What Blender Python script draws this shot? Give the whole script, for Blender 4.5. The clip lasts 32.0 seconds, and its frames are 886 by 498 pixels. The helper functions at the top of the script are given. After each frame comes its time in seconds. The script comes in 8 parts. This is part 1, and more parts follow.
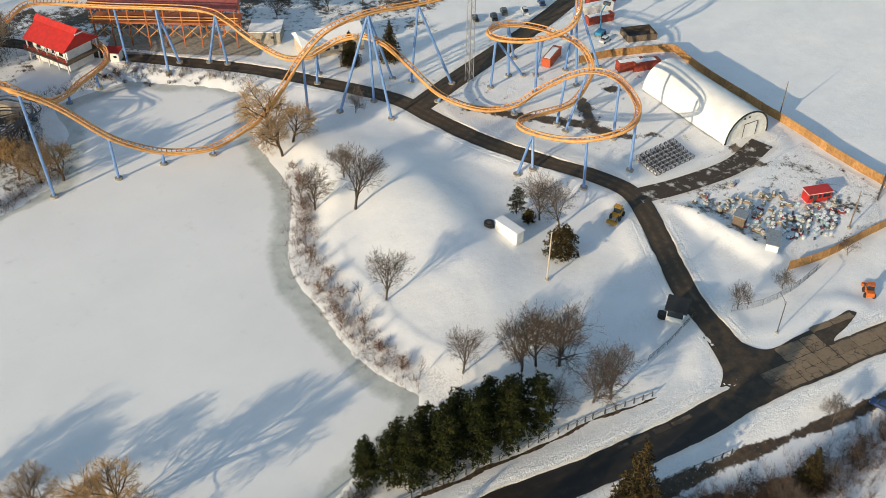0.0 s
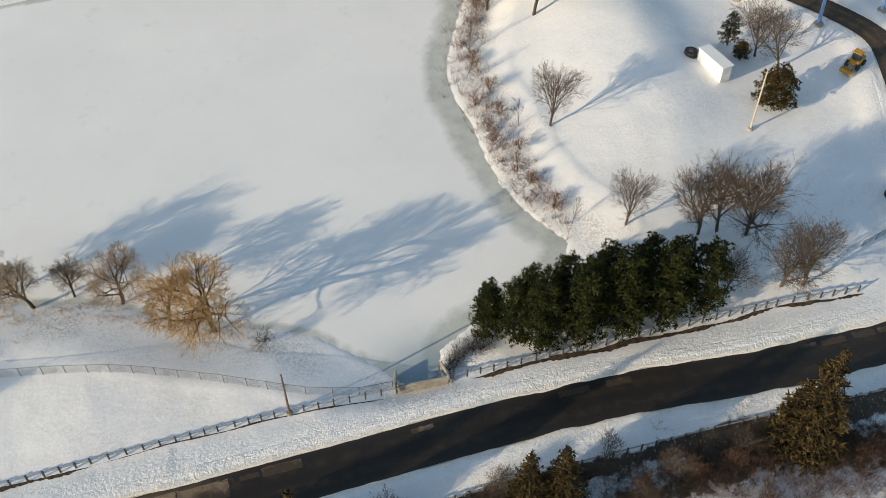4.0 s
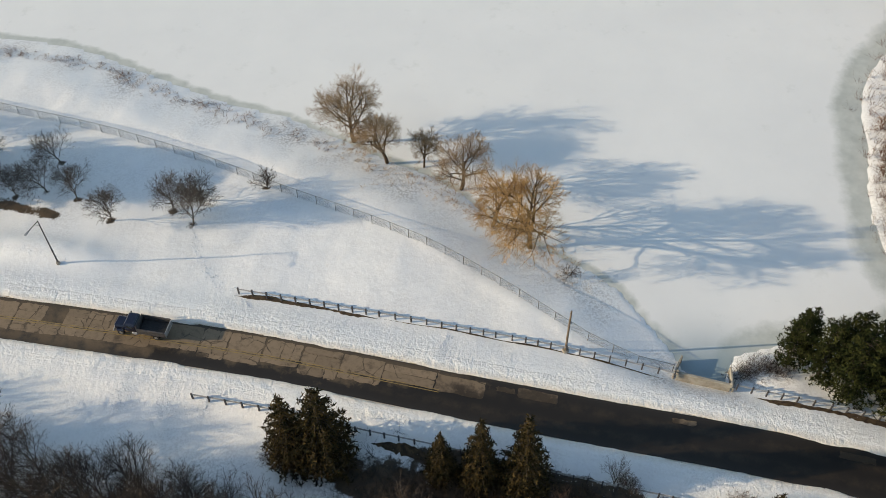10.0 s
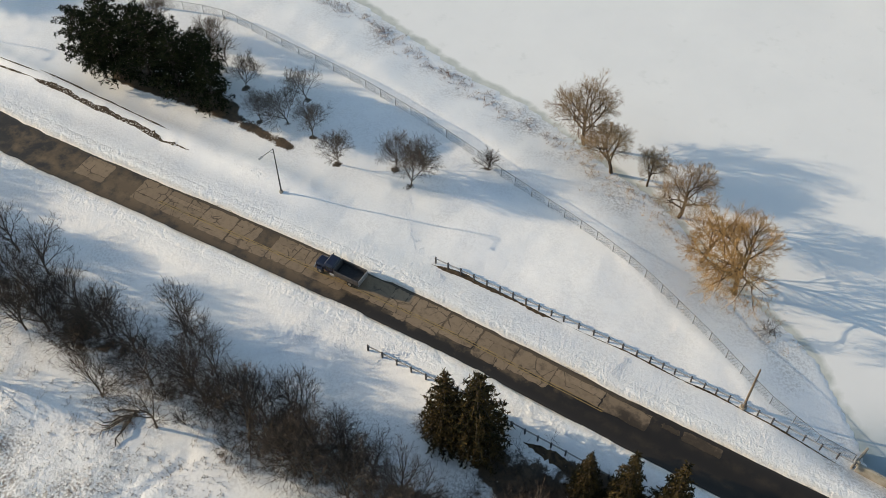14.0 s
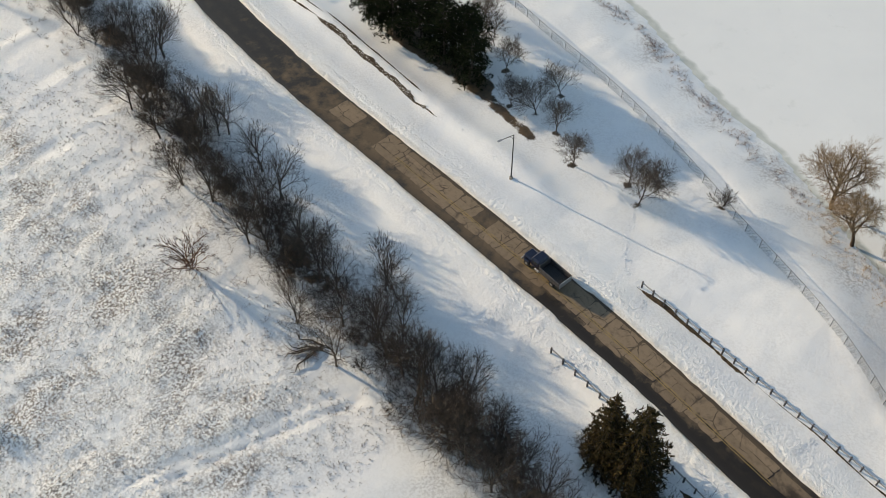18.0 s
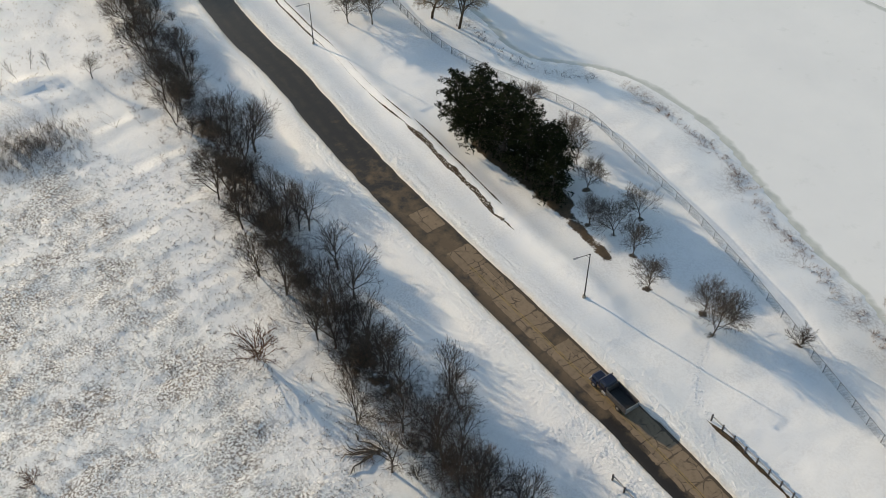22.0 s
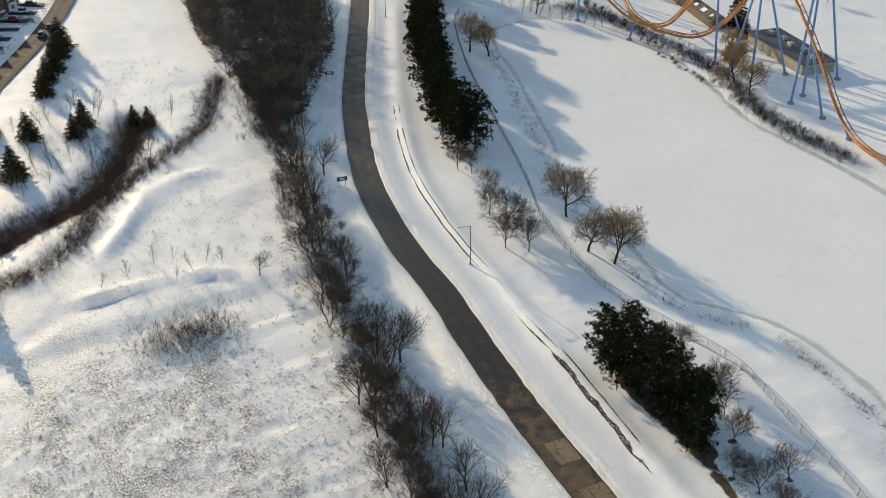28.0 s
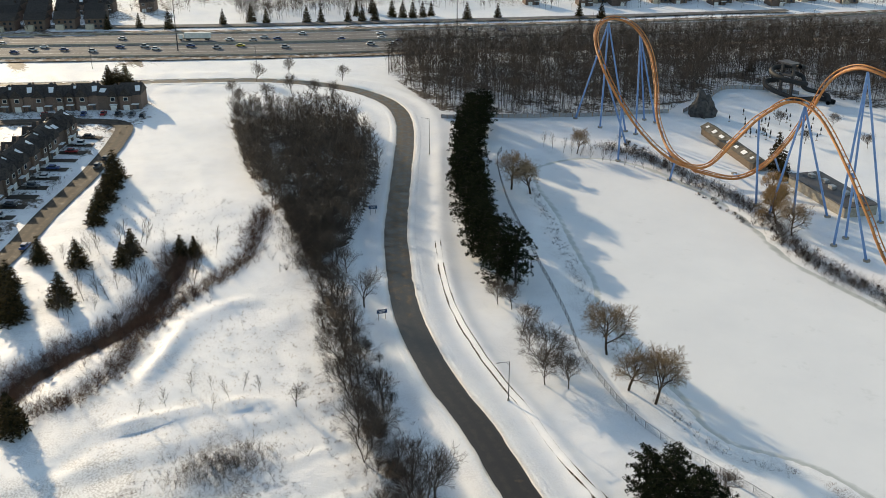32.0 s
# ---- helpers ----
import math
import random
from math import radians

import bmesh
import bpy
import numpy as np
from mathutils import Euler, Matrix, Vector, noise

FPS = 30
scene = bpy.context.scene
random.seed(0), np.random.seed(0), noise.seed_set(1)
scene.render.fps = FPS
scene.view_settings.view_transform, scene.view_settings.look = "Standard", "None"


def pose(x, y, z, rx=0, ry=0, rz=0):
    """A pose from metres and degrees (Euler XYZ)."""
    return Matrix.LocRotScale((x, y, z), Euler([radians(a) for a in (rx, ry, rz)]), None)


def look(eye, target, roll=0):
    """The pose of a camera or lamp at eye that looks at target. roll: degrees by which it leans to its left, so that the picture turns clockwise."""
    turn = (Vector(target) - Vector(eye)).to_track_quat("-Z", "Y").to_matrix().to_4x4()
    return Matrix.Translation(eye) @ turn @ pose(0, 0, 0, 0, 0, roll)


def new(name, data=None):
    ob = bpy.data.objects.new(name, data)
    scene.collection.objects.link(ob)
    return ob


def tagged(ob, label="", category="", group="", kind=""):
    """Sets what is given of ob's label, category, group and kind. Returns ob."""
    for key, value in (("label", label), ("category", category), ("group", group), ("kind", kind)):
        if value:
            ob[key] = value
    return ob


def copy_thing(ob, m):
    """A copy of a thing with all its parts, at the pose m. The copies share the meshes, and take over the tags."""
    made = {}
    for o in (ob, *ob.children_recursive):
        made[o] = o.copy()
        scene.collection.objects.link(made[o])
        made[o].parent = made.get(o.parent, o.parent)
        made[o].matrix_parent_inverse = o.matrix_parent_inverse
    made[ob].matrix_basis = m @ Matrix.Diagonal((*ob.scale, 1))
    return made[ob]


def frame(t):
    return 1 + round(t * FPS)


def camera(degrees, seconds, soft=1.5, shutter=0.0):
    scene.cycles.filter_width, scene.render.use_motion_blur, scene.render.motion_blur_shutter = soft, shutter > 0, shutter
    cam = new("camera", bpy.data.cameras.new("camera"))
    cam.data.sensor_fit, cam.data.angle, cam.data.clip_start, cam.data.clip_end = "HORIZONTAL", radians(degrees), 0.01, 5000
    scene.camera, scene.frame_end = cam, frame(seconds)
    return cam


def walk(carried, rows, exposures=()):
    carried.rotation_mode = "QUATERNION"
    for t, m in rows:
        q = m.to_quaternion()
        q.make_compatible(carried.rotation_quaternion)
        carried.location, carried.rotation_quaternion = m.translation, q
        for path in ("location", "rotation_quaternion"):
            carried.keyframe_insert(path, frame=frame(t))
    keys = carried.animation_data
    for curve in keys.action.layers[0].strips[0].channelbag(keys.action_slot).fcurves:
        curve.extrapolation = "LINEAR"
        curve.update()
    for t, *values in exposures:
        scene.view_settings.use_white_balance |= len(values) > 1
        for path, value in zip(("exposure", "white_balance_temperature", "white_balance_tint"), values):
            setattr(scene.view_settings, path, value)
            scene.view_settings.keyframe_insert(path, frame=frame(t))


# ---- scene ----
EXPOSURE = 0.08
cam = camera(48.41, 32.0, soft=0.7)
PATH = [
    (0, look((-17.39, -63.70, 132.32), (32.71, -3.87, 69.78), 0.88)),
    (1, look((-16.40, -64.61, 131.75), (30.08, -1.80, 69.34), 0.77)),
    (2, look((-11.72, -59.47, 125.52), (31.18, 5.42, 62.68), 0.73)),
    (3, look((-4.66, -50.87, 114.26), (32.04, 12.20, 45.88), 0.62)),
    (3.5, look((-1.15, -49.84, 111.09), (30.88, 11.78, 39.14), -0.20)),
    (5.5, look((-1.92, -50.05, 109.98), (18.90, 9.86, 32.67), 0.02)),
    (6, look((-1.54, -50.23, 109.38), (16.15, 10.86, 32.22), -0.18)),
    (7, look((-1.02, -50.37, 109.27), (10.32, 12.13, 32.04), -0.41)),
    (8, look((-0.59, -50.20, 109.15), (4.91, 12.94, 31.81), -0.57)),
    (9, look((0.00, -50.00, 109.31), (0.00, 13.21, 31.82), -0.82)),
    (10, look((-0.04, -50.28, 109.24), (-5.08, 12.83, 31.83), -0.71)),
    (11, look((0.34, -50.31, 108.93), (-10.57, 12.17, 31.62), -0.80)),
    (12, look((0.43, -50.14, 109.06), (-15.23, 11.22, 31.67), -0.82)),
    (13, look((0.16, -49.72, 109.43), (-19.98, 9.98, 31.77), -0.69)),
    (13.5, look((-0.14, -49.75, 109.60), (-22.42, 9.08, 31.87), -0.52)),
    (15.5, look((0.49, -49.84, 108.95), (-32.87, 3.88, 31.48), -0.51)),
    (16, look((0.31, -49.83, 109.04), (-36.14, 1.75, 31.50), -0.38)),
    (17, look((0.50, -49.41, 109.70), (-40.82, -2.07, 31.90), -0.55)),
    (18, look((0.97, -49.18, 109.75), (-42.06, -3.32, 31.99), -0.68)),
    (19, look((0.75, -49.13, 109.96), (-43.01, -3.95, 32.22), -0.54)),
    (20, look((0.62, -49.24, 110.12), (-46.03, -2.99, 34.72), -0.41)),
    (21, look((0.65, -49.21, 110.05), (-49.63, -2.80, 37.13), -0.30)),
    (22, look((0.71, -49.03, 109.82), (-53.10, -2.62, 39.46), -0.31)),
    (23, look((0.64, -48.90, 109.89), (-56.76, -2.74, 42.26), -0.33)),
    (24, look((0.78, -48.77, 109.97), (-60.38, -3.14, 45.34), -0.41)),
    (25, look((1.01, -48.67, 109.62), (-63.75, -3.66, 48.14), -0.35)),
    (25.5, look((1.16, -48.43, 109.53), (-65.30, -3.91, 49.53), -0.37)),
    (27.5, look((0.73, -48.84, 110.38), (-71.42, -5.93, 56.04), -0.24)),
    (28, look((0.83, -49.07, 110.36), (-72.53, -6.26, 57.58), -0.24)),
    (29, look((0.99, -49.15, 110.37), (-74.56, -6.51, 60.63), -0.21)),
    (30, look((0.94, -49.33, 110.40), (-76.51, -6.74, 63.63), -0.15)),
    (31, look((0.95, -48.96, 110.39), (-78.31, -6.53, 66.60), -0.18)),
    (32, look((0.75, -49.06, 110.32), (-80.10, -6.59, 69.56), -0.15)),
]

walk(cam, PATH, [(t, EXPOSURE + e, 8000, 7) for t, e in ((0, -0.06), (5, -0.02), (13, 0.05), (19, 0.0), (24, -0.07), (28, -0.05), (32, 0.03))])

# ---- sky and sun ----
SUN_EL, SUN_AZ = radians(16.0), math.atan2(-0.99, -0.135)  # azimuth clockwise from +y
world = bpy.data.worlds.new("sky")
scene.world = world
world.use_nodes = True
wn = world.node_tree.nodes
sky = wn.new("ShaderNodeTexSky")
sky.sky_type = "NISHITA"
sky.sun_disc = False
sky.sun_elevation, sky.sun_rotation = SUN_EL, SUN_AZ
sky.air_density, sky.dust_density, sky.ozone_density = 1.0, 0.4, 2.0
wn["Background"].inputs["Strength"].default_value = 0.21
world.node_tree.links.new(sky.outputs["Color"], wn["Background"].inputs["Color"])
sun_dir = Vector((math.sin(SUN_AZ) * math.cos(SUN_EL), math.cos(SUN_AZ) * math.cos(SUN_EL), math.sin(SUN_EL)))
sun_data = bpy.data.lights.new("sun", "SUN")
sun_data.energy, sun_data.angle, sun_data.color = 4.5, radians(0.55), (1.0, 0.88, 0.73)
sun = new("sun", sun_data)
sun.matrix_world = look(sun_dir * 500, (0, 0, 0))


# ---- materials ----
def mat(name, color=(0.5, 0.5, 0.5), rough=0.7, metal=0.0, spec=0.3, second=None, scale=1.0, detail=6, bump=0.0, bump_scale=8.0, mix_low=0.4, mix_high=0.6,
        per_object=0.0, per_island=0.0):
    m = bpy.data.materials.new(name)
    m.use_nodes = True
    nt = m.node_tree
    b = nt.nodes["Principled BSDF"]
    b.inputs["Roughness"].default_value, b.inputs["Metallic"].default_value = rough, metal
    b.inputs["Specular IOR Level"].default_value = spec
    b.inputs["Base Color"].default_value = (*color, 1)
    geo = nt.nodes.new("ShaderNodeNewGeometry")
    out = None
    if second:
        n1 = noise_node(nt, geo.outputs["Position"], scale, detail)
        ramp = ramp_node(nt, n1.outputs["Fac"], ((mix_low, color), (mix_high, second)))
        out = ramp.outputs["Color"]
    if per_object or per_island:
        hsv = nt.nodes.new("ShaderNodeHueSaturation")
        if out:
            nt.links.new(out, hsv.inputs["Color"])
        else:
            hsv.inputs["Color"].default_value = (*color, 1)
        info = nt.nodes.new("ShaderNodeObjectInfo") if per_object else geo
        rng = nt.nodes.new("ShaderNodeMapRange")
        amount = per_object or per_island
        rng.inputs["To Min"].default_value, rng.inputs["To Max"].default_value = 1 - amount, 1 + amount
        nt.links.new(info.outputs["Random" if per_object else "Random Per Island"], rng.inputs["Value"])
        nt.links.new(rng.outputs["Result"], hsv.inputs["Value"])
        out = hsv.outputs["Color"]
    if out:
        nt.links.new(out, b.inputs["Base Color"])
    if bump:
        n2 = noise_node(nt, geo.outputs["Position"], bump_scale, 5)
        add_bump(nt, b, n2.outputs["Fac"], bump)
    return m


def noise_node(nt, vector, scale, detail=6, rough=0.6):
    n = nt.nodes.new("ShaderNodeTexNoise")
    n.inputs["Scale"].default_value, n.inputs["Detail"].default_value, n.inputs["Roughness"].default_value = scale, detail, rough
    nt.links.new(vector, n.inputs["Vector"])
    return n


def ramp_node(nt, fac, stops):
    r = nt.nodes.new("ShaderNodeValToRGB")
    e = r.color_ramp.elements
    while len(e) < len(stops):
        e.new(0.5)
    for k, (p, c) in zip(e, stops):
        k.position, k.color = p, (*c, 1)
    nt.links.new(fac, r.inputs["Fac"])
    return r


def add_bump(nt, b, height, strength, distance=0.1):
    bp = nt.nodes.new("ShaderNodeBump")
    bp.inputs["Strength"].default_value, bp.inputs["Distance"].default_value = strength, distance
    nt.links.new(height, bp.inputs["Height"])
    nt.links.new(bp.outputs["Normal"], b.inputs["Normal"])
    return bp


def mix_color(nt, fac, a, b):
    mx = nt.nodes.new("ShaderNodeMix")
    mx.data_type = "RGBA"
    for sock, val in ((mx.inputs[0], fac), (mx.inputs[6], a), (mx.inputs[7], b)):
        if isinstance(val, (tuple, float)):
            sock.default_value = (*val, 1) if isinstance(val, tuple) else val
        else:
            nt.links.new(val, sock)
    return mx.outputs[2]


def math_node(nt, op, a, b=0.0):
    k = nt.nodes.new("ShaderNodeMath")
    k.operation = op
    k.use_clamp = True
    for sock, val in zip(k.inputs, (a, b)):
        if isinstance(val, (int, float)):
            sock.default_value = val
        else:
            nt.links.new(val, sock)
    return k.outputs[0]


def snow_material(name, weeds=False):
    """Old settled snow with pits and drifts; a painted-in vertex mask 'weeds' says where dead grass pokes through."""
    m = bpy.data.materials.new(name)
    m.use_nodes = True
    nt = m.node_tree
    b = nt.nodes["Principled BSDF"]
    b.inputs["Roughness"].default_value, b.inputs["Specular IOR Level"].default_value = 0.6, 0.45
    geo = nt.nodes.new("ShaderNodeNewGeometry")
    pos = geo.outputs["Position"]
    fine, broad = noise_node(nt, pos, 2.2, 8, 0.7), noise_node(nt, pos, 0.06, 5)
    base = ramp_node(nt, broad.outputs["Fac"], ((0.3, (0.80, 0.81, 0.83)), (0.7, (0.88, 0.875, 0.86))))
    color = base.outputs["Color"]
    if weeds:
        at = nt.nodes.new("ShaderNodeAttribute")
        at.attribute_name = "cover"
        sep = nt.nodes.new("ShaderNodeSeparateColor")
        nt.links.new(at.outputs["Color"], sep.inputs[0])
        patch, grit = noise_node(nt, pos, 0.13, 6, 0.65), noise_node(nt, pos, 2.9, 6, 0.72)
        p1 = ramp_node(nt, patch.outputs["Fac"], ((0.4, (0.08, 0.08, 0.08)), (0.58, (1, 1, 1)))).outputs["Color"]
        g1 = ramp_node(nt, grit.outputs["Fac"], ((0.46, (0, 0, 0)), (0.55, (1, 1, 1)))).outputs["Color"]
        f = math_node(nt, "MULTIPLY", math_node(nt, "MULTIPLY", p1, g1), sep.outputs[0])
        color = mix_color(nt, math_node(nt, "MULTIPLY", f, 0.95), color, (0.15, 0.122, 0.108))
        # bare soil and leaf litter, and shade painted through the same mask
        soil = ramp_node(nt, noise_node(nt, pos, 0.8, 7, 0.7).outputs["Fac"], ((0.35, (0.035, 0.025, 0.016)), (0.7, (0.115, 0.075, 0.043)))).outputs["Color"]
        edge = ramp_node(nt, math_node(nt, "ADD", math_node(nt, "MULTIPLY", noise_node(nt, pos, 0.55, 8, 0.75).outputs["Fac"], 0.75), math_node(nt, "MULTIPLY", sep.outputs[1], 0.5)),
                         ((0.58, (0, 0, 0)), (0.68, (1, 1, 1)))).outputs["Color"]
        color = mix_color(nt, edge, color, soil)
        # sandy grit thrown up by ploughs
        color = mix_color(nt, math_node(nt, "MULTIPLY", math_node(nt, "MULTIPLY", grit.outputs["Fac"], sep.outputs[2]), 0.9), color, (0.62, 0.5, 0.34))
    nt.links.new(color, b.inputs["Base Color"])
    if weeds:
        crumb = math_node(nt, "MULTIPLY", noise_node(nt, pos, 1.9, 5, 0.7).outputs["Fac"], at.outputs["Alpha"])
        drift = math_node(nt, "MULTIPLY", noise_node(nt, pos, 0.4, 3).outputs["Fac"], 0.16)
        h = math_node(nt, "ADD", math_node(nt, "MULTIPLY", fine.outputs["Fac"], math_node(nt, "ADD", 0.04, math_node(nt, "MULTIPLY", at.outputs["Alpha"], 0.3))), math_node(nt, "ADD", drift, math_node(nt, "MULTIPLY", crumb, 0.63)))
        turn = nt.nodes.new("ShaderNodeMapping")
        turn.inputs["Scale"].default_value = (0.9, 0.3, 1.0)
        nt.links.new(pos, turn.inputs["Vector"])
        h = math_node(nt, "ADD", h, math_node(nt, "MULTIPLY", noise_node(nt, turn.outputs["Vector"], 0.7, 4, 0.55).outputs["Fac"], math_node(nt, "ADD", 0.03, math_node(nt, "MULTIPLY", at.outputs["Alpha"], 0.22))))
        add_bump(nt, b, h, 1.0, 0.42)
    else:
        add_bump(nt, b, fine.outputs["Fac"], 0.4, 0.1)
    return m


SNOW = snow_material("snow_with_dead_grass", True)
ROOF_SNOW = snow_material("roof_snow")


def ice_material():
    m = bpy.data.materials.new("pond_ice")
    m.use_nodes = True
    nt = m.node_tree
    b = nt.nodes["Principled BSDF"]
    b.inputs["Roughness"].default_value, b.inputs["Specular IOR Level"].default_value = 0.6, 0.25
    geo = nt.nodes.new("ShaderNodeNewGeometry")
    at = nt.nodes.new("ShaderNodeAttribute")
    at.attribute_name = "cover"
    sep = nt.nodes.new("ShaderNodeSeparateColor")
    nt.links.new(at.outputs["Color"], sep.inputs[0])
    pos = geo.outputs["Position"]
    broad = noise_node(nt, pos, 0.05, 6, 0.6)
    snow = ramp_node(nt, broad.outputs["Fac"], ((0.3, (0.78, 0.785, 0.785)), (0.7, (0.845, 0.845, 0.835)))).outputs["Color"]
    wet = noise_node(nt, pos, 0.22, 7, 0.7)
    f = math_node(nt, "MULTIPLY", ramp_node(nt, math_node(nt, "ADD", math_node(nt, "MULTIPLY", wet.outputs["Fac"], 0.7), math_node(nt, "SUBTRACT", sep.outputs[0], 0.35)),
                  ((0.42, (0, 0, 0)), (0.72, (1, 1, 1)))).outputs["Color"], 0.8)
    ice = ramp_node(nt, noise_node(nt, pos, 0.35, 6).outputs["Fac"], ((0.3, (0.36, 0.39, 0.36)), (0.7, (0.56, 0.58, 0.54)))).outputs["Color"]
    color = mix_color(nt, f, snow, ice)
    color = mix_color(nt, math_node(nt, "MULTIPLY", sep.outputs[1], 0.85), color, (0.2, 0.3, 0.36))
    nt.links.new(color, b.inputs["Base Color"])
    rr = nt.nodes.new("ShaderNodeMapRange")
    rr.inputs["To Min"].default_value, rr.inputs["To Max"].default_value = 0.75, 0.35
    nt.links.new(f, rr.inputs["Value"])
    nt.links.new(rr.outputs["Result"], b.inputs["Roughness"])
    add_bump(nt, b, noise_node(nt, pos, 1.5, 6).outputs["Fac"], 0.12, 0.1)
    return m


def road_material(name, dry, wet, slab=False):
    """Asphalt or worn concrete with damp patches, tar lines and salt stains."""
    m = bpy.data.materials.new(name)
    m.use_nodes = True
    nt = m.node_tree
    b = nt.nodes["Principled BSDF"]
    b.inputs["Specular IOR Level"].default_value = 0.35
    geo = nt.nodes.new("ShaderNodeNewGeometry")
    pos = geo.outputs["Position"]
    at = nt.nodes.new("ShaderNodeAttribute")
    at.attribute_name = "cover"
    sep = nt.nodes.new("ShaderNodeSeparateColor")
    nt.links.new(at.outputs["Color"], sep.inputs[0])
    stain = noise_node(nt, pos, 0.35, 7, 0.65)
    grain = noise_node(nt, pos, 9.0, 6, 0.7)
    f = ramp_node(nt, math_node(nt, "ADD", math_node(nt, "MULTIPLY", stain.outputs["Fac"], 0.8), math_node(nt, "SUBTRACT", sep.outputs[0], 0.4)),
                  ((0.45, (0, 0, 0)), (0.6, (1, 1, 1)))).outputs["Color"]
    color = mix_color(nt, math_node(nt, "MULTIPLY", grain.outputs["Fac"], 0.5), dry, tuple(0.6 * c for c in dry))
    color = mix_color(nt, f, color, wet)
    # paler wheel tracks
    tread = math_node(nt, "MULTIPLY", sep.outputs[2], ramp_node(nt, noise_node(nt, pos, 0.5, 6, 0.7).outputs["Fac"], ((0.4, (0, 0, 0)), (0.62, (1, 1, 1)))).outputs["Color"])
    color = mix_color(nt, math_node(nt, "MULTIPLY", tread, math_node(nt, "SUBTRACT", 0.6, math_node(nt, "MULTIPLY", f, 0.45))), color, (0.175, 0.125, 0.078))
    # dark worn fringe along the edges
    color = mix_color(nt, math_node(nt, "MULTIPLY", sep.outputs[1], 0.75), color, (0.04, 0.033, 0.028))
    if slab:
        warp = nt.nodes.new("ShaderNodeMix")
        warp.data_type = "VECTOR"
        warp.inputs[0].default_value = 0.35
        nt.links.new(pos, warp.inputs[4])
        nt.links.new(noise_node(nt, pos, 0.9, 4).outputs["Color"], warp.inputs[5])
        vor = nt.nodes.new("ShaderNodeTexVoronoi")
        vor.feature = "DISTANCE_TO_EDGE"
        vor.inputs["Scale"].default_value = 0.62
        nt.links.new(warp.outputs[1], vor.inputs["Vector"])
        crack = ramp_node(nt, vor.outputs["Distance"], ((0.012, (1, 1, 1)), (0.035, (0, 0, 0)))).outputs["Color"]
        spots = ramp_node(nt, noise_node(nt, pos, 0.28, 3).outputs["Fac"], ((0.46, (0, 0, 0)), (0.56, (1, 1, 1)))).outputs["Color"]
        color = mix_color(nt, math_node(nt, "MULTIPLY", math_node(nt, "MULTIPLY", crack, spots), 0.8), color, (0.045, 0.034, 0.025))
        smear = noise_node(nt, pos, 1.4, 7, 0.7)
        color = mix_color(nt, ramp_node(nt, smear.outputs["Fac"], ((0.48, (0, 0, 0)), (0.75, (0.6, 0.6, 0.6)))).outputs["Color"], color, (0.1, 0.073, 0.048))
        info = nt.nodes.new("ShaderNodeObjectInfo")
        hsv = nt.nodes.new("ShaderNodeHueSaturation")
        rng = nt.nodes.new("ShaderNodeMapRange")
        rng.inputs["To Min"].default_value, rng.inputs["To Max"].default_value = 0.86, 1.1
        nt.links.new(info.outputs["Random"], rng.inputs["Value"])
        nt.links.new(rng.outputs["Result"], hsv.inputs["Value"])
        nt.links.new(color, hsv.inputs["Color"])
        color = hsv.outputs["Color"]
    nt.links.new(color, b.inputs["Base Color"])
    rr = nt.nodes.new("ShaderNodeMapRange")
    rr.inputs["To Min"].default_value, rr.inputs["To Max"].default_value = 0.85, 0.45
    nt.links.new(f, rr.inputs["Value"])
    nt.links.new(rr.outputs["Result"], b.inputs["Roughness"])
    add_bump(nt, b, grain.outputs["Fac"], 0.3, 0.02)
    return m


ICE = ice_material()
ROAD = road_material("damp_asphalt", (0.125, 0.09, 0.06), (0.017, 0.0135, 0.0105))
SLAB = road_material("worn_road_slab", (0.255, 0.186, 0.126), (0.052, 0.037, 0.024), True)
LANE = road_material("service_asphalt", (0.06, 0.044, 0.031), (0.015, 0.0125, 0.01))
HIGHWAY = mat("highway_asphalt", (0.12, 0.12, 0.124), 0.8, second=(0.09, 0.09, 0.094), scale=0.2)
BARK = mat("grey_brown_bark", (0.06, 0.047, 0.038), 0.9, second=(0.12, 0.095, 0.075), scale=3, bump=0.5, per_object=0.25)
TWIG = mat("grey_brown_twigs", (0.08, 0.062, 0.051), 0.9, second=(0.14, 0.108, 0.087), scale=1.5, per_object=0.25)
DARK_BARK = mat("dark_bark", (0.034, 0.027, 0.023), 0.9, second=(0.07, 0.055, 0.045), scale=3, per_object=0.25)
GROVE_TWIG = mat("brown_grove_twigs", (0.07, 0.053, 0.042), 0.9, second=(0.15, 0.115, 0.09), scale=0.3, per_island=0.4)
WOOD_TWIG = mat("dark_woodland_twigs", (0.062, 0.047, 0.038), 0.9, second=(0.12, 0.092, 0.074), scale=0.3, per_island=0.4)
DARK_TWIG = mat("dark_twigs", (0.04, 0.03, 0.025), 0.9, second=(0.085, 0.062, 0.049), scale=1.5, per_object=0.3)
WILLOW_BARK = mat("willow_bark", (0.045, 0.031, 0.021), 0.9, second=(0.095, 0.06, 0.036), scale=3, bump=0.5)
GOLD_TWIG = mat("weeping_willow_twigs", (0.28, 0.17, 0.07), 0.85, second=(0.42, 0.26, 0.115), scale=0.6, per_object=0.2)
WILLOW_TWIG = mat("golden_willow_twigs", (0.25, 0.17, 0.10), 0.85, second=(0.38, 0.27, 0.17), scale=0.6, per_object=0.2)
RED_TWIG = mat("reddish_shrub_twigs", (0.11, 0.06, 0.042), 0.9, second=(0.19, 0.11, 0.075), scale=1, per_object=0.3)
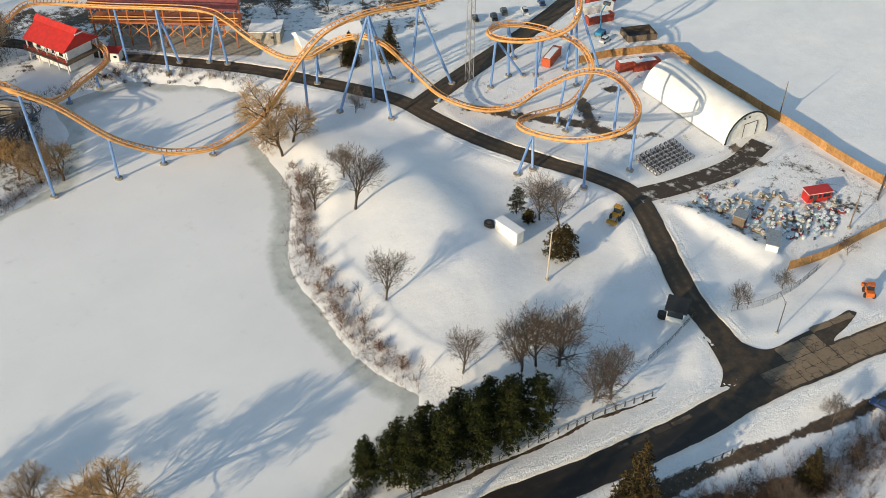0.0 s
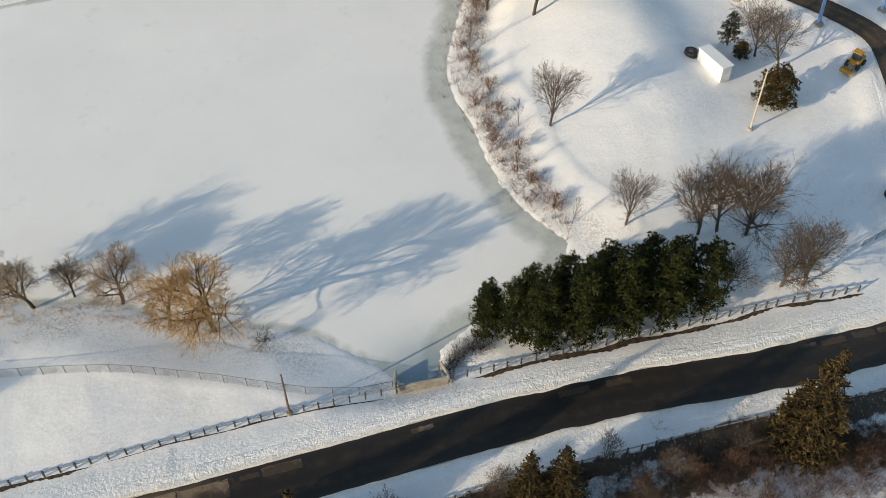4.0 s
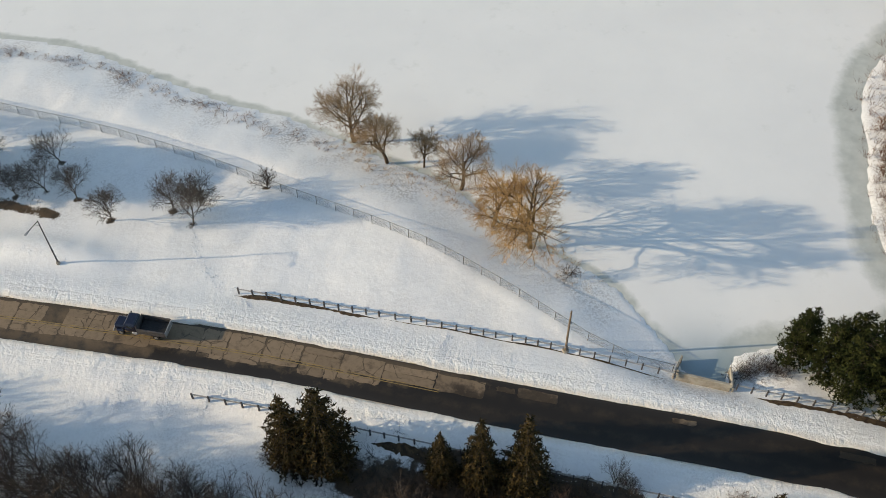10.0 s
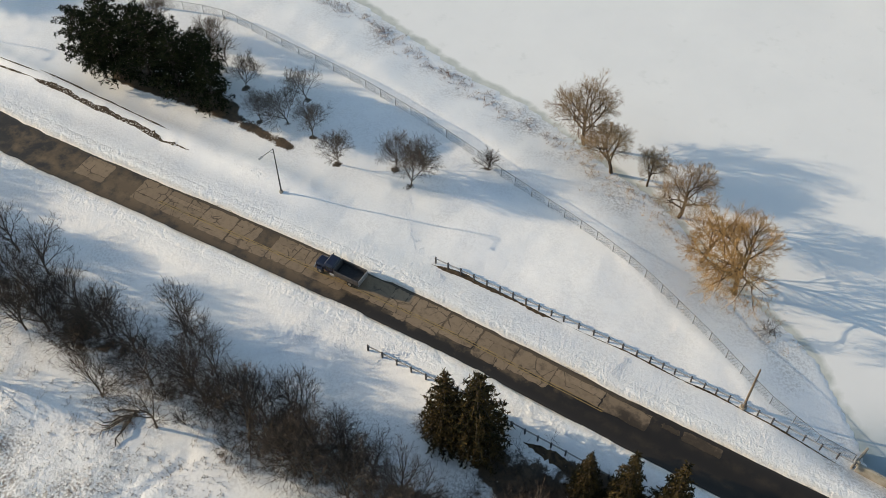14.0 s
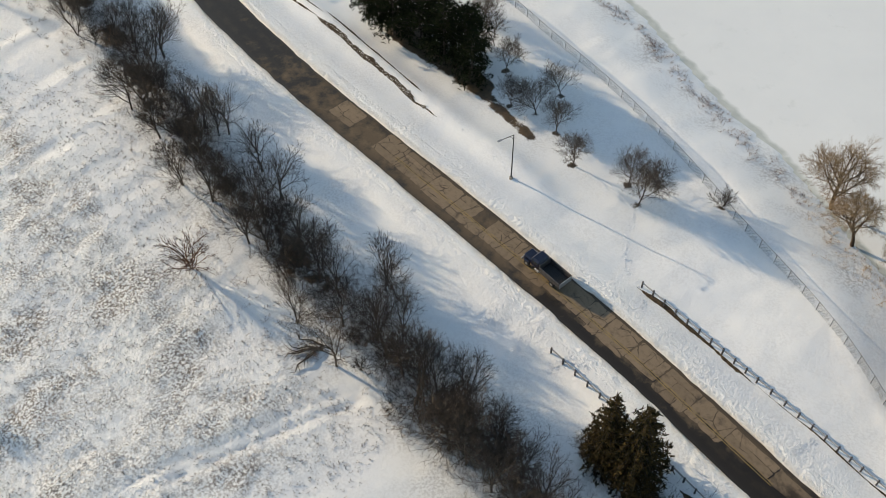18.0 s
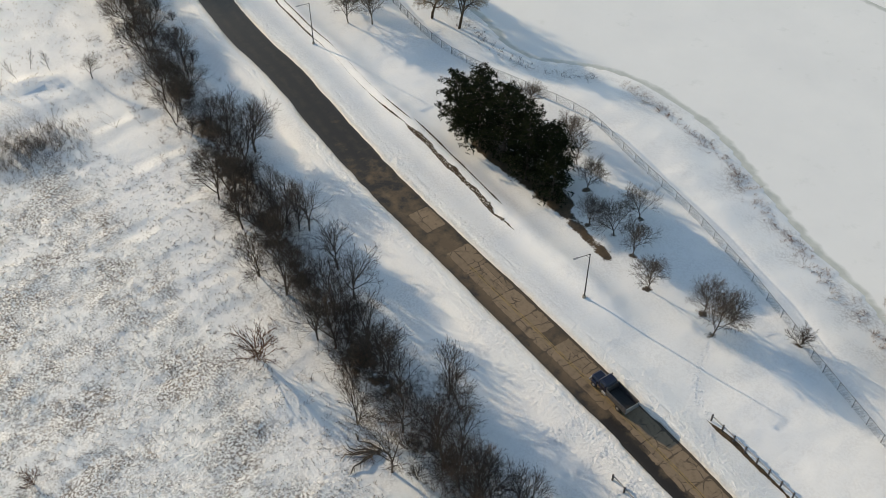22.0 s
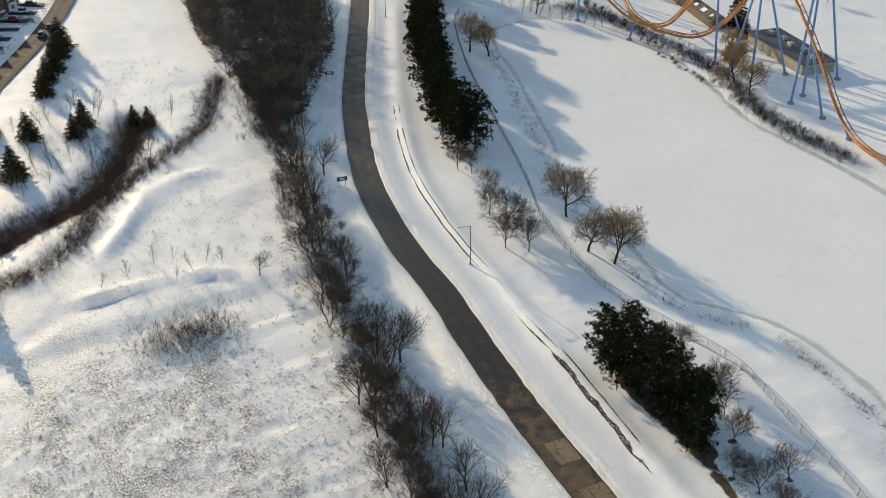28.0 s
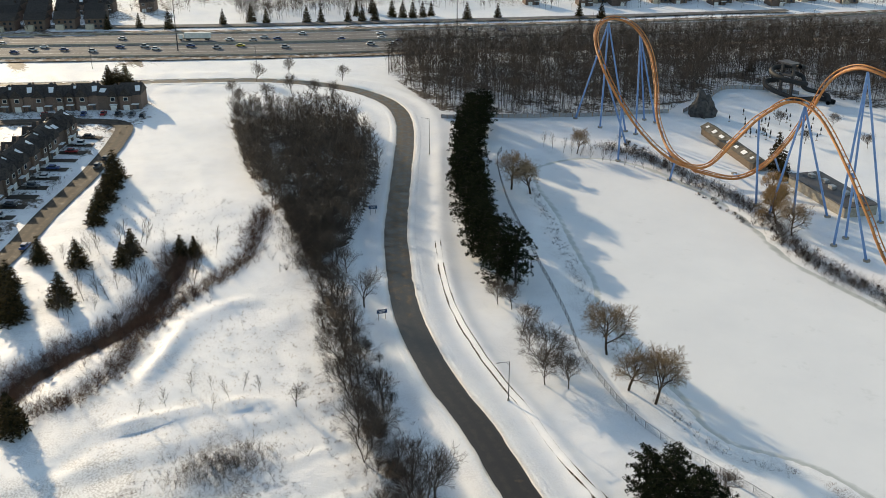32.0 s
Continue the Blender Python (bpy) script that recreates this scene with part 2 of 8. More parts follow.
# greener than NEEDLE, and lightened so that the clump looks more sunlit
SUNLIT_NEEDLE = mat("sunlit_pine_needles", (0.015, 0.021, 0.008), 0.9, spec=0.05, second=(0.039, 0.042, 0.014), scale=0.8, per_island=0.45)
NEEDLE = mat("pine_needles", (0.010, 0.013, 0.007), 0.9, spec=0.05, second=(0.024, 0.028, 0.012), scale=0.8, per_island=0.45)
# second colour: the bronze of sunlit boughs, painted in as noise patches
SPRUCE_NEEDLE = mat("spruce_needles", (0.015, 0.016, 0.008), 0.9, spec=0.05, second=(0.085, 0.058, 0.024), scale=0.9, per_island=0.45)
FIELD_WEED = mat("greyed_field_weeds", (0.11, 0.085, 0.075), 0.95, second=(0.2, 0.155, 0.13), scale=2, per_island=0.4)
DEAD_GRASS = mat("dead_grass", (0.22, 0.16, 0.10), 0.95, second=(0.34, 0.27, 0.18), scale=2, per_island=0.4)
TRACK = mat("orange_track_paint", (0.70, 0.39, 0.155), 0.5, spec=0.4, second=(0.60, 0.27, 0.085), scale=1.0)
# darker copy of TRACK: the shade side of the far tracks, put into the colour
TRACK_SHADED = mat("shaded_track_paint", (0.56, 0.25, 0.085), 0.55, spec=0.3, second=(0.44, 0.17, 0.06), scale=0.6)
TRACK_DARK = mat("rust_orange_ties", (0.45, 0.14, 0.05), 0.6, second=(0.35, 0.10, 0.04), scale=2)
BLUE = mat("blue_support_paint", (0.11, 0.225, 0.46), 0.5, spec=0.4, second=(0.15, 0.28, 0.53), scale=0.8)
FENCE_STEEL = mat("dull_grey_fence_wire", (0.13, 0.13, 0.13), 0.8, 0.2, second=(0.2, 0.2, 0.195), scale=2)
STEEL = mat("galvanised_steel", (0.42, 0.42, 0.42), 0.5, 0.6, second=(0.30, 0.30, 0.31), scale=3)
DARK_STEEL = mat("dark_steel", (0.06, 0.06, 0.065), 0.6, 0.3, second=(0.11, 0.10, 0.10), scale=3)
WOOD_POLE = mat("weathered_pole_wood", (0.12, 0.085, 0.06), 0.9, second=(0.20, 0.15, 0.11), scale=4, bump=0.3)
CONCRETE = mat("weathered_concrete", (0.36, 0.33, 0.28), 0.9, second=(0.26, 0.23, 0.19), scale=0.9, bump=0.3)
FENCE_WOOD = mat("orange_brown_board", (0.42, 0.23, 0.09), 0.8, second=(0.30, 0.15, 0.06), scale=1.5, per_object=0.2)
WHITE = mat("white_paint", (0.78, 0.77, 0.74), 0.6, second=(0.66, 0.65, 0.62), scale=0.7)
BEIGE = mat("beige_siding", (0.52, 0.44, 0.34), 0.8, second=(0.44, 0.37, 0.29), scale=1)
RED = mat("red_paint", (0.55, 0.03, 0.025), 0.5, second=(0.42, 0.03, 0.025), scale=0.8)
BLACK = mat("black_rubber", (0.02, 0.02, 0.022), 0.7, second=(0.035, 0.035, 0.035), scale=5)
GLASS = mat("dark_glass", (0.02, 0.03, 0.04), 0.08, spec=0.6)
NAVY = mat("navy_truck_paint", (0.006, 0.01, 0.028), 0.3, spec=0.5, second=(0.009, 0.014, 0.036), scale=2)
TARP = mat("white_fabric_cover", (0.80, 0.80, 0.78), 0.65, second=(0.72, 0.72, 0.70), scale=0.3, bump=0.15, bump_scale=0.5)


# ---- building helpers ----
def ground_link(ob, parent):
    if parent is not None:
        ob.parent = parent
    return ob


def part(name, bm, material, parent=None, label=""):
    me = bpy.data.meshes.new(name)
    bm.to_mesh(me)
    bm.free()
    me.materials.append(material)
    ob = new(name, me)
    ground_link(ob, parent)
    if label:
        tagged(ob, label)
    return ob


def raw(name, verts, faces, material, parent=None, label="", smooth=False):
    me = bpy.data.meshes.new(name)
    me.from_pydata([tuple(v) for v in verts], [], faces)
    if smooth:
        me.polygons.foreach_set("use_smooth", [True] * len(me.polygons))
    me.materials.append(material)
    ob = new(name, me)
    ground_link(ob, parent)
    if label:
        tagged(ob, label)
    return ob


def thing(name, label, category, at=(0, 0, 0), turn=0.0, group="", kind=""):
    e = new(name)
    e.empty_display_size = 0.5
    e.matrix_basis = pose(at[0], at[1], at[2], 0, 0, turn)
    return tagged(e, label, category, group, kind)


def box(bm, size, at=(0, 0, 0), turn=None, bevel=0.0):
    r = bmesh.ops.create_cube(bm, size=1.0)
    m = Matrix.Translation(at) @ (turn.to_matrix().to_4x4() if turn else Matrix()) @ Matrix.Diagonal((*size, 1))
    bmesh.ops.transform(bm, matrix=m, verts=r["verts"])
    if bevel:
        edges = {e for v in r["verts"] for e in v.link_edges}
        bmesh.ops.bevel(bm, geom=list(edges), offset=bevel, segments=1, affect="EDGES")
    return bm


def tube(bm, a, b, r0, r1=None, sides=8, caps=True):
    a, b = Vector(a), Vector(b)
    r1 = r0 if r1 is None else r1
    d = b - a
    q = d.to_track_quat("Z", "Y").to_matrix()
    rings = []
    for p, r in ((a, r0), (b, r1)):
        rings.append([bm.verts.new(p + q @ Vector((r * math.cos(k * math.tau / sides), r * math.sin(k * math.tau / sides), 0))) for k in range(sides)])
    for k in range(sides):
        bm.faces.new((rings[0][k], rings[0][(k + 1) % sides], rings[1][(k + 1) % sides], rings[1][k]))
    if caps:
        bm.faces.new(rings[0][::-1])
        bm.faces.new(rings[1])
    return bm


def boxes(*rows):
    bm = bmesh.new()
    for row in rows:
        box(bm, *row)
    return bm


def tubes(*rows, sides=8):
    bm = bmesh.new()
    for row in rows:
        tube(bm, *row, sides=sides)
    return bm


# ---- the plan: lines on the ground ----
MAIN = [(260, -45), (200, -28), (170, -20), (135, -11), (123, -8.3), (112, -5.8), (101, -4.2), (91, -3.1), (79, -0.8), (67.6, 1.6), (54, 5.3), (43, 7.6), (29, 10), (15, 12), (1, 14.1), (-13.7, 16.5), (-28.5, 18.9),
        (-43.5, 20.7), (-59, 22.3), (-80, 24.2), (-100, 26), (-120, 28.8), (-139, 32), (-157.7, 33.8), (-180, 38.3), (-197, 43.6), (-219, 52.5), (-239, 61.5),
        (-282, 84), (-316, 101.7), (-338, 111), (-356, 115), (-372, 114), (-388, 109), (-405, 97), (-421, 78), (-434.5, 50), (-447, 20), (-467, -25), (-560, -230)]
SIDE = [(109, -4), (113, 6), (117.5, 19), (124, 30), (131.5, 42), (136, 52), (134, 63), (128.5, 76), (123.5, 91), (121, 106), (119, 120), (110, 137), (97, 158), (75, 184), (50, 215)]
SPUR = [(136, 50), (148, 46.5), (164, 44), (178, 46)]
BRANCH = [(121.5, 113), (135, 117), (152, 121.5), (187.6, 131), (240, 150)]
POND = [(-28, 63.5), (-23, 61), (-16, 57.2), (-10.7, 55.2), (-5.4, 51.6), (1.4, 45.5), (8, 41), (14.3, 37.5), (18, 34.4), (21.5, 29.4), (24.8, 24.2), (26.6, 20.6), (30.8, 19.9), (32.8, 24.5),
        (38.8, 26.5), (48, 27), (56, 29.5), (59.3, 34.4), (57, 41.7), (56, 50), (56.5, 55.8), (58.6, 66.8), (58.8, 73.3), (61.9, 82.6), (68.6, 92.6), (75.9, 103.5),
        (78.6, 116.5), (80.6, 127.9), (88, 143.2), (89.5, 151.5), (85.8, 160.3)]
POND += [(77.3, 166.9), (69.6, 175), (48.5, 174), (46, 160), (34.1, 139.5), (28.3, 138.4), (19.4, 135.7),
        (-10, 138), (-60, 143), (-110, 144), (-138.3, 146.4), (-163.7, 146.8), (-178.8, 149.8), (-194, 155.9), (-212, 160.8), (-234.5, 162), (-255, 159.8), (-266.7, 151.3), (-269.7, 139),
        (-266.4, 126.4)]
POND += [(-252, 118.3), (-228.5, 110.3), (-208.8, 101.9), (-184.9, 92.5), (-171.3, 84.4), (-157.3, 80.7), (-132.3, 76.4), (-120, 73.2), (-113, 74.1), (-104.6, 80.3),
        (-94, 83.8), (-76, 82.3), (-65, 78), (-54.7, 73.5), (-44.5, 69.2), (-35, 67)]
CREEK = [(-150, -80), (-185, -58), (-197.3, -49.4), (-203.6, -42), (-209, -34.1), (-213.7, -23.3), (-222.9, -13.5), (-236.3, -4.8), (-252, 2)]
SIDE_CHANNEL = [(-180, -56), (-186, -47), (-188, -36), (-196, -26), (-208, -19), (-222, -5), (-231, 8), (-241, 18), (-256, 25), (-270, 33)]


def smooth_line(pts, step=2.0):
    """A Catmull-Rom curve through the points, sampled about every step metres."""
    p = [np.array(q, float) for q in pts]
    p = [2 * p[0] - p[1]] + p + [2 * p[-1] - p[-2]]
    out = []
    for a, b, c, d in zip(p, p[1:], p[2:], p[3:]):
        n = max(1, int(np.linalg.norm(c - b) / step))
        for k in range(n):
            t = k / n
            out.append(0.5 * (2 * b + (c - a) * t + (2 * a - 5 * b + 4 * c - d) * t * t + (3 * b - a - 3 * c + d) * t ** 3))
    return np.array(out + [p[-2]])


def line_distance(x, y, pts):
    best = np.full(x.shape, 1e9)
    for (ax, ay), (bx, by) in zip(pts[:-1], pts[1:]):
        dx, dy = bx - ax, by - ay
        k = np.clip(((x - ax) * dx + (y - ay) * dy) / (dx * dx + dy * dy + 1e-9), 0, 1)
        best = np.minimum(best, (x - ax - k * dx) ** 2 + (y - ay - k * dy) ** 2)
    return np.sqrt(best)


def inside(x, y, poly):
    odd = np.zeros(x.shape, bool)
    for (ax, ay), (bx, by) in zip(poly, poly[1:] + poly[:1]):
        if ay != by:
            odd ^= ((ay > y) != (by > y)) & (x < (bx - ax) * (y - ay) / (by - ay) + ax)
    return odd


def step_up(v, a, b):
    k = np.clip((v - a) / (b - a), 0, 1)
    return k * k * (3 - 2 * k)


LATTICE = np.random.default_rng(7).uniform(-1, 1, (8, 64, 64))


def ripple(x, y, size, layer=0, octaves=2):
    """Smooth irregular relief about size metres across, between about -1 and 1."""
    v, amp, tot = 0, 1.0, 0.0
    for k in range(octaves):
        u, w = x / size + 3.7 * layer + 0.31 * y / size, y / size + 9.1 * layer - 0.31 * x / size
        i, j = np.floor(u).astype(int), np.floor(w).astype(int)
        f, g = u - i, w - j
        f, g = f * f * (3 - 2 * f), g * g * (3 - 2 * g)
        t = LATTICE[(layer + k) % 8]
        q = (t[i % 64, j % 64] * (1 - f) + t[(i + 1) % 64, j % 64] * f) * (1 - g) + (t[i % 64, (j + 1) % 64] * (1 - f) + t[(i + 1) % 64, (j + 1) % 64] * f) * g
        v, tot = v + amp * q, tot + amp
        size, amp = size / 2.1, amp * 0.55
    return v / tot * 1.5


MAIN_S = [tuple(p) for p in smooth_line(MAIN, 6)]
SIDE_S = [tuple(p) for p in smooth_line(SIDE, 5)]
POND_S = [tuple(p) for p in smooth_line(POND + POND[:1], 4)][:-1]
POND_Z = -2.0


def field(x, y):
    """Height of the ground and its cover (dead grass, bare soil with some painted shade, plough grit) at the places x,
    y.
    """
    dm, ds = line_distance(x, y, MAIN_S), line_distance(x, y, SIDE_S)
    ds = np.minimum(ds, np.minimum(line_distance(x, y, SPUR), line_distance(x, y, BRANCH)))
    dp = line_distance(x, y, POND_S + POND_S[:1])
    dp = np.where(inside(x, y, POND_S), -dp, dp)
    h = -0.45 + 0.32 * ripple(x, y, 30, 0, 3) + 0.07 * ripple(x, y, 4, 1)
    # mound beside the pond
    u = y - 80
    v = x - (99 - 0.0085 * u * u) + 3 * ripple(x, y, 40, 2, 1)
    h = h + 3.9 * np.exp(-np.abs(u / 34) ** 2.6 - np.where(v < 0, np.abs(v / 19) ** 2, np.abs(v / 11.5) ** 2))
    # ridge between the service road and the yard
    h = h + (1.5 + 0.7 * ripple(x, y, 6, 4, 3)) * np.exp(-(line_distance(x, y, [(140.2, 43), (141, 30), (142, 17)]) / (3.0 + 0.8 * ripple(x, y, 8, 2, 2))) ** 2)
    # berm beside the main road near the pines
    h = h + 0.9 * np.exp(-((dm - 12.5) / 2.2) ** 2) * step_up(-x, 50, 62) * step_up(y, 20, 34)
    # field and creek on the far side of the road
    dc = line_distance(x, y, CREEK)
    h = h - 2.4 * np.exp(-(dc / 5.0) ** 2) - 0.7 * np.exp(-(line_distance(x, y, SIDE_CHANNEL) / 2.5) ** 2) - 0.2 * np.exp(-(line_distance(x, y, RUT + RUT_WEST[1:]) / 0.9) ** 2)
    south = step_up(-(y - (16 - 0.16 * x)), 6, 16) * (x < 120) * (x > -160)
    h = h - 0.6 * south
    lumpy = step_up(-x, 42, 62) * step_up(-y + 3 * ripple(x, y, 14, 2, 2), 9, 17) * (1 - 0.7 * step_up(-x, 135, 175))
    h = h + lumpy * (0.10 * ripple(x, y, 2.1, 5, 2) + 0.12 * ripple(x, y, 6, 3, 2)) + 0.16 * step_up(-x, 150, 175) * (y < 25) * ripple(x, y, 9, 7, 3)
    # drifts across the field
    for line in DRIFTS:
        h = h + (0.75 + 0.3 * ripple(x, y, 6, 3, 2)) * np.exp(-(line_distance(x, y, line) / 1.9) ** 2)
    h = h - 0.5 * np.exp(-(line_distance(x, y, [(-162, -47), (-169, -36), (-170, -19), (-169, -10), (-162, 5)]) / 1.6) ** 2) + 0.5 * np.exp(-(line_distance(x, y, [(-190, -20), (-204, -9.5), (-213, 4)]) / 2.2) ** 2)
    # wind ripples between the field and the strip
    lee = np.interp(x, [q[0] for q in STRIP[::-1]], [q[1] for q in STRIP[::-1]]) - y
    windy = step_up(lee, 3, 7) * (1 - step_up(lee, 22, 34)) * step_up(-x, 60, 85) * (1 - step_up(-x, 215, 235))
    h = h + 0.11 * windy * ripple(x, 0.22 * y, 2.4, 6, 2)
    # pond bank and bed
    h = np.where(dp < 12, POND_Z + (h - POND_Z) * step_up(dp, -0.5, 12) + 0.12 * step_up(dp, -0.5, 1.0), h)
    h = np.where(dp < 0, POND_Z - 0.12 - 0.9 * step_up(-dp, 0, 3), h)
    # level verges and a shallow cut under the roads
    d = np.minimum(np.minimum(dm - 3.15, ds - 2.7), line_distance(x, y, APRON) - 3.6)
    flat = 1 - step_up(d, 2.2, 7)
    h = h * (1 - flat) + (0.1 + 0.03 * ripple(x, y, 2.2, 3)) * flat
    trail = line_distance(x, y, TRODDEN)
    h = h - 0.22 * np.exp(-((trail - 0.9) / 0.55) ** 2) * (1 + 0.6 * ripple(x, y, 1.7, 6, 1))
    h = h * step_up(d, 0.3, 1.6) - 0.09 * (1 - step_up(d, 0.3, 1.6))
    ew = np.array([(-640, -110), (-525, 10), (-489, 114.6), (-459.3, 192.9), (-395, 370), (-300, 640)], float)
    dh = line_distance(x, y, [tuple(p) for p in ew])
    h = np.where(dh < 34, h * step_up(dh, 22, 34) - 0.5 * (1 - step_up(dh, 22, 34)), h)
    far = step_up(np.hypot(x, y), 400, 1500)
    h = h + far * 2 * ripple(x, y, 400, 5)
    rag = 1 + 0.55 * ripple(x, y, 7, 4, 3)
    weedy = step_up(-x, 42, 62) * step_up(-y + 3 * ripple(x, y, 14, 2, 2), 9, 17) * (1 - 0.75 * step_up(-x, 135, 175))
    grass = 0.12 + 0.95 * weedy + 0.35 * np.exp(-((dp - 4) / 3.0) ** 2) * (x < 50) + 0.7 * np.exp(-(dc / 7) ** 2) + 0.5 * np.exp(-(line_distance(x, y, SIDE_CHANNEL) / 3.0) ** 2)
    grass = grass + 0.55 * np.exp(-(line_distance(x, y, STRIP) / 6.5) ** 2) + 0.55 * np.exp(-((dp - 4.5) / 3.0) ** 2) * (x > 52) * (y < 110)
    grass = grass * rag * (1 - 0.9 * np.exp(-(trail / 2.2) ** 2))
    soil = 0.0 * x
    for px, py, s in LAWN_TREES:
        soil = soil + 0.9 * np.exp(-(np.hypot(x - px, y - py) / (0.9 * s)) ** 2)
    soil = soil + 0.9 * np.exp(-(dc / 2.3) ** 2) + 0.5 * np.exp(-(line_distance(x, y, SIDE_CHANNEL) / 1.4) ** 2)
    soil = soil + 0.8 * np.exp(-(line_distance(x, y, LITTER) / 1.2) ** 2) + 0.9 * np.exp(-(np.maximum(line_distance(x, y, PINE_BED) - 1.6, 0) / 1.0) ** 2)
    soil = soil + 0.85 * np.exp(-(line_distance(x, y, EAST_BED_SHADE) / 3.6) ** 2)
    soil = soil + 1.1 * np.exp(-(line_distance(x, y, DITCH_SHADE) / 1.3) ** 2)
    soil = soil + 0.6 * inside(x, y, GROVE) + 0.5 * inside(x, y, NORTH_WOOD) + 0.55 * np.exp(-(line_distance(x, y, STRIP) / 3.8) ** 2)
    # on STATION_PLOT and RIDE_PLOT the soil also darkens snow that lies in shade
    soil = soil + 0.5 * inside(x, y, STATION_PLOT) + 0.4 * inside(x, y, RIDE_PLOT) + 0.27 * inside(x, y, HELIX_PLOT) + 0.42 * inside(x, y, HOUSING) + 0.4 * inside(x, y, BEYOND)
    for d in DEBRIS_AND_SHADOW:
        soil = soil + 0.7 * np.exp(-(line_distance(x, y, d) / 1.3) ** 2)
    soil = soil + 0.85 * np.exp(-((dh - 31) / 3.5) ** 2)
    soil = soil * rag
    yard = inside(x, y, YARD)
    soil = soil + 0.36 * yard * (1 + 0.6 * ripple(x, y, 5, 5, 3))
    grit = np.exp(-((dm - 3.5) / 0.8) ** 2) + 0.6 * np.exp(-((ds - 3.4) / 0.9) ** 2)
    rough = 0.08 + 0.95 * np.exp(-(np.maximum(dm - 4.2, 0) / 3.2) ** 2) * (0.75 + 0.4 * ripple(x, y, 9, 1, 2)) + 0.6 * weedy + 0.45 * windy + 0.5 * np.exp(-(np.maximum(ds - 3.5, 0) / 2.5) ** 2) + 0.5 * (inside(x, y, HELIX_PLOT) | inside(x, y, YARD))
    return h, np.clip(grass, 0, 1), np.clip(soil, 0, 1), np.clip(grit, 0, 1), np.clip(rough, 0, 1)


RUT_WEST = [(-112, 39.4), (-125, 40.5), (-140, 43), (-158, 45), (-180, 49.5), (-200, 56), (-225, 67)]
POOLSIDE = [(-281, 224), (-282, 240), (-268, 248), (-249, 251), (-240, 232), (-252, 209), (-266, 208)]
DRIFTS = [[(-184, -26), (-188, -21.5), (-195.8, -15.6), (-209.2, -7.7), (-214, 0.7), (-213, 11)], [(-173, -30), (-171.5, -20), (-171, -15), (-170.5, -9.6), (-168.8, -4.3), (-164, 2.4)]]
STATION_PLOT = [(35, 185), (62, 203), (115, 170), (150, 148), (178, 163), (120, 215), (40, 240)]
RIDE_PLOT = [(2, 146), (34, 143), (40, 158), (38, 185), (20, 215), (-6, 215)]
BEYOND = [(-585, -80), (-575, 30), (-600, 110), (-555, 215), (-505, 315), (-410, 500), (-700, 520), (-780, -90)]
HELIX_PLOT = [(116, 122), (133, 66), (160, 50), (186, 44), (196, 70), (200, 132), (150, 150)]
HOUSING = [(-262, -50), (-345, -8), (-372, 14), (-392, 30), (-440, 28), (-440, -70), (-280, -90)]
# debris on the ground; the first line begins as the track's shadow, painted brown
DEBRIS_AND_SHADOW = [[(131.6, 104.5), (138, 95), (143, 88.5), (150, 80)], [(157.5, 88.6), (150, 77), (155, 68.4), (160.5, 66)], [(167, 89), (170, 87)], [(170.6, 48.8), (169.7, 40.6), (161, 44.6)]]
STRIP = [(0, -5), (-30, -5.2), (-60, -1.4), (-90, 2.9), (-120, 9), (-145, 14), (-175, 20), (-200, 26), (-235, 34)]
# brown ditch soil; its west end paints the shadow behind the guardrail
DITCH_SHADE = [(-8, 6.6), (9, 3.8), (21, 1.8), (45, -2.0), (70, -6.8), (92, -12), (130, -22)]
GROVE = [(-366, 50), (-360, 68), (-354, 91), (-313, 87), (-276, 74), (-252, 57), (-232, 44), (-234, 36), (-253, 35), (-279, 35), (-313, 39)]
NORTH_WOOD = [(-405, 135), (-340, 128), (-320, 147), (-306, 180), (-298, 212), (-314, 262), (-298, 282), (-250, 285), (-225, 330), (-330, 420), (-380, 330), (-412, 235), (-440, 160)]
APRON = [(105, -2.5), (111, 4), (116, 0), (124, -4), (137, -4.4)]
TRODDEN = [(-67, -50), (-64.1, -40.3), (-61.6, -33), (-58.6, -24.9), (-55.5, -16.5), (-52.4, -9.6)]
BARE = [(34, 17.2), (45, 15.1), (60, 12.3), (80, 8.6), (92, 5.6)]
# soil under the brush belt; the western stretch paints shadow cast on the verge
EAST_BED_SHADE = [(-16, 3.6), (4, 0.4), (24, -3), (36, -7), (50, -8), (62, -9), (80, -16), (100, -24)]
RUT = [(-84, 35.2), (-92, 36.4), (-98, 37.4), (-106, 38.6), (-112, 39.4)]
LITTER = [(-65.5, 42.0), (-68, 42.5), (-73, 43.6), (-76, 44.2)]
LAWN_TREES = [(-47.7, 43.9, 0.9), (-44.2, 41.4, 1.0), (-44.0, 46.3, 0.8), (-56.5, 41.4, 0.85), (-62.8, 45.2, 0.85), (-67.8, 46.5, 0.9), (-72.1, 45.4, 0.75), (-78.4, 51.2, 0.85), (-67.7, 52.7, 0.8), (-34.7, 49.5, 0.6)]
PINE_BED = [(-79, 45.5), (-86, 46.2), (-93, 46.4), (-99, 47)]
YARD = [(138, 46), (143, 20), (146, 14), (171, 9), (184, 17), (186, 40), (165, 40)]



# ---- ground, pond and roads ----
def steps(rows):
    """Grid lines: rows of (from, to, spacing) one after another."""
    out = []
    for a, b, s in rows:
        n = max(1, round((b - a) / s))
        out += [a + (b - a) * k / n for k in range(n)]
    return np.array(out + [rows[-1][1]])


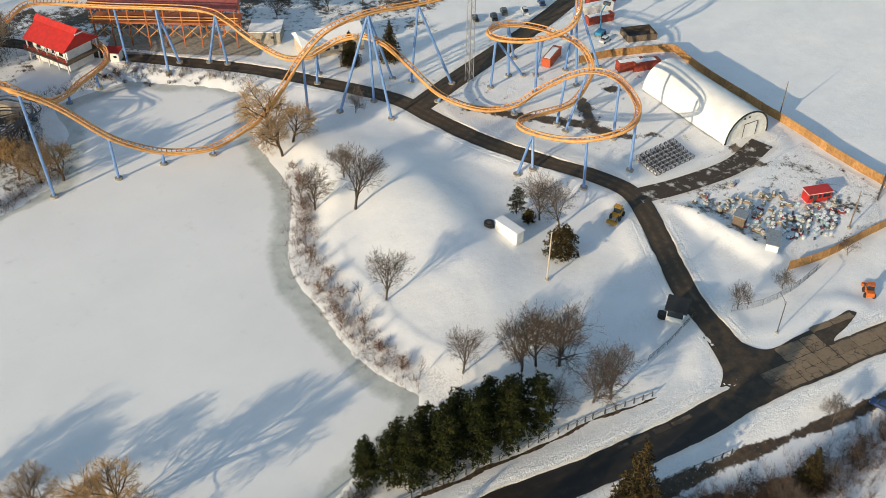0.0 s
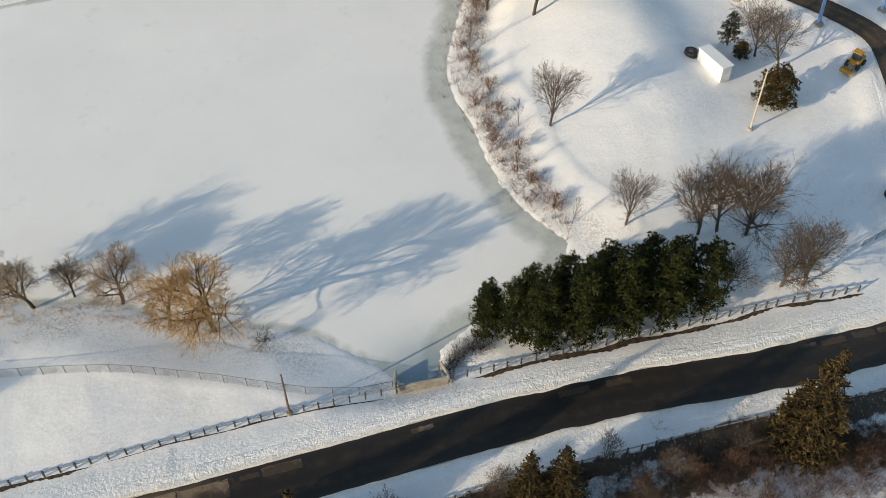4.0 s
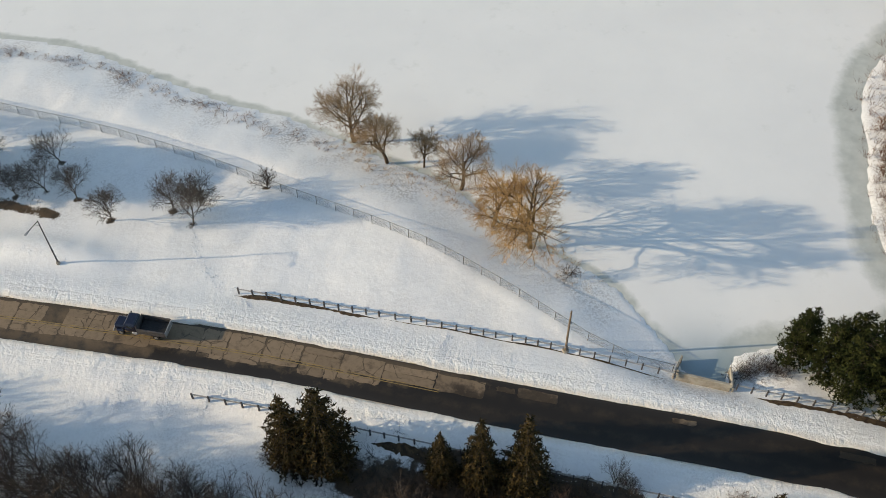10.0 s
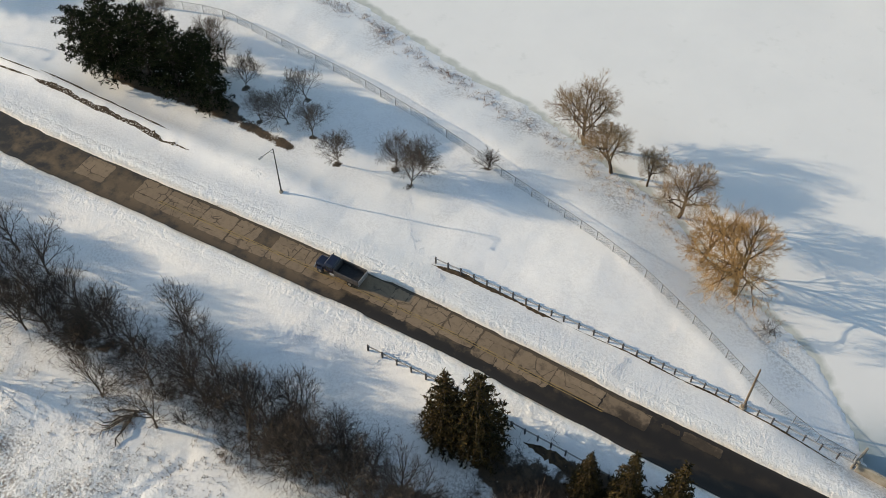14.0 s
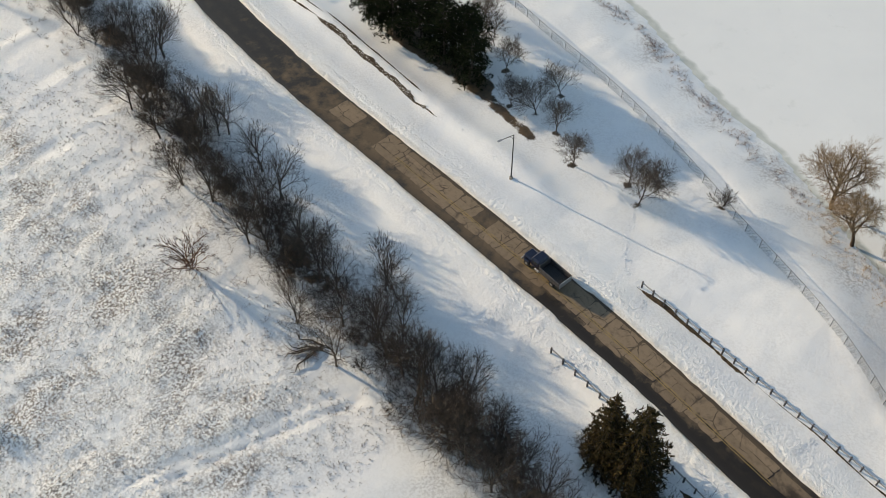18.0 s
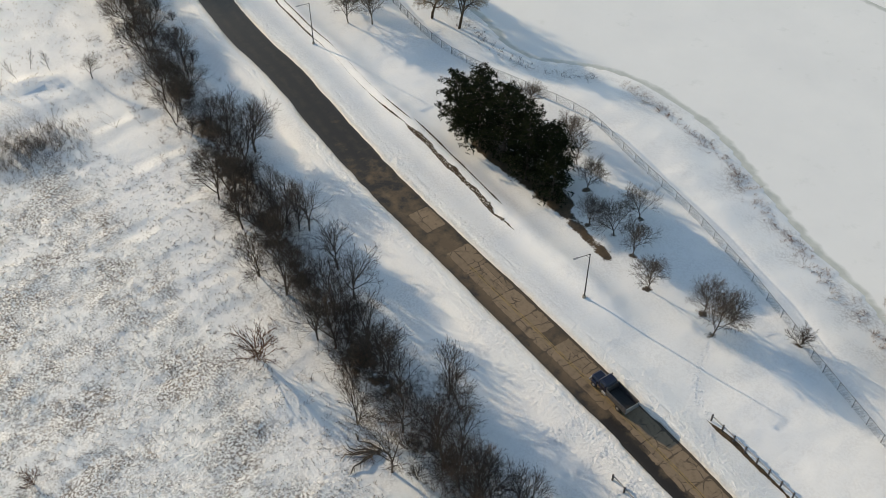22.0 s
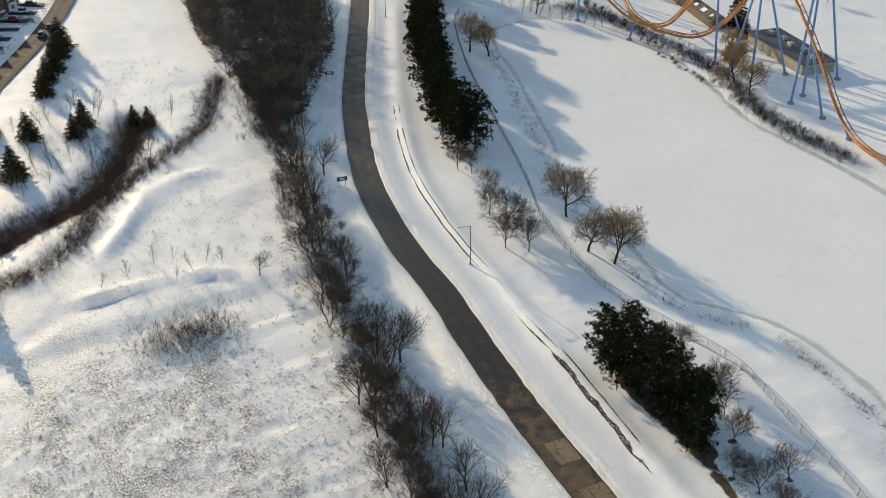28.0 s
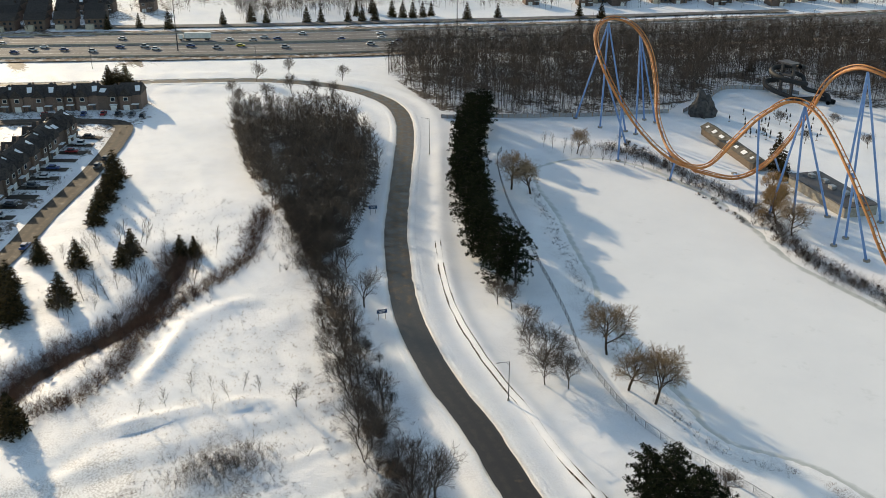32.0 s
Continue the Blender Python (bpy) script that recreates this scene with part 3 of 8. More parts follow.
def paint(me, cols):
    at = me.color_attributes.new("cover", "FLOAT_COLOR", "POINT")
    data = np.ones((len(me.vertices), 4), np.float32)
    for k, c in enumerate(cols):
        data[:, k] = c
    at.data.foreach_set("color", data.ravel())


def sheet(name, xs, ys, keep=None):
    gx, gy = np.meshgrid(xs, ys)
    n, m = len(xs), len(ys)
    idx = np.arange(n * m).reshape(m, n)
    quads = np.stack([idx[:-1, :-1], idx[:-1, 1:], idx[1:, 1:], idx[1:, :-1]], -1).reshape(-1, 4)
    if keep is not None:
        k = keep(gx.ravel(), gy.ravel())
        quads = quads[k[quads].any(1)]
        used, inv = np.unique(quads, return_inverse=True)
        quads = inv.reshape(-1, 4)
        x, y = gx.ravel()[used], gy.ravel()[used]
    else:
        x, y = gx.ravel(), gy.ravel()
    me = bpy.data.meshes.new(name)
    me.vertices.add(len(x))
    me.loops.add(quads.size)
    me.polygons.add(len(quads))
    me.loops.foreach_set("vertex_index", quads.ravel().astype(np.int32))
    me.polygons.foreach_set("loop_start", np.arange(0, quads.size, 4, dtype=np.int32))
    me.polygons.foreach_set("use_smooth", np.ones(len(quads), bool))
    return me, x, y


gxs = steps([(-3200, -900, 230), (-900, -460, 22), (-460, -300, 5), (-300, -150, 2.2), (-150, 75, 0.7), (75, 200, 1.3), (200, 420, 11), (420, 3200, 230)])
gys = steps([(-3000, -500, 250), (-500, -90, 20), (-90, -62, 2.5), (-62, -24, 0.95), (-24, 62, 0.7), (62, 140, 1.5), (140, 260, 4), (260, 600, 14), (600, 3000, 240)])
me, gx, gy = sheet("ground", gxs, gys)
gh, g_grass, g_soil_shade, g_grit, g_rough = field(gx, gy)
GRID = gh.reshape(len(gys), len(gxs))


def height(x, y):
    """Height of the ground sheet at x, y."""
    i = int(np.clip(np.searchsorted(gxs, x) - 1, 0, len(gxs) - 2))
    j = int(np.clip(np.searchsorted(gys, y) - 1, 0, len(gys) - 2))
    f, g = (x - gxs[i]) / (gxs[i + 1] - gxs[i]), (y - gys[j]) / (gys[j + 1] - gys[j])
    return float((GRID[j, i] * (1 - f) + GRID[j, i + 1] * f) * (1 - g) + (GRID[j + 1, i] * (1 - f) + GRID[j + 1, i + 1] * f) * g)


me.vertices.foreach_set("co", np.stack([gx, gy, gh], -1).astype(np.float32).ravel())
me.update()
paint(me, (g_grass, g_soil_shade, g_grit, g_rough))
me.materials.append(SNOW)
ground = tagged(new("ground", me), "snow-covered ground with dead grass and ploughed banks", "ground", kind="structure")

# pond: snow over ice, bare and grey along the shore, blue at the culvert
me, px_, py_ = sheet("water", steps([(-275, 95, 1.6)]), steps([(16, 178, 1.6)]), lambda x, y: inside(x, y, POND_S) | (line_distance(x, y, POND_S + POND_S[:1]) < 2.5))
dpond = line_distance(px_, py_, POND_S + POND_S[:1])
dpond = np.where(inside(px_, py_, POND_S), dpond, 0)
east = step_up(px_, 20, 40)
bare = np.exp(-(dpond / (1.5 + 3.9 * east)) ** 2) * (0.95 + 0.3 * ripple(px_, py_, 22, 3, 3))
blue = np.exp(-(np.hypot(px_ - 29, py_ - 22) / 6.0) ** 2)
me.vertices.foreach_set("co", np.stack([px_, py_, POND_Z + 0 * px_], -1).astype(np.float32).ravel())
me.update()
paint(me, (np.clip(bare, 0, 1), np.clip(blue, 0, 1), 0 * bare))
me.materials.append(ICE)
pond = tagged(new("water", me), "frozen pond covered with smooth snow and grey shore ice", "pond", kind="structure")


def ribbon(name, line, half, z, material, label, across=10, wet=None):
    line = np.asarray(line)
    tang = np.gradient(line, axis=0)
    tang /= np.linalg.norm(tang, axis=1)[:, None]
    side = np.stack([-tang[:, 1], tang[:, 0]], -1)
    offs = np.linspace(-1, 1, across + 1)
    pts = line[:, None] + side[:, None] * (offs * half)[None, :, None]
    n, m = pts.shape[:2]
    co = np.concatenate([pts.reshape(-1, 2), np.full((n * m, 1), z)], 1)
    idx = np.arange(n * m).reshape(n, m)
    quads = np.stack([idx[:-1, :-1], idx[1:, :-1], idx[1:, 1:], idx[:-1, 1:]], -1).reshape(-1, 4)
    ob = raw(name, co, [tuple(int(v) for v in q) for q in quads], material)
    w = wet(co[:, 0], co[:, 1]) if wet else np.full(len(co), 0.4)
    e = np.tile(np.abs(offs) ** 5, n)
    paint(ob.data, (w, e, np.tile(np.exp(-((np.abs(offs) - 0.42) / 0.2) ** 2), n)))
    return tagged(ob, label, name, kind="structure")


def road_wet(x, y):
    """Damp share of the main road: drier in the west, soaked in the dip by the culvert and at the junction."""
    side = y - np.interp(x, [p[0] for p in MAIN_S[::-1]], [p[1] for p in MAIN_S[::-1]])
    damp = 0.3 + 0.08 * step_up(-x, 90, 120) + 0.5 * step_up(x, -24, 14) * (1 - step_up(x, 104, 118)) - 0.08 * np.clip(side, -3, 3) * step_up(x, -60, -30) * (1 - step_up(x, 100, 116))
    return np.clip(damp + 0.3 * np.exp(-((x + 150) / 35) ** 2), 0, 1)


road = ribbon("road", smooth_line(MAIN, 1.5), 3.3, 0.0, ROAD, "two-lane asphalt road, patched, cracked and damp", 12, lambda x, y: road_wet(x, y) + 0.17)
service = ribbon("road", smooth_line(SIDE, 1.5), 2.75, 0.004, LANE, "narrow winding asphalt service road, damp and dark")
DIRTY = mat("dirty_packed_snow", (0.06, 0.046, 0.036), 0.85, second=(0.66, 0.64, 0.61), scale=0.4, detail=10, mix_low=0.54, mix_high=0.7, bump=0.4)
ribbon("road", smooth_line(SPUR, 1.5), 2.9, 0.008, DIRTY, "short track of dirty packed snow to the storage tent")
branch = ribbon("road", smooth_line(BRANCH, 2), 3.3, 0.008, LANE, "asphalt park lane leading away between snow banks")


def quick_mesh(name, verts, faces, material):
    me = bpy.data.meshes.new(name)
    verts, faces = np.asarray(verts, np.float32), np.asarray(faces, np.int32)
    me.vertices.add(len(verts))
    me.loops.add(faces.size)
    me.polygons.add(len(faces))
    me.vertices.foreach_set("co", verts.ravel())
    me.loops.foreach_set("vertex_index", faces.ravel())
    me.polygons.foreach_set("loop_start", np.arange(0, faces.size, faces.shape[1], dtype=np.int32))
    me.update()
    me.materials.append(material)
    return me


def snow_bank(line, half, wide, tall, label, lo=None, hi=None):
    """A ploughed windrow of lumpy snow along one side of a road (half negative: the other side)."""
    p = smooth_line(line, 0.45)
    t = np.gradient(p, axis=0)
    t /= np.linalg.norm(t, axis=1)[:, None]
    side = np.stack([-t[:, 1], t[:, 0]], -1)
    if lo is not None:
        k = (p[:, 0] > lo) & (p[:, 0] < hi)
        p, side = p[k], side[k]
    sgn = math.copysign(1, half)
    offs = np.linspace(0, 1, 13) ** 1.15 * wide
    wob = 0.28 * ripple(p[:, 0], p[:, 1], 5, 2, 3)
    pts = p[:, None] + side[:, None] * (sgn * (abs(half) + offs[None] + (wob[:, None] * np.exp(-offs / 0.8)[None])))[..., None]
    n, m = pts.shape[:2]
    co = pts.reshape(-1, 2)
    f = np.tile(offs / wide, n)
    prof = np.clip(f / 0.18, 0, 1) ** 0.7 * (1 - step_up(f, 0.25, 1.0))
    base = field(co[:, 0], co[:, 1])[0]
    run = np.minimum(np.arange(n), np.arange(n)[::-1]) * 0.45
    ends = np.repeat(step_up(run, 0, 9), m)
    lump = 0.75 + 0.2 * ripple(co[:, 0], co[:, 1], 0.7, 4, 3) + 0.15 * ripple(co[:, 0], co[:, 1], 9, 6, 2)
    z = np.maximum(base, -0.05) * step_up(f, 0.1, 0.6) + prof * tall * ends * np.clip(lump, 0.12, 1.6) + 0.035 * ripple(co[:, 0], co[:, 1], 0.5, 5, 1) * np.clip(4 * prof, 0, 1) + 0.004
    z = np.where(f < 0.02, -0.05, np.where(f > 0.98, base - 0.12, z))
    i = np.arange(n * m).reshape(n, m)
    quads = np.stack([i[:-1, :-1], i[1:, :-1], i[1:, 1:], i[:-1, 1:]], -1).reshape(-1, 4)
    if sgn > 0:
        quads = quads[:, ::-1]
    ob = new("snow_bank", quick_mesh("snow_bank", np.stack([co[:, 0], co[:, 1], z], -1), quads, SNOW))
    paint(ob.data, (0.1 + 0 * f, 0.55 * np.exp(-(f / 0.06) ** 2), np.clip(1.0 - 2.2 * f, 0, 1), 0.9 + 0 * f))
    ob.data.polygons.foreach_set("use_smooth", np.ones(len(ob.data.polygons), bool))
    return tagged(ob, label, "snow bank", kind="structure")


for half, lo, hi in ((-3.2, -470, 106), (-3.2, 131, 200), (3.2, -470, 200)):
    snow_bank(MAIN, half, 2.6, 0.2, "lumpy ploughed snow bank with sandy grit along the road", lo, hi)
for half, lo, hi in ((2.65, 0, 200), (-2.65, 0, 200)):
    snow_bank(SIDE[1:5], half, 2.0, 0.3, "low ploughed snow bank along the service road", lo, hi)
    snow_bank(SIDE[6:10], half, 2.0, 0.3, "low ploughed snow bank along the service road", lo, hi)
    snow_bank(SIDE[11:], half, 2.0, 0.3, "low ploughed snow bank along the service road", lo, hi)


# ---- trees ----
def branch_mesh(rows, sides=3):
    """Tapered prisms from rows of (start, end, radius, radius): vertices and faces."""
    a = np.array([r[0] for r in rows], float)
    b = np.array([r[1] for r in rows], float)
    r0, r1 = np.array([r[2] for r in rows]), np.array([r[3] for r in rows])
    d = b - a
    d /= np.linalg.norm(d, axis=1)[:, None] + 1e-9
    up = np.where(np.abs(d[:, 2:3]) > 0.9, np.array([[1.0, 0, 0]]), np.array([[0, 0, 1.0]]))
    u = np.cross(d, up)
    u /= np.linalg.norm(u, axis=1)[:, None]
    v = np.cross(d, u)
    ang = np.arange(sides) * math.tau / sides
    ring = u[:, None] * np.cos(ang)[None, :, None] + v[:, None] * np.sin(ang)[None, :, None]
    verts = np.concatenate([a[:, None] + ring * r0[:, None, None], b[:, None] + ring * r1[:, None, None]], 1)
    n = len(rows)
    base = np.arange(n)[:, None] * 2 * sides
    faces = []
    for k in range(sides):
        j = (k + 1) % sides
        faces.append(np.concatenate([base + k, base + j, base + sides + j, base + sides + k], 1))
    return verts.reshape(-1, 3), np.concatenate(faces)


def ribbons(rows):
    """Fine twigs as slim three-cornered blades: vertices and faces."""
    a, b = np.array([r[0] for r in rows], float), np.array([r[1] for r in rows], float)
    w = np.array([r[2] for r in rows])[:, None]
    d = b - a
    s = np.cross(d, np.random.default_rng(3).normal(0, 1, d.shape))
    s /= np.linalg.norm(s, axis=1)[:, None] + 1e-9
    v = np.stack([a - s * w, a + s * w, b], 1).reshape(-1, 3)
    return v, np.arange(len(v)).reshape(-1, 3)


def grow(rnd, start, direction, length, radius, level, spec, out):
    """One branch of a bare tree and those that fork from it."""
    pieces = (4, 3, 2, 2, 1)[level]
    p, d = np.array(start, float), np.array(direction, float)
    nodes, r = [(p, d)], radius
    for k in range(pieces):
        d = d + rnd.normal(0, spec["bend"], 3) + np.array([0, 0, spec["lift"] * (level > 0)])
        d /= np.linalg.norm(d)
        q = p + d * length / pieces
        r2 = radius * (1 - 0.6 * (k + 1) / pieces)
        out[level].append((p, q, r, r2))
        p, r = q, r2
        nodes.append((p, d))
    if level >= len(spec["split"]):
        return
    n = spec["split"][level]
    for k in range(n):
        t = (spec["low"] if level == 0 else 0.25) + (1 - (spec["low"] if level == 0 else 0.25)) * (k + rnd.uniform(0, 1)) / n
        t = min(t, 0.999)
        i = int(t * pieces)
        f = t * pieces - i
        at = nodes[i][0] * (1 - f) + nodes[i + 1][0] * f
        a = 2.4 * k + rnd.uniform(-0.5, 0.5)
        e1 = np.cross(nodes[i + 1][1], (0.3, 0.2, 1.0) if abs(nodes[i + 1][1][2]) < 0.8 else (1.0, 0.2, 0))
        e1 /= np.linalg.norm(e1)
        e2 = np.cross(nodes[i + 1][1], e1)
        s = spec["spread"] * rnd.uniform(0.75, 1.25)
        nd = nodes[i + 1][1] * math.cos(s) + (e1 * math.cos(a) + e2 * math.sin(a)) * math.sin(s)
        keep = (0.95 - 0.45 * t) if level == 0 else (0.72 - 0.25 * t)
        grow(rnd, at, nd, length * keep * rnd.uniform(0.8, 1.15) * spec["reach"], max(radius * 0.55 * (1 - 0.45 * t), 0.008), level + 1, spec, out)


def bare_tree(seed, name, label, tall, bark, twig, split=(10, 6, 5, 4), spread=0.7, lift=0.05, bend=0.08, trunk=0.5, girth=0.02, stems=1, thin=0.011, low=0.3, reach=1.0):
    """A leafless tree, tall metres high: trunk with limbs, and a crown of twigs. Built at the origin."""
    rnd = np.random.default_rng(seed)
    out = {k: [] for k in range(6)}
    spec = dict(split=split, spread=spread, lift=lift, bend=bend, low=low, reach=reach)
    for k in range(stems):
        lean = rnd.normal(0, 0.05 + 0.3 * (stems > 1), 3)
        d = np.array([lean[0], lean[1], 1.0])
        d /= np.linalg.norm(d)
        grow(rnd, (0, 0, -0.02 * tall), d, tall * trunk, tall * girth / stems ** 0.5, 0, spec, out)
    top = max(r[1][2] for v in out.values() for r in v)
    s = tall / top
    tree = thing(name, label, "tree")
    last = len(split)
    fat = [(np.array(a) * s, np.array(b) * s, max(r0, 0.03), max(r1, 0.02)) for k in range(0, 3 if last > 3 else 2) for a, b, r0, r1 in out[k]]
    v, f = branch_mesh(fat, 3 if stems > 4 else 4)
    ob = new("trunk", quick_mesh("trunk", v, f, bark))
    ob.parent = tree
    mid = [(np.array(a) * s, np.array(b) * s, max(r0, thin * 1.4), max(r1, thin)) for k in range(3 if last > 3 else 2, max(last - 1, 2)) for a, b, r0, r1 in out[k]]
    v1, f1 = branch_mesh(mid, 3) if mid else (np.zeros((0, 3)), np.zeros((0, 4), int))
    v2, f2 = ribbons([(np.array(a) * s, np.array(b) * s, thin * (1.5 if k < last else 1.0)) for k in range(max(last - 1, 2), last + 1) for a, b, _, _ in out[k]])
    tri = np.concatenate([f1[:, [0, 1, 2]], f1[:, [0, 2, 3]], f2 + len(v1)])
    ob = new("crown", quick_mesh("crown", np.concatenate([v1, v2]), tri, twig))
    ob.parent = tree
    return tree


def clumps(rnd, centres, size, blades=7, flat=0.5):
    """Needle clumps: small tufts of pointed blades round each centre. Vertices and triangle faces."""
    c = np.repeat(np.asarray(centres), blades, 0)
    n = len(c)
    d = rnd.normal(0, 1, (n, 3))
    d[:, 2] = d[:, 2] * flat + 0.25
    d /= np.linalg.norm(d, axis=1)[:, None]
    s = np.cross(d, rnd.normal(0, 1, (n, 3)))
    s /= np.linalg.norm(s, axis=1)[:, None] + 1e-9
    ln = size * rnd.uniform(0.6, 1.3, (n, 1))
    w = ln * 0.34
    v = np.stack([c - s * w * 0.5, c + s * w * 0.5, c + d * ln + s * w * 0.35, c + d * ln - s * w * 0.25], 1).reshape(-1, 3)
    return v, np.arange(4 * n).reshape(n, 4)


def puffs(rnd, centres, radius, tufts, size, blades=4):
    """Rounded sprays of needles: tufts over the upper side of a small dome at each centre."""
    c = np.repeat(np.asarray(centres, float), tufts, 0)
    r = np.repeat(np.asarray(radius, float), tufts)[:, None]
    d = rnd.normal(0, 1, c.shape)
    d[:, 2] = np.abs(d[:, 2]) * 0.9 - 0.25
    d /= np.linalg.norm(d, axis=1)[:, None]
    return clumps(rnd, c + d * r * rnd.uniform(0.65, 1.0, (len(c), 1)), size, blades, 0.8)


def pine(seed, label, tall, wide, bare=0.25, needle=None, limbs=52, size=0.42):
    """A pine with a bare lower trunk and an uneven crown: limbs that carry rounded sprays of needles."""
    rnd = np.random.default_rng(seed)
    tree = thing("pine_tree", label, "tree")
    rows = [((0, 0, -0.3), (0.1, 0.05, tall * 0.55), tall * 0.02, tall * 0.013), ((0.1, 0.05, tall * 0.55), (0, 0.1, tall * 0.96), tall * 0.013, 0.03)]
    pts, rad = [], []
    for k in range(limbs):
        g = (k + rnd.uniform(0, 1)) / limbs
        z = tall * min(bare + (1 - bare) * g, 0.97)
        reach = wide * (0.3 + 0.72 * math.sin(math.pi * min(0.3 + 0.7 * g, 1.0)) ** 0.75) * rnd.uniform(0.62, 1.08)
        a = 2.4 * k + rnd.uniform(-0.6, 0.6)
        tip = np.array([reach * math.cos(a), reach * math.sin(a), z + tall * 0.06 * rnd.uniform(0.0, 1.2)])
        rows.append(((0, 0, z), tuple(tip), 0.07, 0.025))
        for t in (0.55, 0.97) if reach > wide * 0.5 else (0.9,):
            pts.append(np.array([0, 0, z]) * (1 - t) + tip * t + rnd.normal(0, wide * 0.04, 3))
            rad.append(wide * rnd.uniform(0.15, 0.27))
    pts.append(np.array([0, 0.1, tall * 0.95]))
    rad.append(wide * 0.16)
    v, f = branch_mesh(rows, 4)
    trunk = new("trunk", quick_mesh("trunk", v, f, DARK_BARK))
    trunk.parent = tree
    v, f = puffs(rnd, pts, rad, 13, size)
    crown = new("crown", quick_mesh("crown", v, f, needle or NEEDLE))
    crown.parent = tree
    return tree


def spruce(seed, label, tall, wide, needle=None, tiers=26, full=1.4):
    """A conical spruce: tiers of drooping boughs hung with short twigs."""
    rnd = np.random.default_rng(seed)
    tree = thing("spruce_tree", label, "tree")
    rows = [((0, 0, -0.3), (0, 0, tall), tall * 0.018, 0.02)]
    pts = []
    for k in range(tiers):
        f = (k + 0.5) / tiers
        z = tall * (0.05 + 0.94 * f)
        reach = wide * (1 - f ** full) ** 0.9
        for a in np.arange(0, math.tau, math.tau / max(5, int(11 * (1 - f) + 4))) + rnd.uniform(0, 6):
            r = reach * rnd.uniform(0.72, 1.12) + 0.12
            tip = np.array([r * math.cos(a), r * math.sin(a), z - 0.28 * r + rnd.normal(0, 0.1)])
            rows.append(((0, 0, z), tuple(tip), 0.045, 0.015))
            for t in np.arange(0.25, 1.06, max(0.09, 0.28 / max(r, 0.3))):
                pts.append(np.array([0, 0, z]) * (1 - t) + tip * t + rnd.normal(0, 0.09, 3))
    v, f = branch_mesh(rows, 3)
    trunk = new("trunk", quick_mesh("trunk", v, f, DARK_BARK))
    trunk.parent = tree
    v, f = clumps(rnd, pts, (0.31 if tiers > 20 else 0.5) * (wide / 3) ** 0.5, 7 if tiers > 20 else 6, 0.7)
    v = v - np.array([0, 0, 0.12])
    crown = new("crown", quick_mesh("crown", v, f, needle or SPRUCE_NEEDLE))
    crown.parent = tree
    return tree


def plant(proto, x, y, scale=1.0, turn=None, label="", group="", sink=0.0, tall=1.0):
    """A copy of a tree, rooted in the ground at x, y."""
    z = height(x, y)
    ob = copy_thing(proto, pose(x, y, z - sink, 0, 0, random.uniform(0, 360) if turn is None else turn))
    ob.scale = (scale, scale, scale * tall)
    return tagged(ob, label, group=group)


def remove(ob):
    for o in (*ob.children_recursive, ob):
        bpy.data.objects.remove(o)


protos = []


def proto(ob):
    protos.append(ob)
    return ob


WILLOWS = [proto(bare_tree(40 + k, "willow_tree", "old bare willow with a broad brown crown on the bank", 12, WILLOW_BARK, WILLOW_TWIG, (10, 8, 9, 14), 0.78, 0.03, 0.12, 0.40, 0.03,
                           thin=0.016, low=0.35, reach=0.95)) for k in range(3)]
GOLDS = [proto(bare_tree(50 + k, "willow_tree", "old bare weeping willow with a dense golden crown", 12, WILLOW_BARK, GOLD_TWIG, (9, 8, 9, 13), 0.74, 0.0, 0.14, 0.48, 0.03,
                         thin=0.018, low=0.22, reach=0.95)) for k in range(2)]
MAPLES = [proto(bare_tree(60 + k, "bare_tree", "small bare park tree with an upright rounded crown", 8, BARK, TWIG, (12, 7, 6, 7), 0.66, 0.06, 0.08, 0.5, 0.016, thin=0.014, low=0.22, reach=1.0))
          for k in range(3)]
BIGS = [proto(bare_tree(80 + k, "bare_tree", "large bare deciduous tree with a domed crown of grey-brown twigs", 14, BARK, TWIG, (12, 7, 6, 8), 0.66, 0.06, 0.09, 0.45, 0.02, thin=0.02, low=0.18,
                        reach=0.95)) for k in range(3)]
WILDS = [proto(bare_tree(100 + k, "bare_tree", "scrubby dark bare tree in the overgrown roadside strip", 10, BARK, (TWIG, DARK_TWIG, TWIG, DARK_TWIG)[k], (9, 6, 5, 5), 0.6, 0.08, 0.09, 0.55, 0.021, stems=1 + k % 3,
                         thin=0.017, low=0.22)) for k in range(4)]
SLIMS = [proto(bare_tree(120 + k, "sapling", "thin bare sapling with sparse upright twigs", 6, BARK, TWIG, (9, 5, 4), 0.5, 0.08, 0.08, 0.7, 0.010, thin=0.018, low=0.15, reach=0.6)) for k in range(2)]
SHRUBS = [proto(bare_tree(140 + k, "shrub", "tangled bare shrub with many fine stems", 3, DARK_BARK, DARK_TWIG, (5, 4, 4), 0.55, 0.05, 0.13, 0.6, 0.011, stems=6, thin=0.018, low=0.1)) for k in range(2)]
REDS = [proto(bare_tree(150 + k, "shrub", "low reddish-brown bare shrub on the bank", 3, RED_TWIG, RED_TWIG, (5, 4, 4), 0.55, 0.05, 0.13, 0.6, 0.011, stems=6, thin=0.018, low=0.1)) for k in range(2)]
PINES = [proto(pine(160 + k, "dark green pine with a bare lower trunk", 13, 3.9, (0.14, 0.05, 0.02)[k], None, 62)) for k in range(3)]
FULL_PINES = [proto(pine(165 + k, "dense green pine with boughs to the ground", 13, 3.3, 0.03, SUNLIT_NEEDLE, 78)) for k in range(3)]
ROUND_PINE = proto(pine(168, "dense round evergreen", 6.5, 3.2, 0.02, SPRUCE_NEEDLE, 70, 0.36))
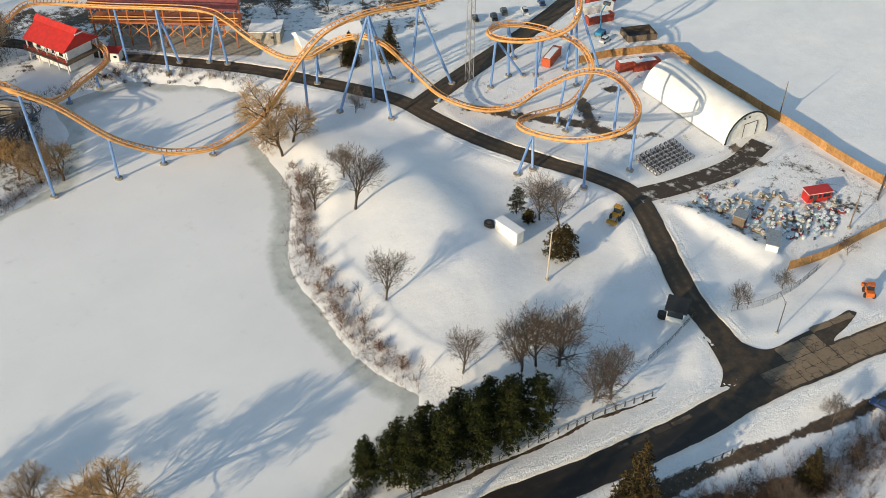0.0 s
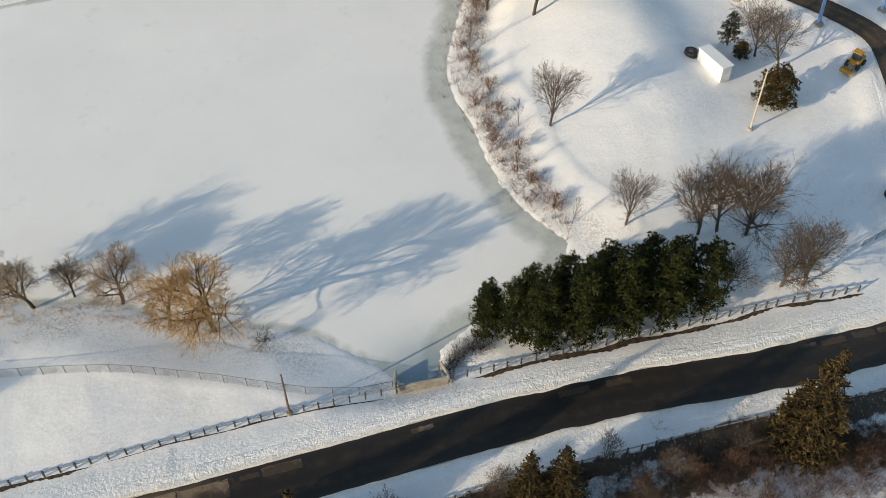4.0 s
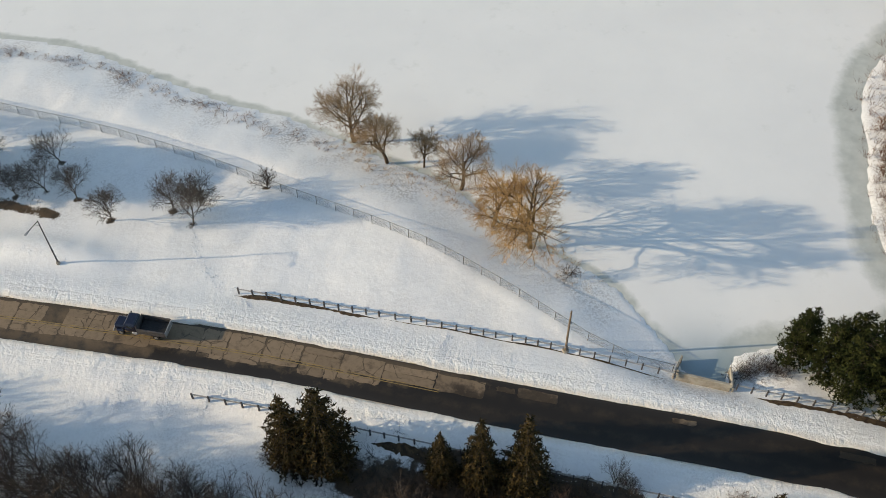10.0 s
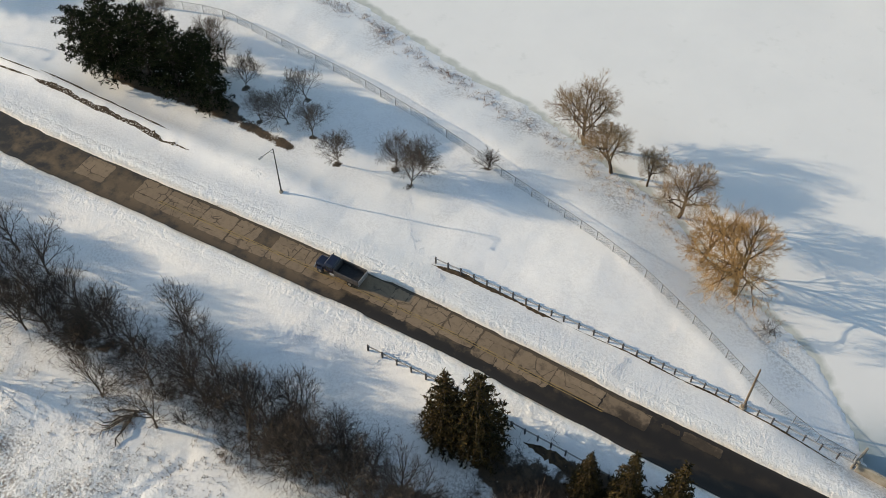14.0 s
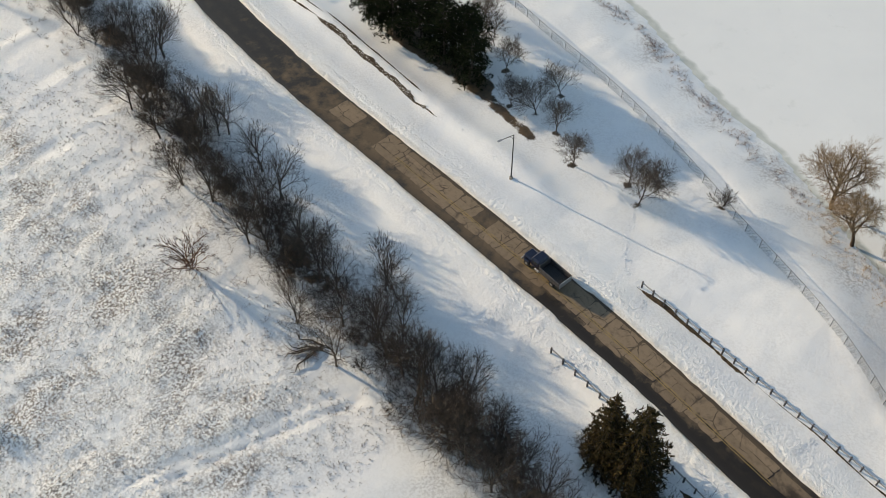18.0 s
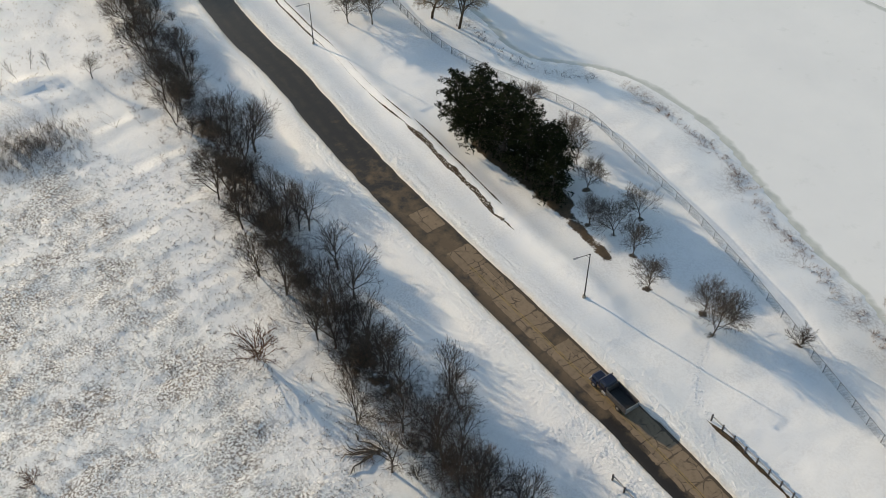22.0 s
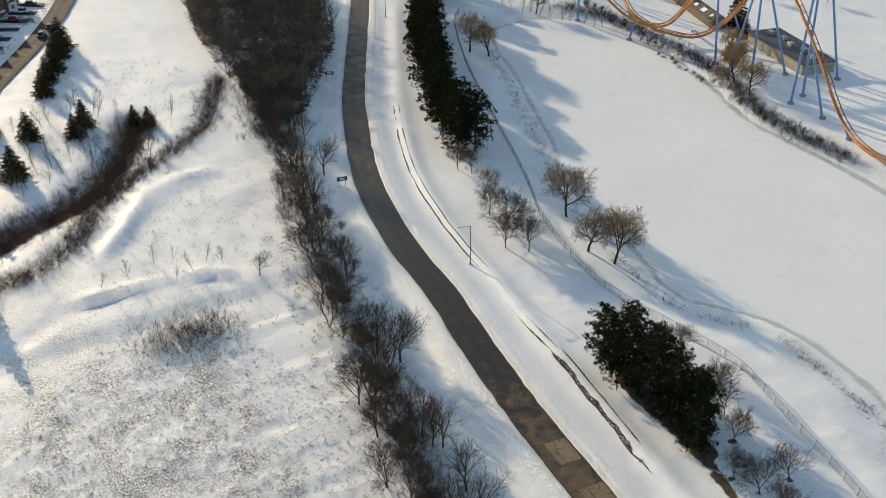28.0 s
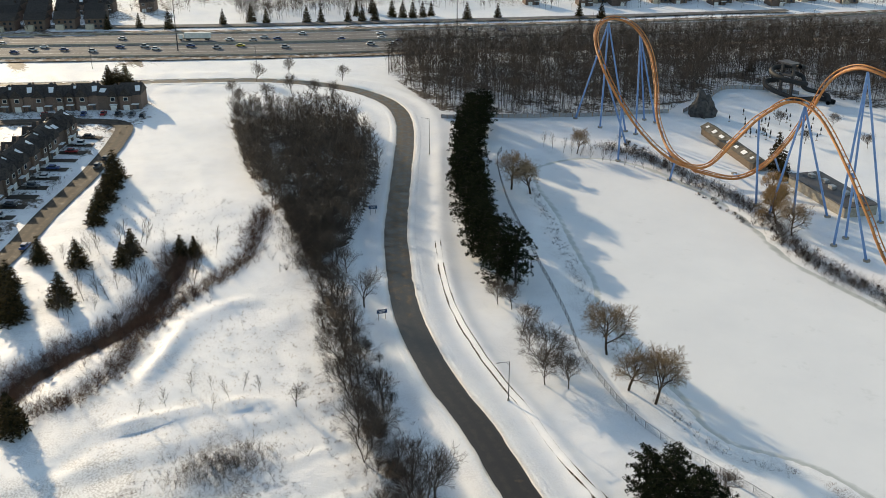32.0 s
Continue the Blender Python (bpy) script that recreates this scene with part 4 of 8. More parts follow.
FAR_SPRUCES = [proto(spruce(175 + k, "dark conical spruce by the houses", 11, 3.0, None, 11)) for k in range(2)]
SPRUCES = [proto(spruce(170 + k, "dark conical spruce with drooping boughs", 11, 3.0, None, 28, (2.2, 1.35)[k])) for k in range(2)]
for ob in SHRUBS + REDS:
    tagged(ob, category="shrub")

# willows along the bank
for k, (x, y, q, gold) in enumerate([(-22.9, 61.7, 1.05, 0), (-17.2, 57.1, 0.88, 0), (-11.4, 56.5, 0.62, 0), (-5.4, 52.3, 0.9, 0), (-0.3, 45.1, 0.95, 1), (5.4, 41.2, 1.32, 1),
                                     (-151.5, 72.2, 1.1, 0), (-137, 67, 0.95, 0), (-130.6, 68.9, 1.1, 0), (-250.3, 107.5, 1.1, 0), (-246, 112, 1.0, 0), (-272, 148, 0.8, 0),
                                     (84.1, 125.1, 1.45, 1), (82.1, 116.8, 1.1, 0), (86.5, 119, 0.95, 1), (36.4, 140.6, 1.0, 1), (31.8, 142.5, 1.0, 0), (28, 146, 0.9, 1),
                                     (-205, 172, 0.9, 1), (-196, 166, 0.85, 1), (-190, 161.5, 0.9, 1), (-181, 158.5, 0.9, 0), (-200, 169, 0.7, 1)]):
    plant(GOLDS[k % 2] if gold else WILLOWS[k % 3], x, y, q, group="willows on the pond bank")
# park trees on the lawn
for k, (x, y, s) in enumerate([(-47.7, 43.9, 0.9), (-44.2, 41.4, 1.0), (-44.0, 46.3, 0.8), (-56.5, 41.4, 0.85), (-62.8, 45.2, 0.85), (-67.8, 46.5, 0.9), (-72.1, 45.4, 0.75), (-78.4, 51.2, 0.85),
                               (-67.7, 52.7, 0.8), (-183, 62.5, 0.9), (-178.9, 64, 0.9), (-168.1, 60.4, 0.9), (-146.7, 52.6, 1.15), (-143.1, 56, 1.1), (-153.1, 56.1, 1.3), (-160, 57, 1.0),
                               (-88, 57.5, 0.9), (-84, 55, 0.9), (-100, 59, 0.9)]):
    plant(MAPLES[k % 3], x, y, s * 1.08, group="park trees")
for k, (x, y, s) in enumerate([(-34.7, 49.5, 0.5), (11.1, 36.4, 0.35)]):
    plant(SHRUBS[k % 2], x, y, s * 2.6, label="dense bare bush beside the chain-link fence")
# round the mound and the junction
for k, (x, y, s) in enumerate([(69, 57, 0.75), (81, 84.4, 1.05), (75.4, 92.4, 0.8), (112.3, 57.7, 0.75), (114.3, 53.4, 0.8), (77.4, 26, 1.0), (80.5, 25.4, 0.95), (84, 22.8, 1.05), (86.5, 24.5, 0.8),
                               (68.4, 32.4, 0.65), (82, 12.1, 0.8), (85.1, 10.8, 0.95), (73.9, 14.6, 0.55), (107, 121, 0.5), (85.7, 95.5, 0.6)]):
    plant(BIGS[k % 3], x, y, s * 1.15, group="trees round the mound")
for k, (x, y, s) in enumerate([(122.8, 11.3, 0.85), (135.5, 9.6, 0.75), (155.9, 7.5, 0.6), (112.2, -17.8, 0.9)]):
    plant(MAPLES[k % 3], x, y, s)
for k, (x, y) in enumerate([(62.4, 76.7), (60.2, 69.2), (58.9, 62.1), (58.9, 51.1), (59.5, 47.7), (60, 41.4), (61, 37.1), (58.6, 58.6), (64, 71), (66, 83.2), (64.9, 79.5), (70, 90), (74, 97),
                            (61.5, 55), (62.5, 64.5), (64, 60), (78, 104), (80, 110)]):
    plant((SLIMS[k % 2], REDS[k % 2])[k % 3 > 0], x + 0.8, y, random.uniform(0.8, 1.2), group="saplings on the pond bank")
# pines by the culvert
for k, (x, y, q) in enumerate([(39.6, 23.6, 0.66), (43, 21.6, 0.8), (45.4, 18.4, 0.92), (48.5, 21, 0.8), (50.6, 16.8, 1.0), (54.2, 19.4, 0.88), (56.5, 15.8, 1.02), (60, 18.2, 0.9), (62.7, 14.6, 1.02),
                               (66.3, 17, 0.86), (69, 13.8, 0.95), (41.2, 25.5, 0.62), (64, 20.5, 0.74), (52, 22.6, 0.78), (58, 21.6, 0.76), (47, 24, 0.7)]):
    plant(FULL_PINES[k % 3], x, y, q, label="dense green pine in the clump by the culvert", group="pines by the culvert", tall=1.1)
# pines on the lawn
for k, (x, y, s) in enumerate([(-105.5, 46, 0.9), (-102, 48.5, 1.0), (-99, 45.5, 1.05), (-96, 49, 1.0), (-93, 46, 1.05), (-90, 48.5, 0.95), (-87, 45.5, 0.95), (-84, 47.5, 0.9), (-80.5, 45, 0.8),
                               (-101, 44.5, 0.8), (-85, 50, 0.8)]):
    plant(PINES[k % 3], x, y, s, label="tall dark pine in the lawn clump", group="pines on the lawn")
# pine row beside the road
ROW = smooth_line([(-318, 137), (-313, 131), (-293, 115), (-268, 102), (-250, 91), (-233, 83), (-216, 75), (-200, 72), (-188, 70)], 1.0)
for k in range(34):
    x, y = ROW[int((k + 0.5) / 34 * len(ROW))]
    plant(PINES[k % 3], x + random.uniform(-1.5, 1.5), y + random.uniform(-3, 3), random.uniform(1.0, 1.25), group="pine row beside the road")
# spruces along the other verge
for k, (x, y, tall, wide) in enumerate([(-23.3, 5.0, 15.4, 3.1), (-19.3, 5.2, 17.2, 4.0), (-5.0, 4.1, 10.6, 2.2), (-0.3, 3.7, 15.2, 2.8), (4.9, 3.3, 17.2, 3.3), (31.6, -2.8, 14.6, 2.7), (35.2, -4.4, 15.8, 3.0),
                                        (67.6, -10.0, 21.4, 4.7), (69.5, -6.8, 8.8, 2.3), (97, -23, 9.9, 2.7)]):
    plant(SPRUCES[k not in (0, 1, 5, 6)], x, y, wide / 3, group="spruces along the verge", tall=tall / 11 * 3 / wide)
for k, (x, y, s) in enumerate([(106.7, 45.4, 1.12), (109.6, 58.5, 0.5)]):
    plant(ROUND_PINE, x, y, s, label="dark rounded evergreen near the white shed")
plant(PINES[0], 109.6, 62.4, 0.52, label="slender young pine near the white shed")
for k, (x, y, s) in enumerate([(120.9, 143.1, 0.95), (131.6, 138.9, 1.1)]):
    plant(SPRUCES[k % 2], x, y, s, label="tall dark evergreen beside the coaster")
# overgrown strip
strip = []
for f in np.arange(0, 1, 1 / 135):
    p = smooth_line(STRIP[1:], 3)
    q = p[int(f * (len(p) - 1))]
    strip.append((q[0] + random.uniform(-2.5, 2.5), q[1] + random.gauss(0, 3.0)))
for q in smooth_line([(-50, -4), (-34, -5), (-16, -6.5), (-2, -7)], 2.5):
    strip.append((q[0] + random.uniform(-1.5, 1.5), q[1] + random.gauss(0, 2.4)))
for k, (x, y) in enumerate(strip):
    if x < -125 and k % 3 == 0:
        continue
    if k % 4 == 2:
        plant(SHRUBS[k % 2], x, y, random.uniform(0.8, 1.4), group="scrub in the roadside strip")
    else:
        plant(WILDS[k % 4], x, y, random.uniform(0.75, 1.15), group="scrub in the roadside strip")
for k, (x, y, s) in enumerate([(-163.5, 3.5, 0.55), (-59, 5.3, 0.7), (-25.7, 5.3, 0.5)]):
    plant(WILDS[k % 4], x, y, s, label="lone bare tree standing in thin snow")
for k, (x, y) in enumerate([(-173, -7.7), (-176, -20), (-174.5, -25.8), (-178, -10), (-175, -4), (-172, -1.4), (-170, -12), (-179, -14)]):
    plant(SLIMS[k % 2], x, y, random.uniform(0.6, 0.9), group="saplings in the field")
plant(REDS[1], -84.3, -10.6, 2.4, label="lone bare tree with many stems standing in thin snow")
plant(REDS[0], -86.2, -43.9, 1.1, label="rounded dry tan shrub in the snowy field")
# hedge on the other verge, east
for k in range(40):
    x = random.uniform(8, 70)
    y = 4.3 - 0.155 * x + random.gauss(0, 1.8) - 2
    plant((REDS[k % 2], SHRUBS[k % 2], WILDS[k % 4])[k % 3], x, y, random.uniform(0.35, 0.6) if k % 3 == 2 else random.uniform(0.7, 1.2), group="hedge scrub")
for k in range(12):
    plant((SHRUBS[k % 2], WILDS[k % 4])[k % 2], random.uniform(72, 150), random.uniform(-34, -22), random.uniform(0.6, 1.0) * (0.6 if k % 2 else 1.2), group="hedge scrub")
# far left slope
for k, (x, y, s) in enumerate([(-252.8, 2.3, 0.6), (-249, 5.3, 0.55), (-250, -13.8, 0.6), (-255, -10.2, 0.7), (-234.3, -31.6, 0.8), (-230.7, -43.7, 0.9), (-254.5, -24.4, 0.7), (-181, -48.4, 0.8), (-282.6, -15.1, 0.7),
                               (-292, -12, 0.7), (-299.8, -8.7, 0.8), (-310, -5, 0.8), (-319.5, -2.3, 0.9), (-443, 19, 0.8), (-441.2, 22.3, 0.75), (-439.4, 25.6, 0.85), (-236, -43, 0.75), (-243, -44, 0.9), (-250, -42, 0.7), (-262, -33, 0.7)]):
    plant(FAR_SPRUCES[k % 2], x, y, s * 1.55, group="spruces by the houses", tall=0.68)


def prisms(a, b, r0, r1, sides=3):
    """Tapered prisms between arrays of points: vertices and faces."""
    d = b - a
    d = d / (np.linalg.norm(d, axis=1)[:, None] + 1e-9)
    u = np.cross(d, np.array([0.37, 0.81, 0.12]))
    u /= np.linalg.norm(u, axis=1)[:, None] + 1e-9
    v = np.cross(d, u)
    ang = np.arange(sides) * math.tau / sides
    ring = u[:, None] * np.cos(ang)[None, :, None] + v[:, None] * np.sin(ang)[None, :, None]
    verts = np.concatenate([a[:, None] + ring * r0[:, None, None], b[:, None] + ring * r1[:, None, None]], 1)
    base = np.arange(len(a))[:, None] * 2 * sides
    faces = [np.concatenate([base + k, base + (k + 1) % sides, base + sides + (k + 1) % sides, base + sides + k], 1) for k in range(sides)]
    return verts.reshape(-1, 3), np.concatenate(faces)


def blades(a, b, w, rnd):
    """Fine twigs as slim three-cornered blades between arrays of points."""
    s = np.cross(b - a, rnd.normal(0, 1, a.shape))
    s /= np.linalg.norm(s, axis=1)[:, None] + 1e-9
    v = np.stack([a - s * w, a + s * w, b], 1).reshape(-1, 3)
    return v, np.arange(len(v)).reshape(-1, 3)


def forest(name, label, spots, seed, tall, twig, limbs=10, twigs=8, low=0.35, stem=0.0075, bushy=0.36, fine=0.036):
    """A far wood as one mesh of simple bare trees."""
    rnd = np.random.default_rng(seed)
    foot = np.array([(x, y, height(x, y) - 0.1) for x, y in spots])
    n = len(foot)
    h = tall * rnd.uniform(0.65, 1.1, n)
    top = foot + np.concatenate([rnd.normal(0, 0.04, (n, 2)) * h[:, None], h[:, None]], 1)
    v1, f1 = prisms(foot - np.array([0, 0, 0.3]), top, stem * h, np.full(n, 0.03))
    i = np.repeat(np.arange(n), limbs)
    t = rnd.uniform(low, 0.95, len(i))[:, None]
    a = foot[i] * (1 - t) + top[i] * t
    ang = rnd.uniform(0, math.tau, len(i))
    r = h[i] * bushy * rnd.uniform(0.5, 1.2, len(i)) * (1.25 - t[:, 0])
    b = a + np.stack([r * np.cos(ang), r * np.sin(ang), r * rnd.uniform(0.7, 1.8, len(i))], -1)
    v2, f2 = blades(a, b, 0.055, rnd)
    j = np.repeat(np.arange(len(a)), twigs)
    u = rnd.uniform(0.3, 1.0, len(j))[:, None]
    c = a[j] * (1 - u) + b[j] * u
    hj = h[i][j][:, None]
    v3, f3 = blades(c, c + rnd.normal(0, 0.075, (len(j), 3)) * hj + np.array([0, 0, 0.06]) * hj, fine, rnd)
    tri = np.concatenate([f1[:, [0, 1, 2]], f1[:, [0, 2, 3]], f2 + len(v1), f3 + len(v1) + len(v2)])
    return tagged(new(name, quick_mesh(name, np.concatenate([v1, v2, v3]), tri, twig)), label, "woods", kind="stuff")


def scatter(poly, n, seed):
    rnd = np.random.default_rng(seed)
    p = np.array(poly)
    xy = rnd.uniform(p.min(0), p.max(0), (n * 6, 2))
    return [tuple(q) for q in xy[inside(xy[:, 0], xy[:, 1], poly)][:n]]


forest("woods", "dense bare brown wood inside the bend of the road", scatter(GROVE, 900, 5), 5, 10, GROVE_TWIG, 13, 7, 0.15, 0.0065, 0.42, 0.055)
forest("woods", "broad bare wood between the park and the highway", scatter(NORTH_WOOD, 4000, 6), 6, 14, WOOD_TWIG, 9, 8, 0.42)


# ---- roller coaster ----
def track(name, label, pts, gauge=1.5, step=1.1, steel=None):
    """Two orange rails, a wide spine below and ties, along a smooth line."""
    p = smooth_line(pts, step)
    t = np.gradient(p, axis=0)
    t /= np.linalg.norm(t, axis=1)[:, None]
    acc = np.gradient(t, axis=0)
    k = np.arange(-12, 13)
    ker = np.exp(-(k / 6.0) ** 2)
    ker /= ker.sum()
    up = np.array([0, 0, 1.0]) + 9.0 * np.stack([np.convolve(acc[:, i], ker, "same") for i in range(3)], -1) * np.array([1, 1, 0.2])
    side = np.cross(t, up)
    side /= np.linalg.norm(side, axis=1)[:, None]
    up = np.cross(side, t)
    ride = thing(name, label, "roller coaster")

    def run(nm, off, drop, r, material, sides):
        c = p + side * off - up * drop
        rings = [c + r * (side * math.cos(a) + up * math.sin(a)) for a in np.arange(sides) * math.tau / sides + 0.3]
        v = np.stack(rings, 1)
        n = len(c)
        i = np.arange(n * sides).reshape(n, sides)
        f = np.stack([i[:-1], np.roll(i, -1, 1)[:-1], np.roll(i, -1, 1)[1:], i[1:]], -1).reshape(-1, 4)
        me = quick_mesh(nm, v.reshape(-1, 3), f, material)
        me.polygons.foreach_set("use_smooth", np.ones(len(me.polygons), bool))
        ob = new(nm, me)
        ob.parent = ride

    for off in (-gauge / 2, gauge / 2):
        run("rail", off, 0, 0.17, steel or TRACK, 6)
    run("spine", 0, 0.85, 0.42, steel or TRACK, 6)
    g = gauge / 2
    first = None
    every = 1 if p[:, 0].min() > 0 else 2
    for k in range(0, len(p), every):
        if first is None:
            first = part("tie", tubes(((g, 0, 0), (0, 0, -0.75), 0.07), ((-g, 0, 0), (0, 0, -0.75), 0.07), ((g, 0, 0), (-g, 0, 0), 0.06), sides=4), TRACK_DARK, ride)
        ob = first if k == 0 else new("tie", first.data)
        ob.parent = ride
        m = Matrix((side[k], t[k], up[k])).transposed().to_4x4()
        m.translation = Vector(p[k])
        ob.matrix_basis = m
    return ride


TRACK_A = [(5, 139, 20), (9.5, 138.2, 24), (14, 138, 27.2), (19, 138.4, 28.8), (24, 138.6, 29), (28.3, 137.6, 28), (30.9, 136.2, 26.5), (37.7, 134.7, 21), (46.5, 132.8, 11), (52.3, 132.4, 6), (58, 131.6, 2.5), (63.4, 129.9, 1.2), (69.6, 128.3, 0.8), (76.1, 127.4, 2.5),
           (81.9, 125.6, 6), (88.7, 125.1, 12.5), (95.5, 126, 18), (103.1, 125.5, 23), (113.3, 122.9, 25.5), (127.3, 120.4, 25), (141.1, 116.7, 26)]
TRACK_B = [(47, 193.7, 16), (56.1, 197, 17), (72.3, 183, 17), (89, 167, 17), (93.4, 160.2, 15), (95.9, 153.3, 12), (100.2, 143.9, 9), (105.4, 139.8, 9), (107.6, 138.9, 10), (111.4, 133.6, 14.5),
           (114.3, 127.4, 17), (117.6, 122.2, 16), (121.4, 117.7, 11), (126, 109.4, 4), (132.2, 100.8, 1.5), (139.3, 96, 2), (144.1, 92.6, 6), (148.3, 87.1, 11), (152.5, 81.7, 13.5),
           (152.9, 73.6, 14.5), (146.6, 62, 15), (139.3, 57.6, 14.5), (132, 60.2, 13), (127.9, 66.7, 11), (126.8, 76.7, 8.5), (128.5, 82.3, 7.5), (135.7, 83.8, 6.5)]
TRACK_B2 = [(135.7, 83.8, 6.5), (146.2, 82.5, 6.5), (154.5, 85, 9), (158.1, 87.8, 11.5), (159.4, 94.5, 14), (156.6, 104.5, 15), (150.6, 111.2, 15.5), (144.6, 111.7, 15.5), (143.2, 107.4, 15.5),
            (148.8, 100.6, 16), (156.8, 96.5, 18), (161.8, 97.2, 21), (167.5, 103.1, 22), (171, 112, 23)]
TRACK_C = [(-110, 163, 9), (-118.9, 157.5, 5), (-127.6, 153.5, 2), (-138.2, 154, 2.2), (-147, 157, 4), (-152.5, 158.4, 8), (-156.5, 158.8, 13), (-169.1, 161.7, 24), (-182.4, 166.2, 31.5), (-192, 168.5, 34),
           (-198.1, 166.9, 33.5), (-204.1, 163.5, 28), (-211.7, 162.4, 19), (-221.5, 161.6, 8), (-232.3, 159.5, 6), (-245.9, 158.0, 10), (-258.1, 155.4, 20), (-270.2, 155.3, 31), (-281.8, 160.5, 37),
           (-291, 170, 40), (-292.4, 178.4, 40), (-286.5, 182.3, 37), (-275.9, 180.5, 31), (-264.5, 174.9, 22), (-254.9, 169, 13), (-240.4, 163.2, 7), (-227.7, 163.3, 4)]
TRACK_C2 = [(-227.7, 163.3, 4), (-216.8, 169.5, 4), (-211.1, 175.3, 9), (-206.5, 179.5, 18), (-201.8, 181.1, 28), (-192.8, 177.7, 40), (-181, 173, 46.5), (-172.1, 172.6, 47), (-160, 176, 43)]
track("roller_coaster", "orange steel coaster track dipping low over the frozen pond", TRACK_A)
ride = track("roller_coaster", "orange steel coaster track with rolling hills and a turn", TRACK_B)
track("roller_coaster", "orange steel coaster track winding into a helix", TRACK_B2)
track("roller_coaster", "tall orange coaster track in a hammerhead turn above the pond", TRACK_C, steel=TRACK_SHADED)
track("roller_coaster", "tall orange coaster hill beyond the pond", TRACK_C2, steel=TRACK_SHADED)


def support(legs, top, width=0.36, foot=True):
    """Blue tubular coaster support: legs from the ground meeting at the track."""
    s = thing("coaster_support", "blue tubular steel coaster support on concrete footings", "support", group="coaster supports")
    for x, y in legs:
        z = height(x, y) if not bool(inside(np.array([x]), np.array([y]), POND_S)[0]) else POND_Z
        part("leg", tubes(((x, y, z - 0.1), top, width, width * 0.9), sides=8), BLUE, s)
        if foot:
            part("footing", tubes(((x, y, z - 0.3), (x, y, z + 0.45), 0.95), sides=10), CONCRETE, s)
    return s


for legs, top in (
        ([(32.1, 135.6)], (30.9, 136.2, 25.6)), ([(13.5, 139.5)], (11.5, 138.2, 24.6)), ([(46.9, 133.3)], (46.5, 132.8, 10)), ([(58.1, 132.4)], (58, 131.6, 1.6)), ([(69.4, 128.6)], (69.6, 128.3, 0.1)),
        ([(95.5, 125.4)], (95.5, 126, 17)), ([(104.1, 123.9), (113.8, 122.2), (112.3, 112.5), (125.3, 129.3)], (113.3, 122.9, 24.6)), ([(110.8, 143.5), (107.5, 139.5)], (107.6, 139.2, 9)),
        ([(127, 111.8)], (126.3, 109.6, 3)), ([(128.3, 125), (136.1, 116.9)], (127.3, 120.4, 24)), ([(143.3, 109.2)], (143.5, 108.2, 14.6)), ([(154.5, 108.4)], (144.2, 109, 14)),
        ([(157.3, 106.2)], (152, 99.5, 15)), ([(144.1, 84.6)], (148.3, 86.9, 10)), ([(162.3, 95.5)], (161.5, 97.2, 20)), ([(139, 95)], (139.3, 96, 1.2))):
    support(legs, top)
for legs, top in (
        ([(120.5, 74), (124.5, 72.9)], (126.9, 76, 7.7)),
        ([(128.7, 60)], (130, 61.8, 11.6)), ([(150.5, 70.9)], (152.6, 73, 13.6)), ([(142.8, 58.4)], (144.6, 60.2, 14)), ([(159.3, 117.2), (151.4, 110.9)], (150.6, 111.2, 14.6)),
        ([(150.7, 99.5)], (150.2, 99.6, 15.2)), ([(143.5, 80.9)], (151.8, 83, 12.2)),
        ([(166, 103.5), (174.7, 98.8)], (167.5, 103.1, 21))):
    support(legs, top)
for legs, top in (
        ([(-291.4, 172.1), (-305.8, 170.7), (-282.8, 177.6)], (-291.5, 173, 39)), ([(-291.2, 193), (-278.2, 178.7), (-286.1, 194.5)], (-284, 182, 35)), ([(-227.5, 180)], (-216, 170.5, 4)),
        ([(-203.5, 166.6)], (-204.1, 163.7, 27)), ([(-218.6, 192.1)], (-209.5, 177.6, 12)), ([(-192.4, 170.8), (-185.7, 177.6), (-196, 164.5)], (-192.2, 168.6, 33)),
        ([(-170.1, 163.1), (-172.1, 170), (-175.3, 187.9)], (-176, 172, 46)), ([(-158.7, 162.9)], (-167, 161.4, 22)), ([(-260, 157)], (-258.1, 155.4, 19)), ([(-270, 168)], (-270.2, 155.6, 30)),
        ([(-250, 172)], (-250.5, 167, 10)), ([(-146, 158.5)], (-147, 157, 3.2)), ([(-236, 160)], (-234, 159.6, 5))):
    support(legs, top)


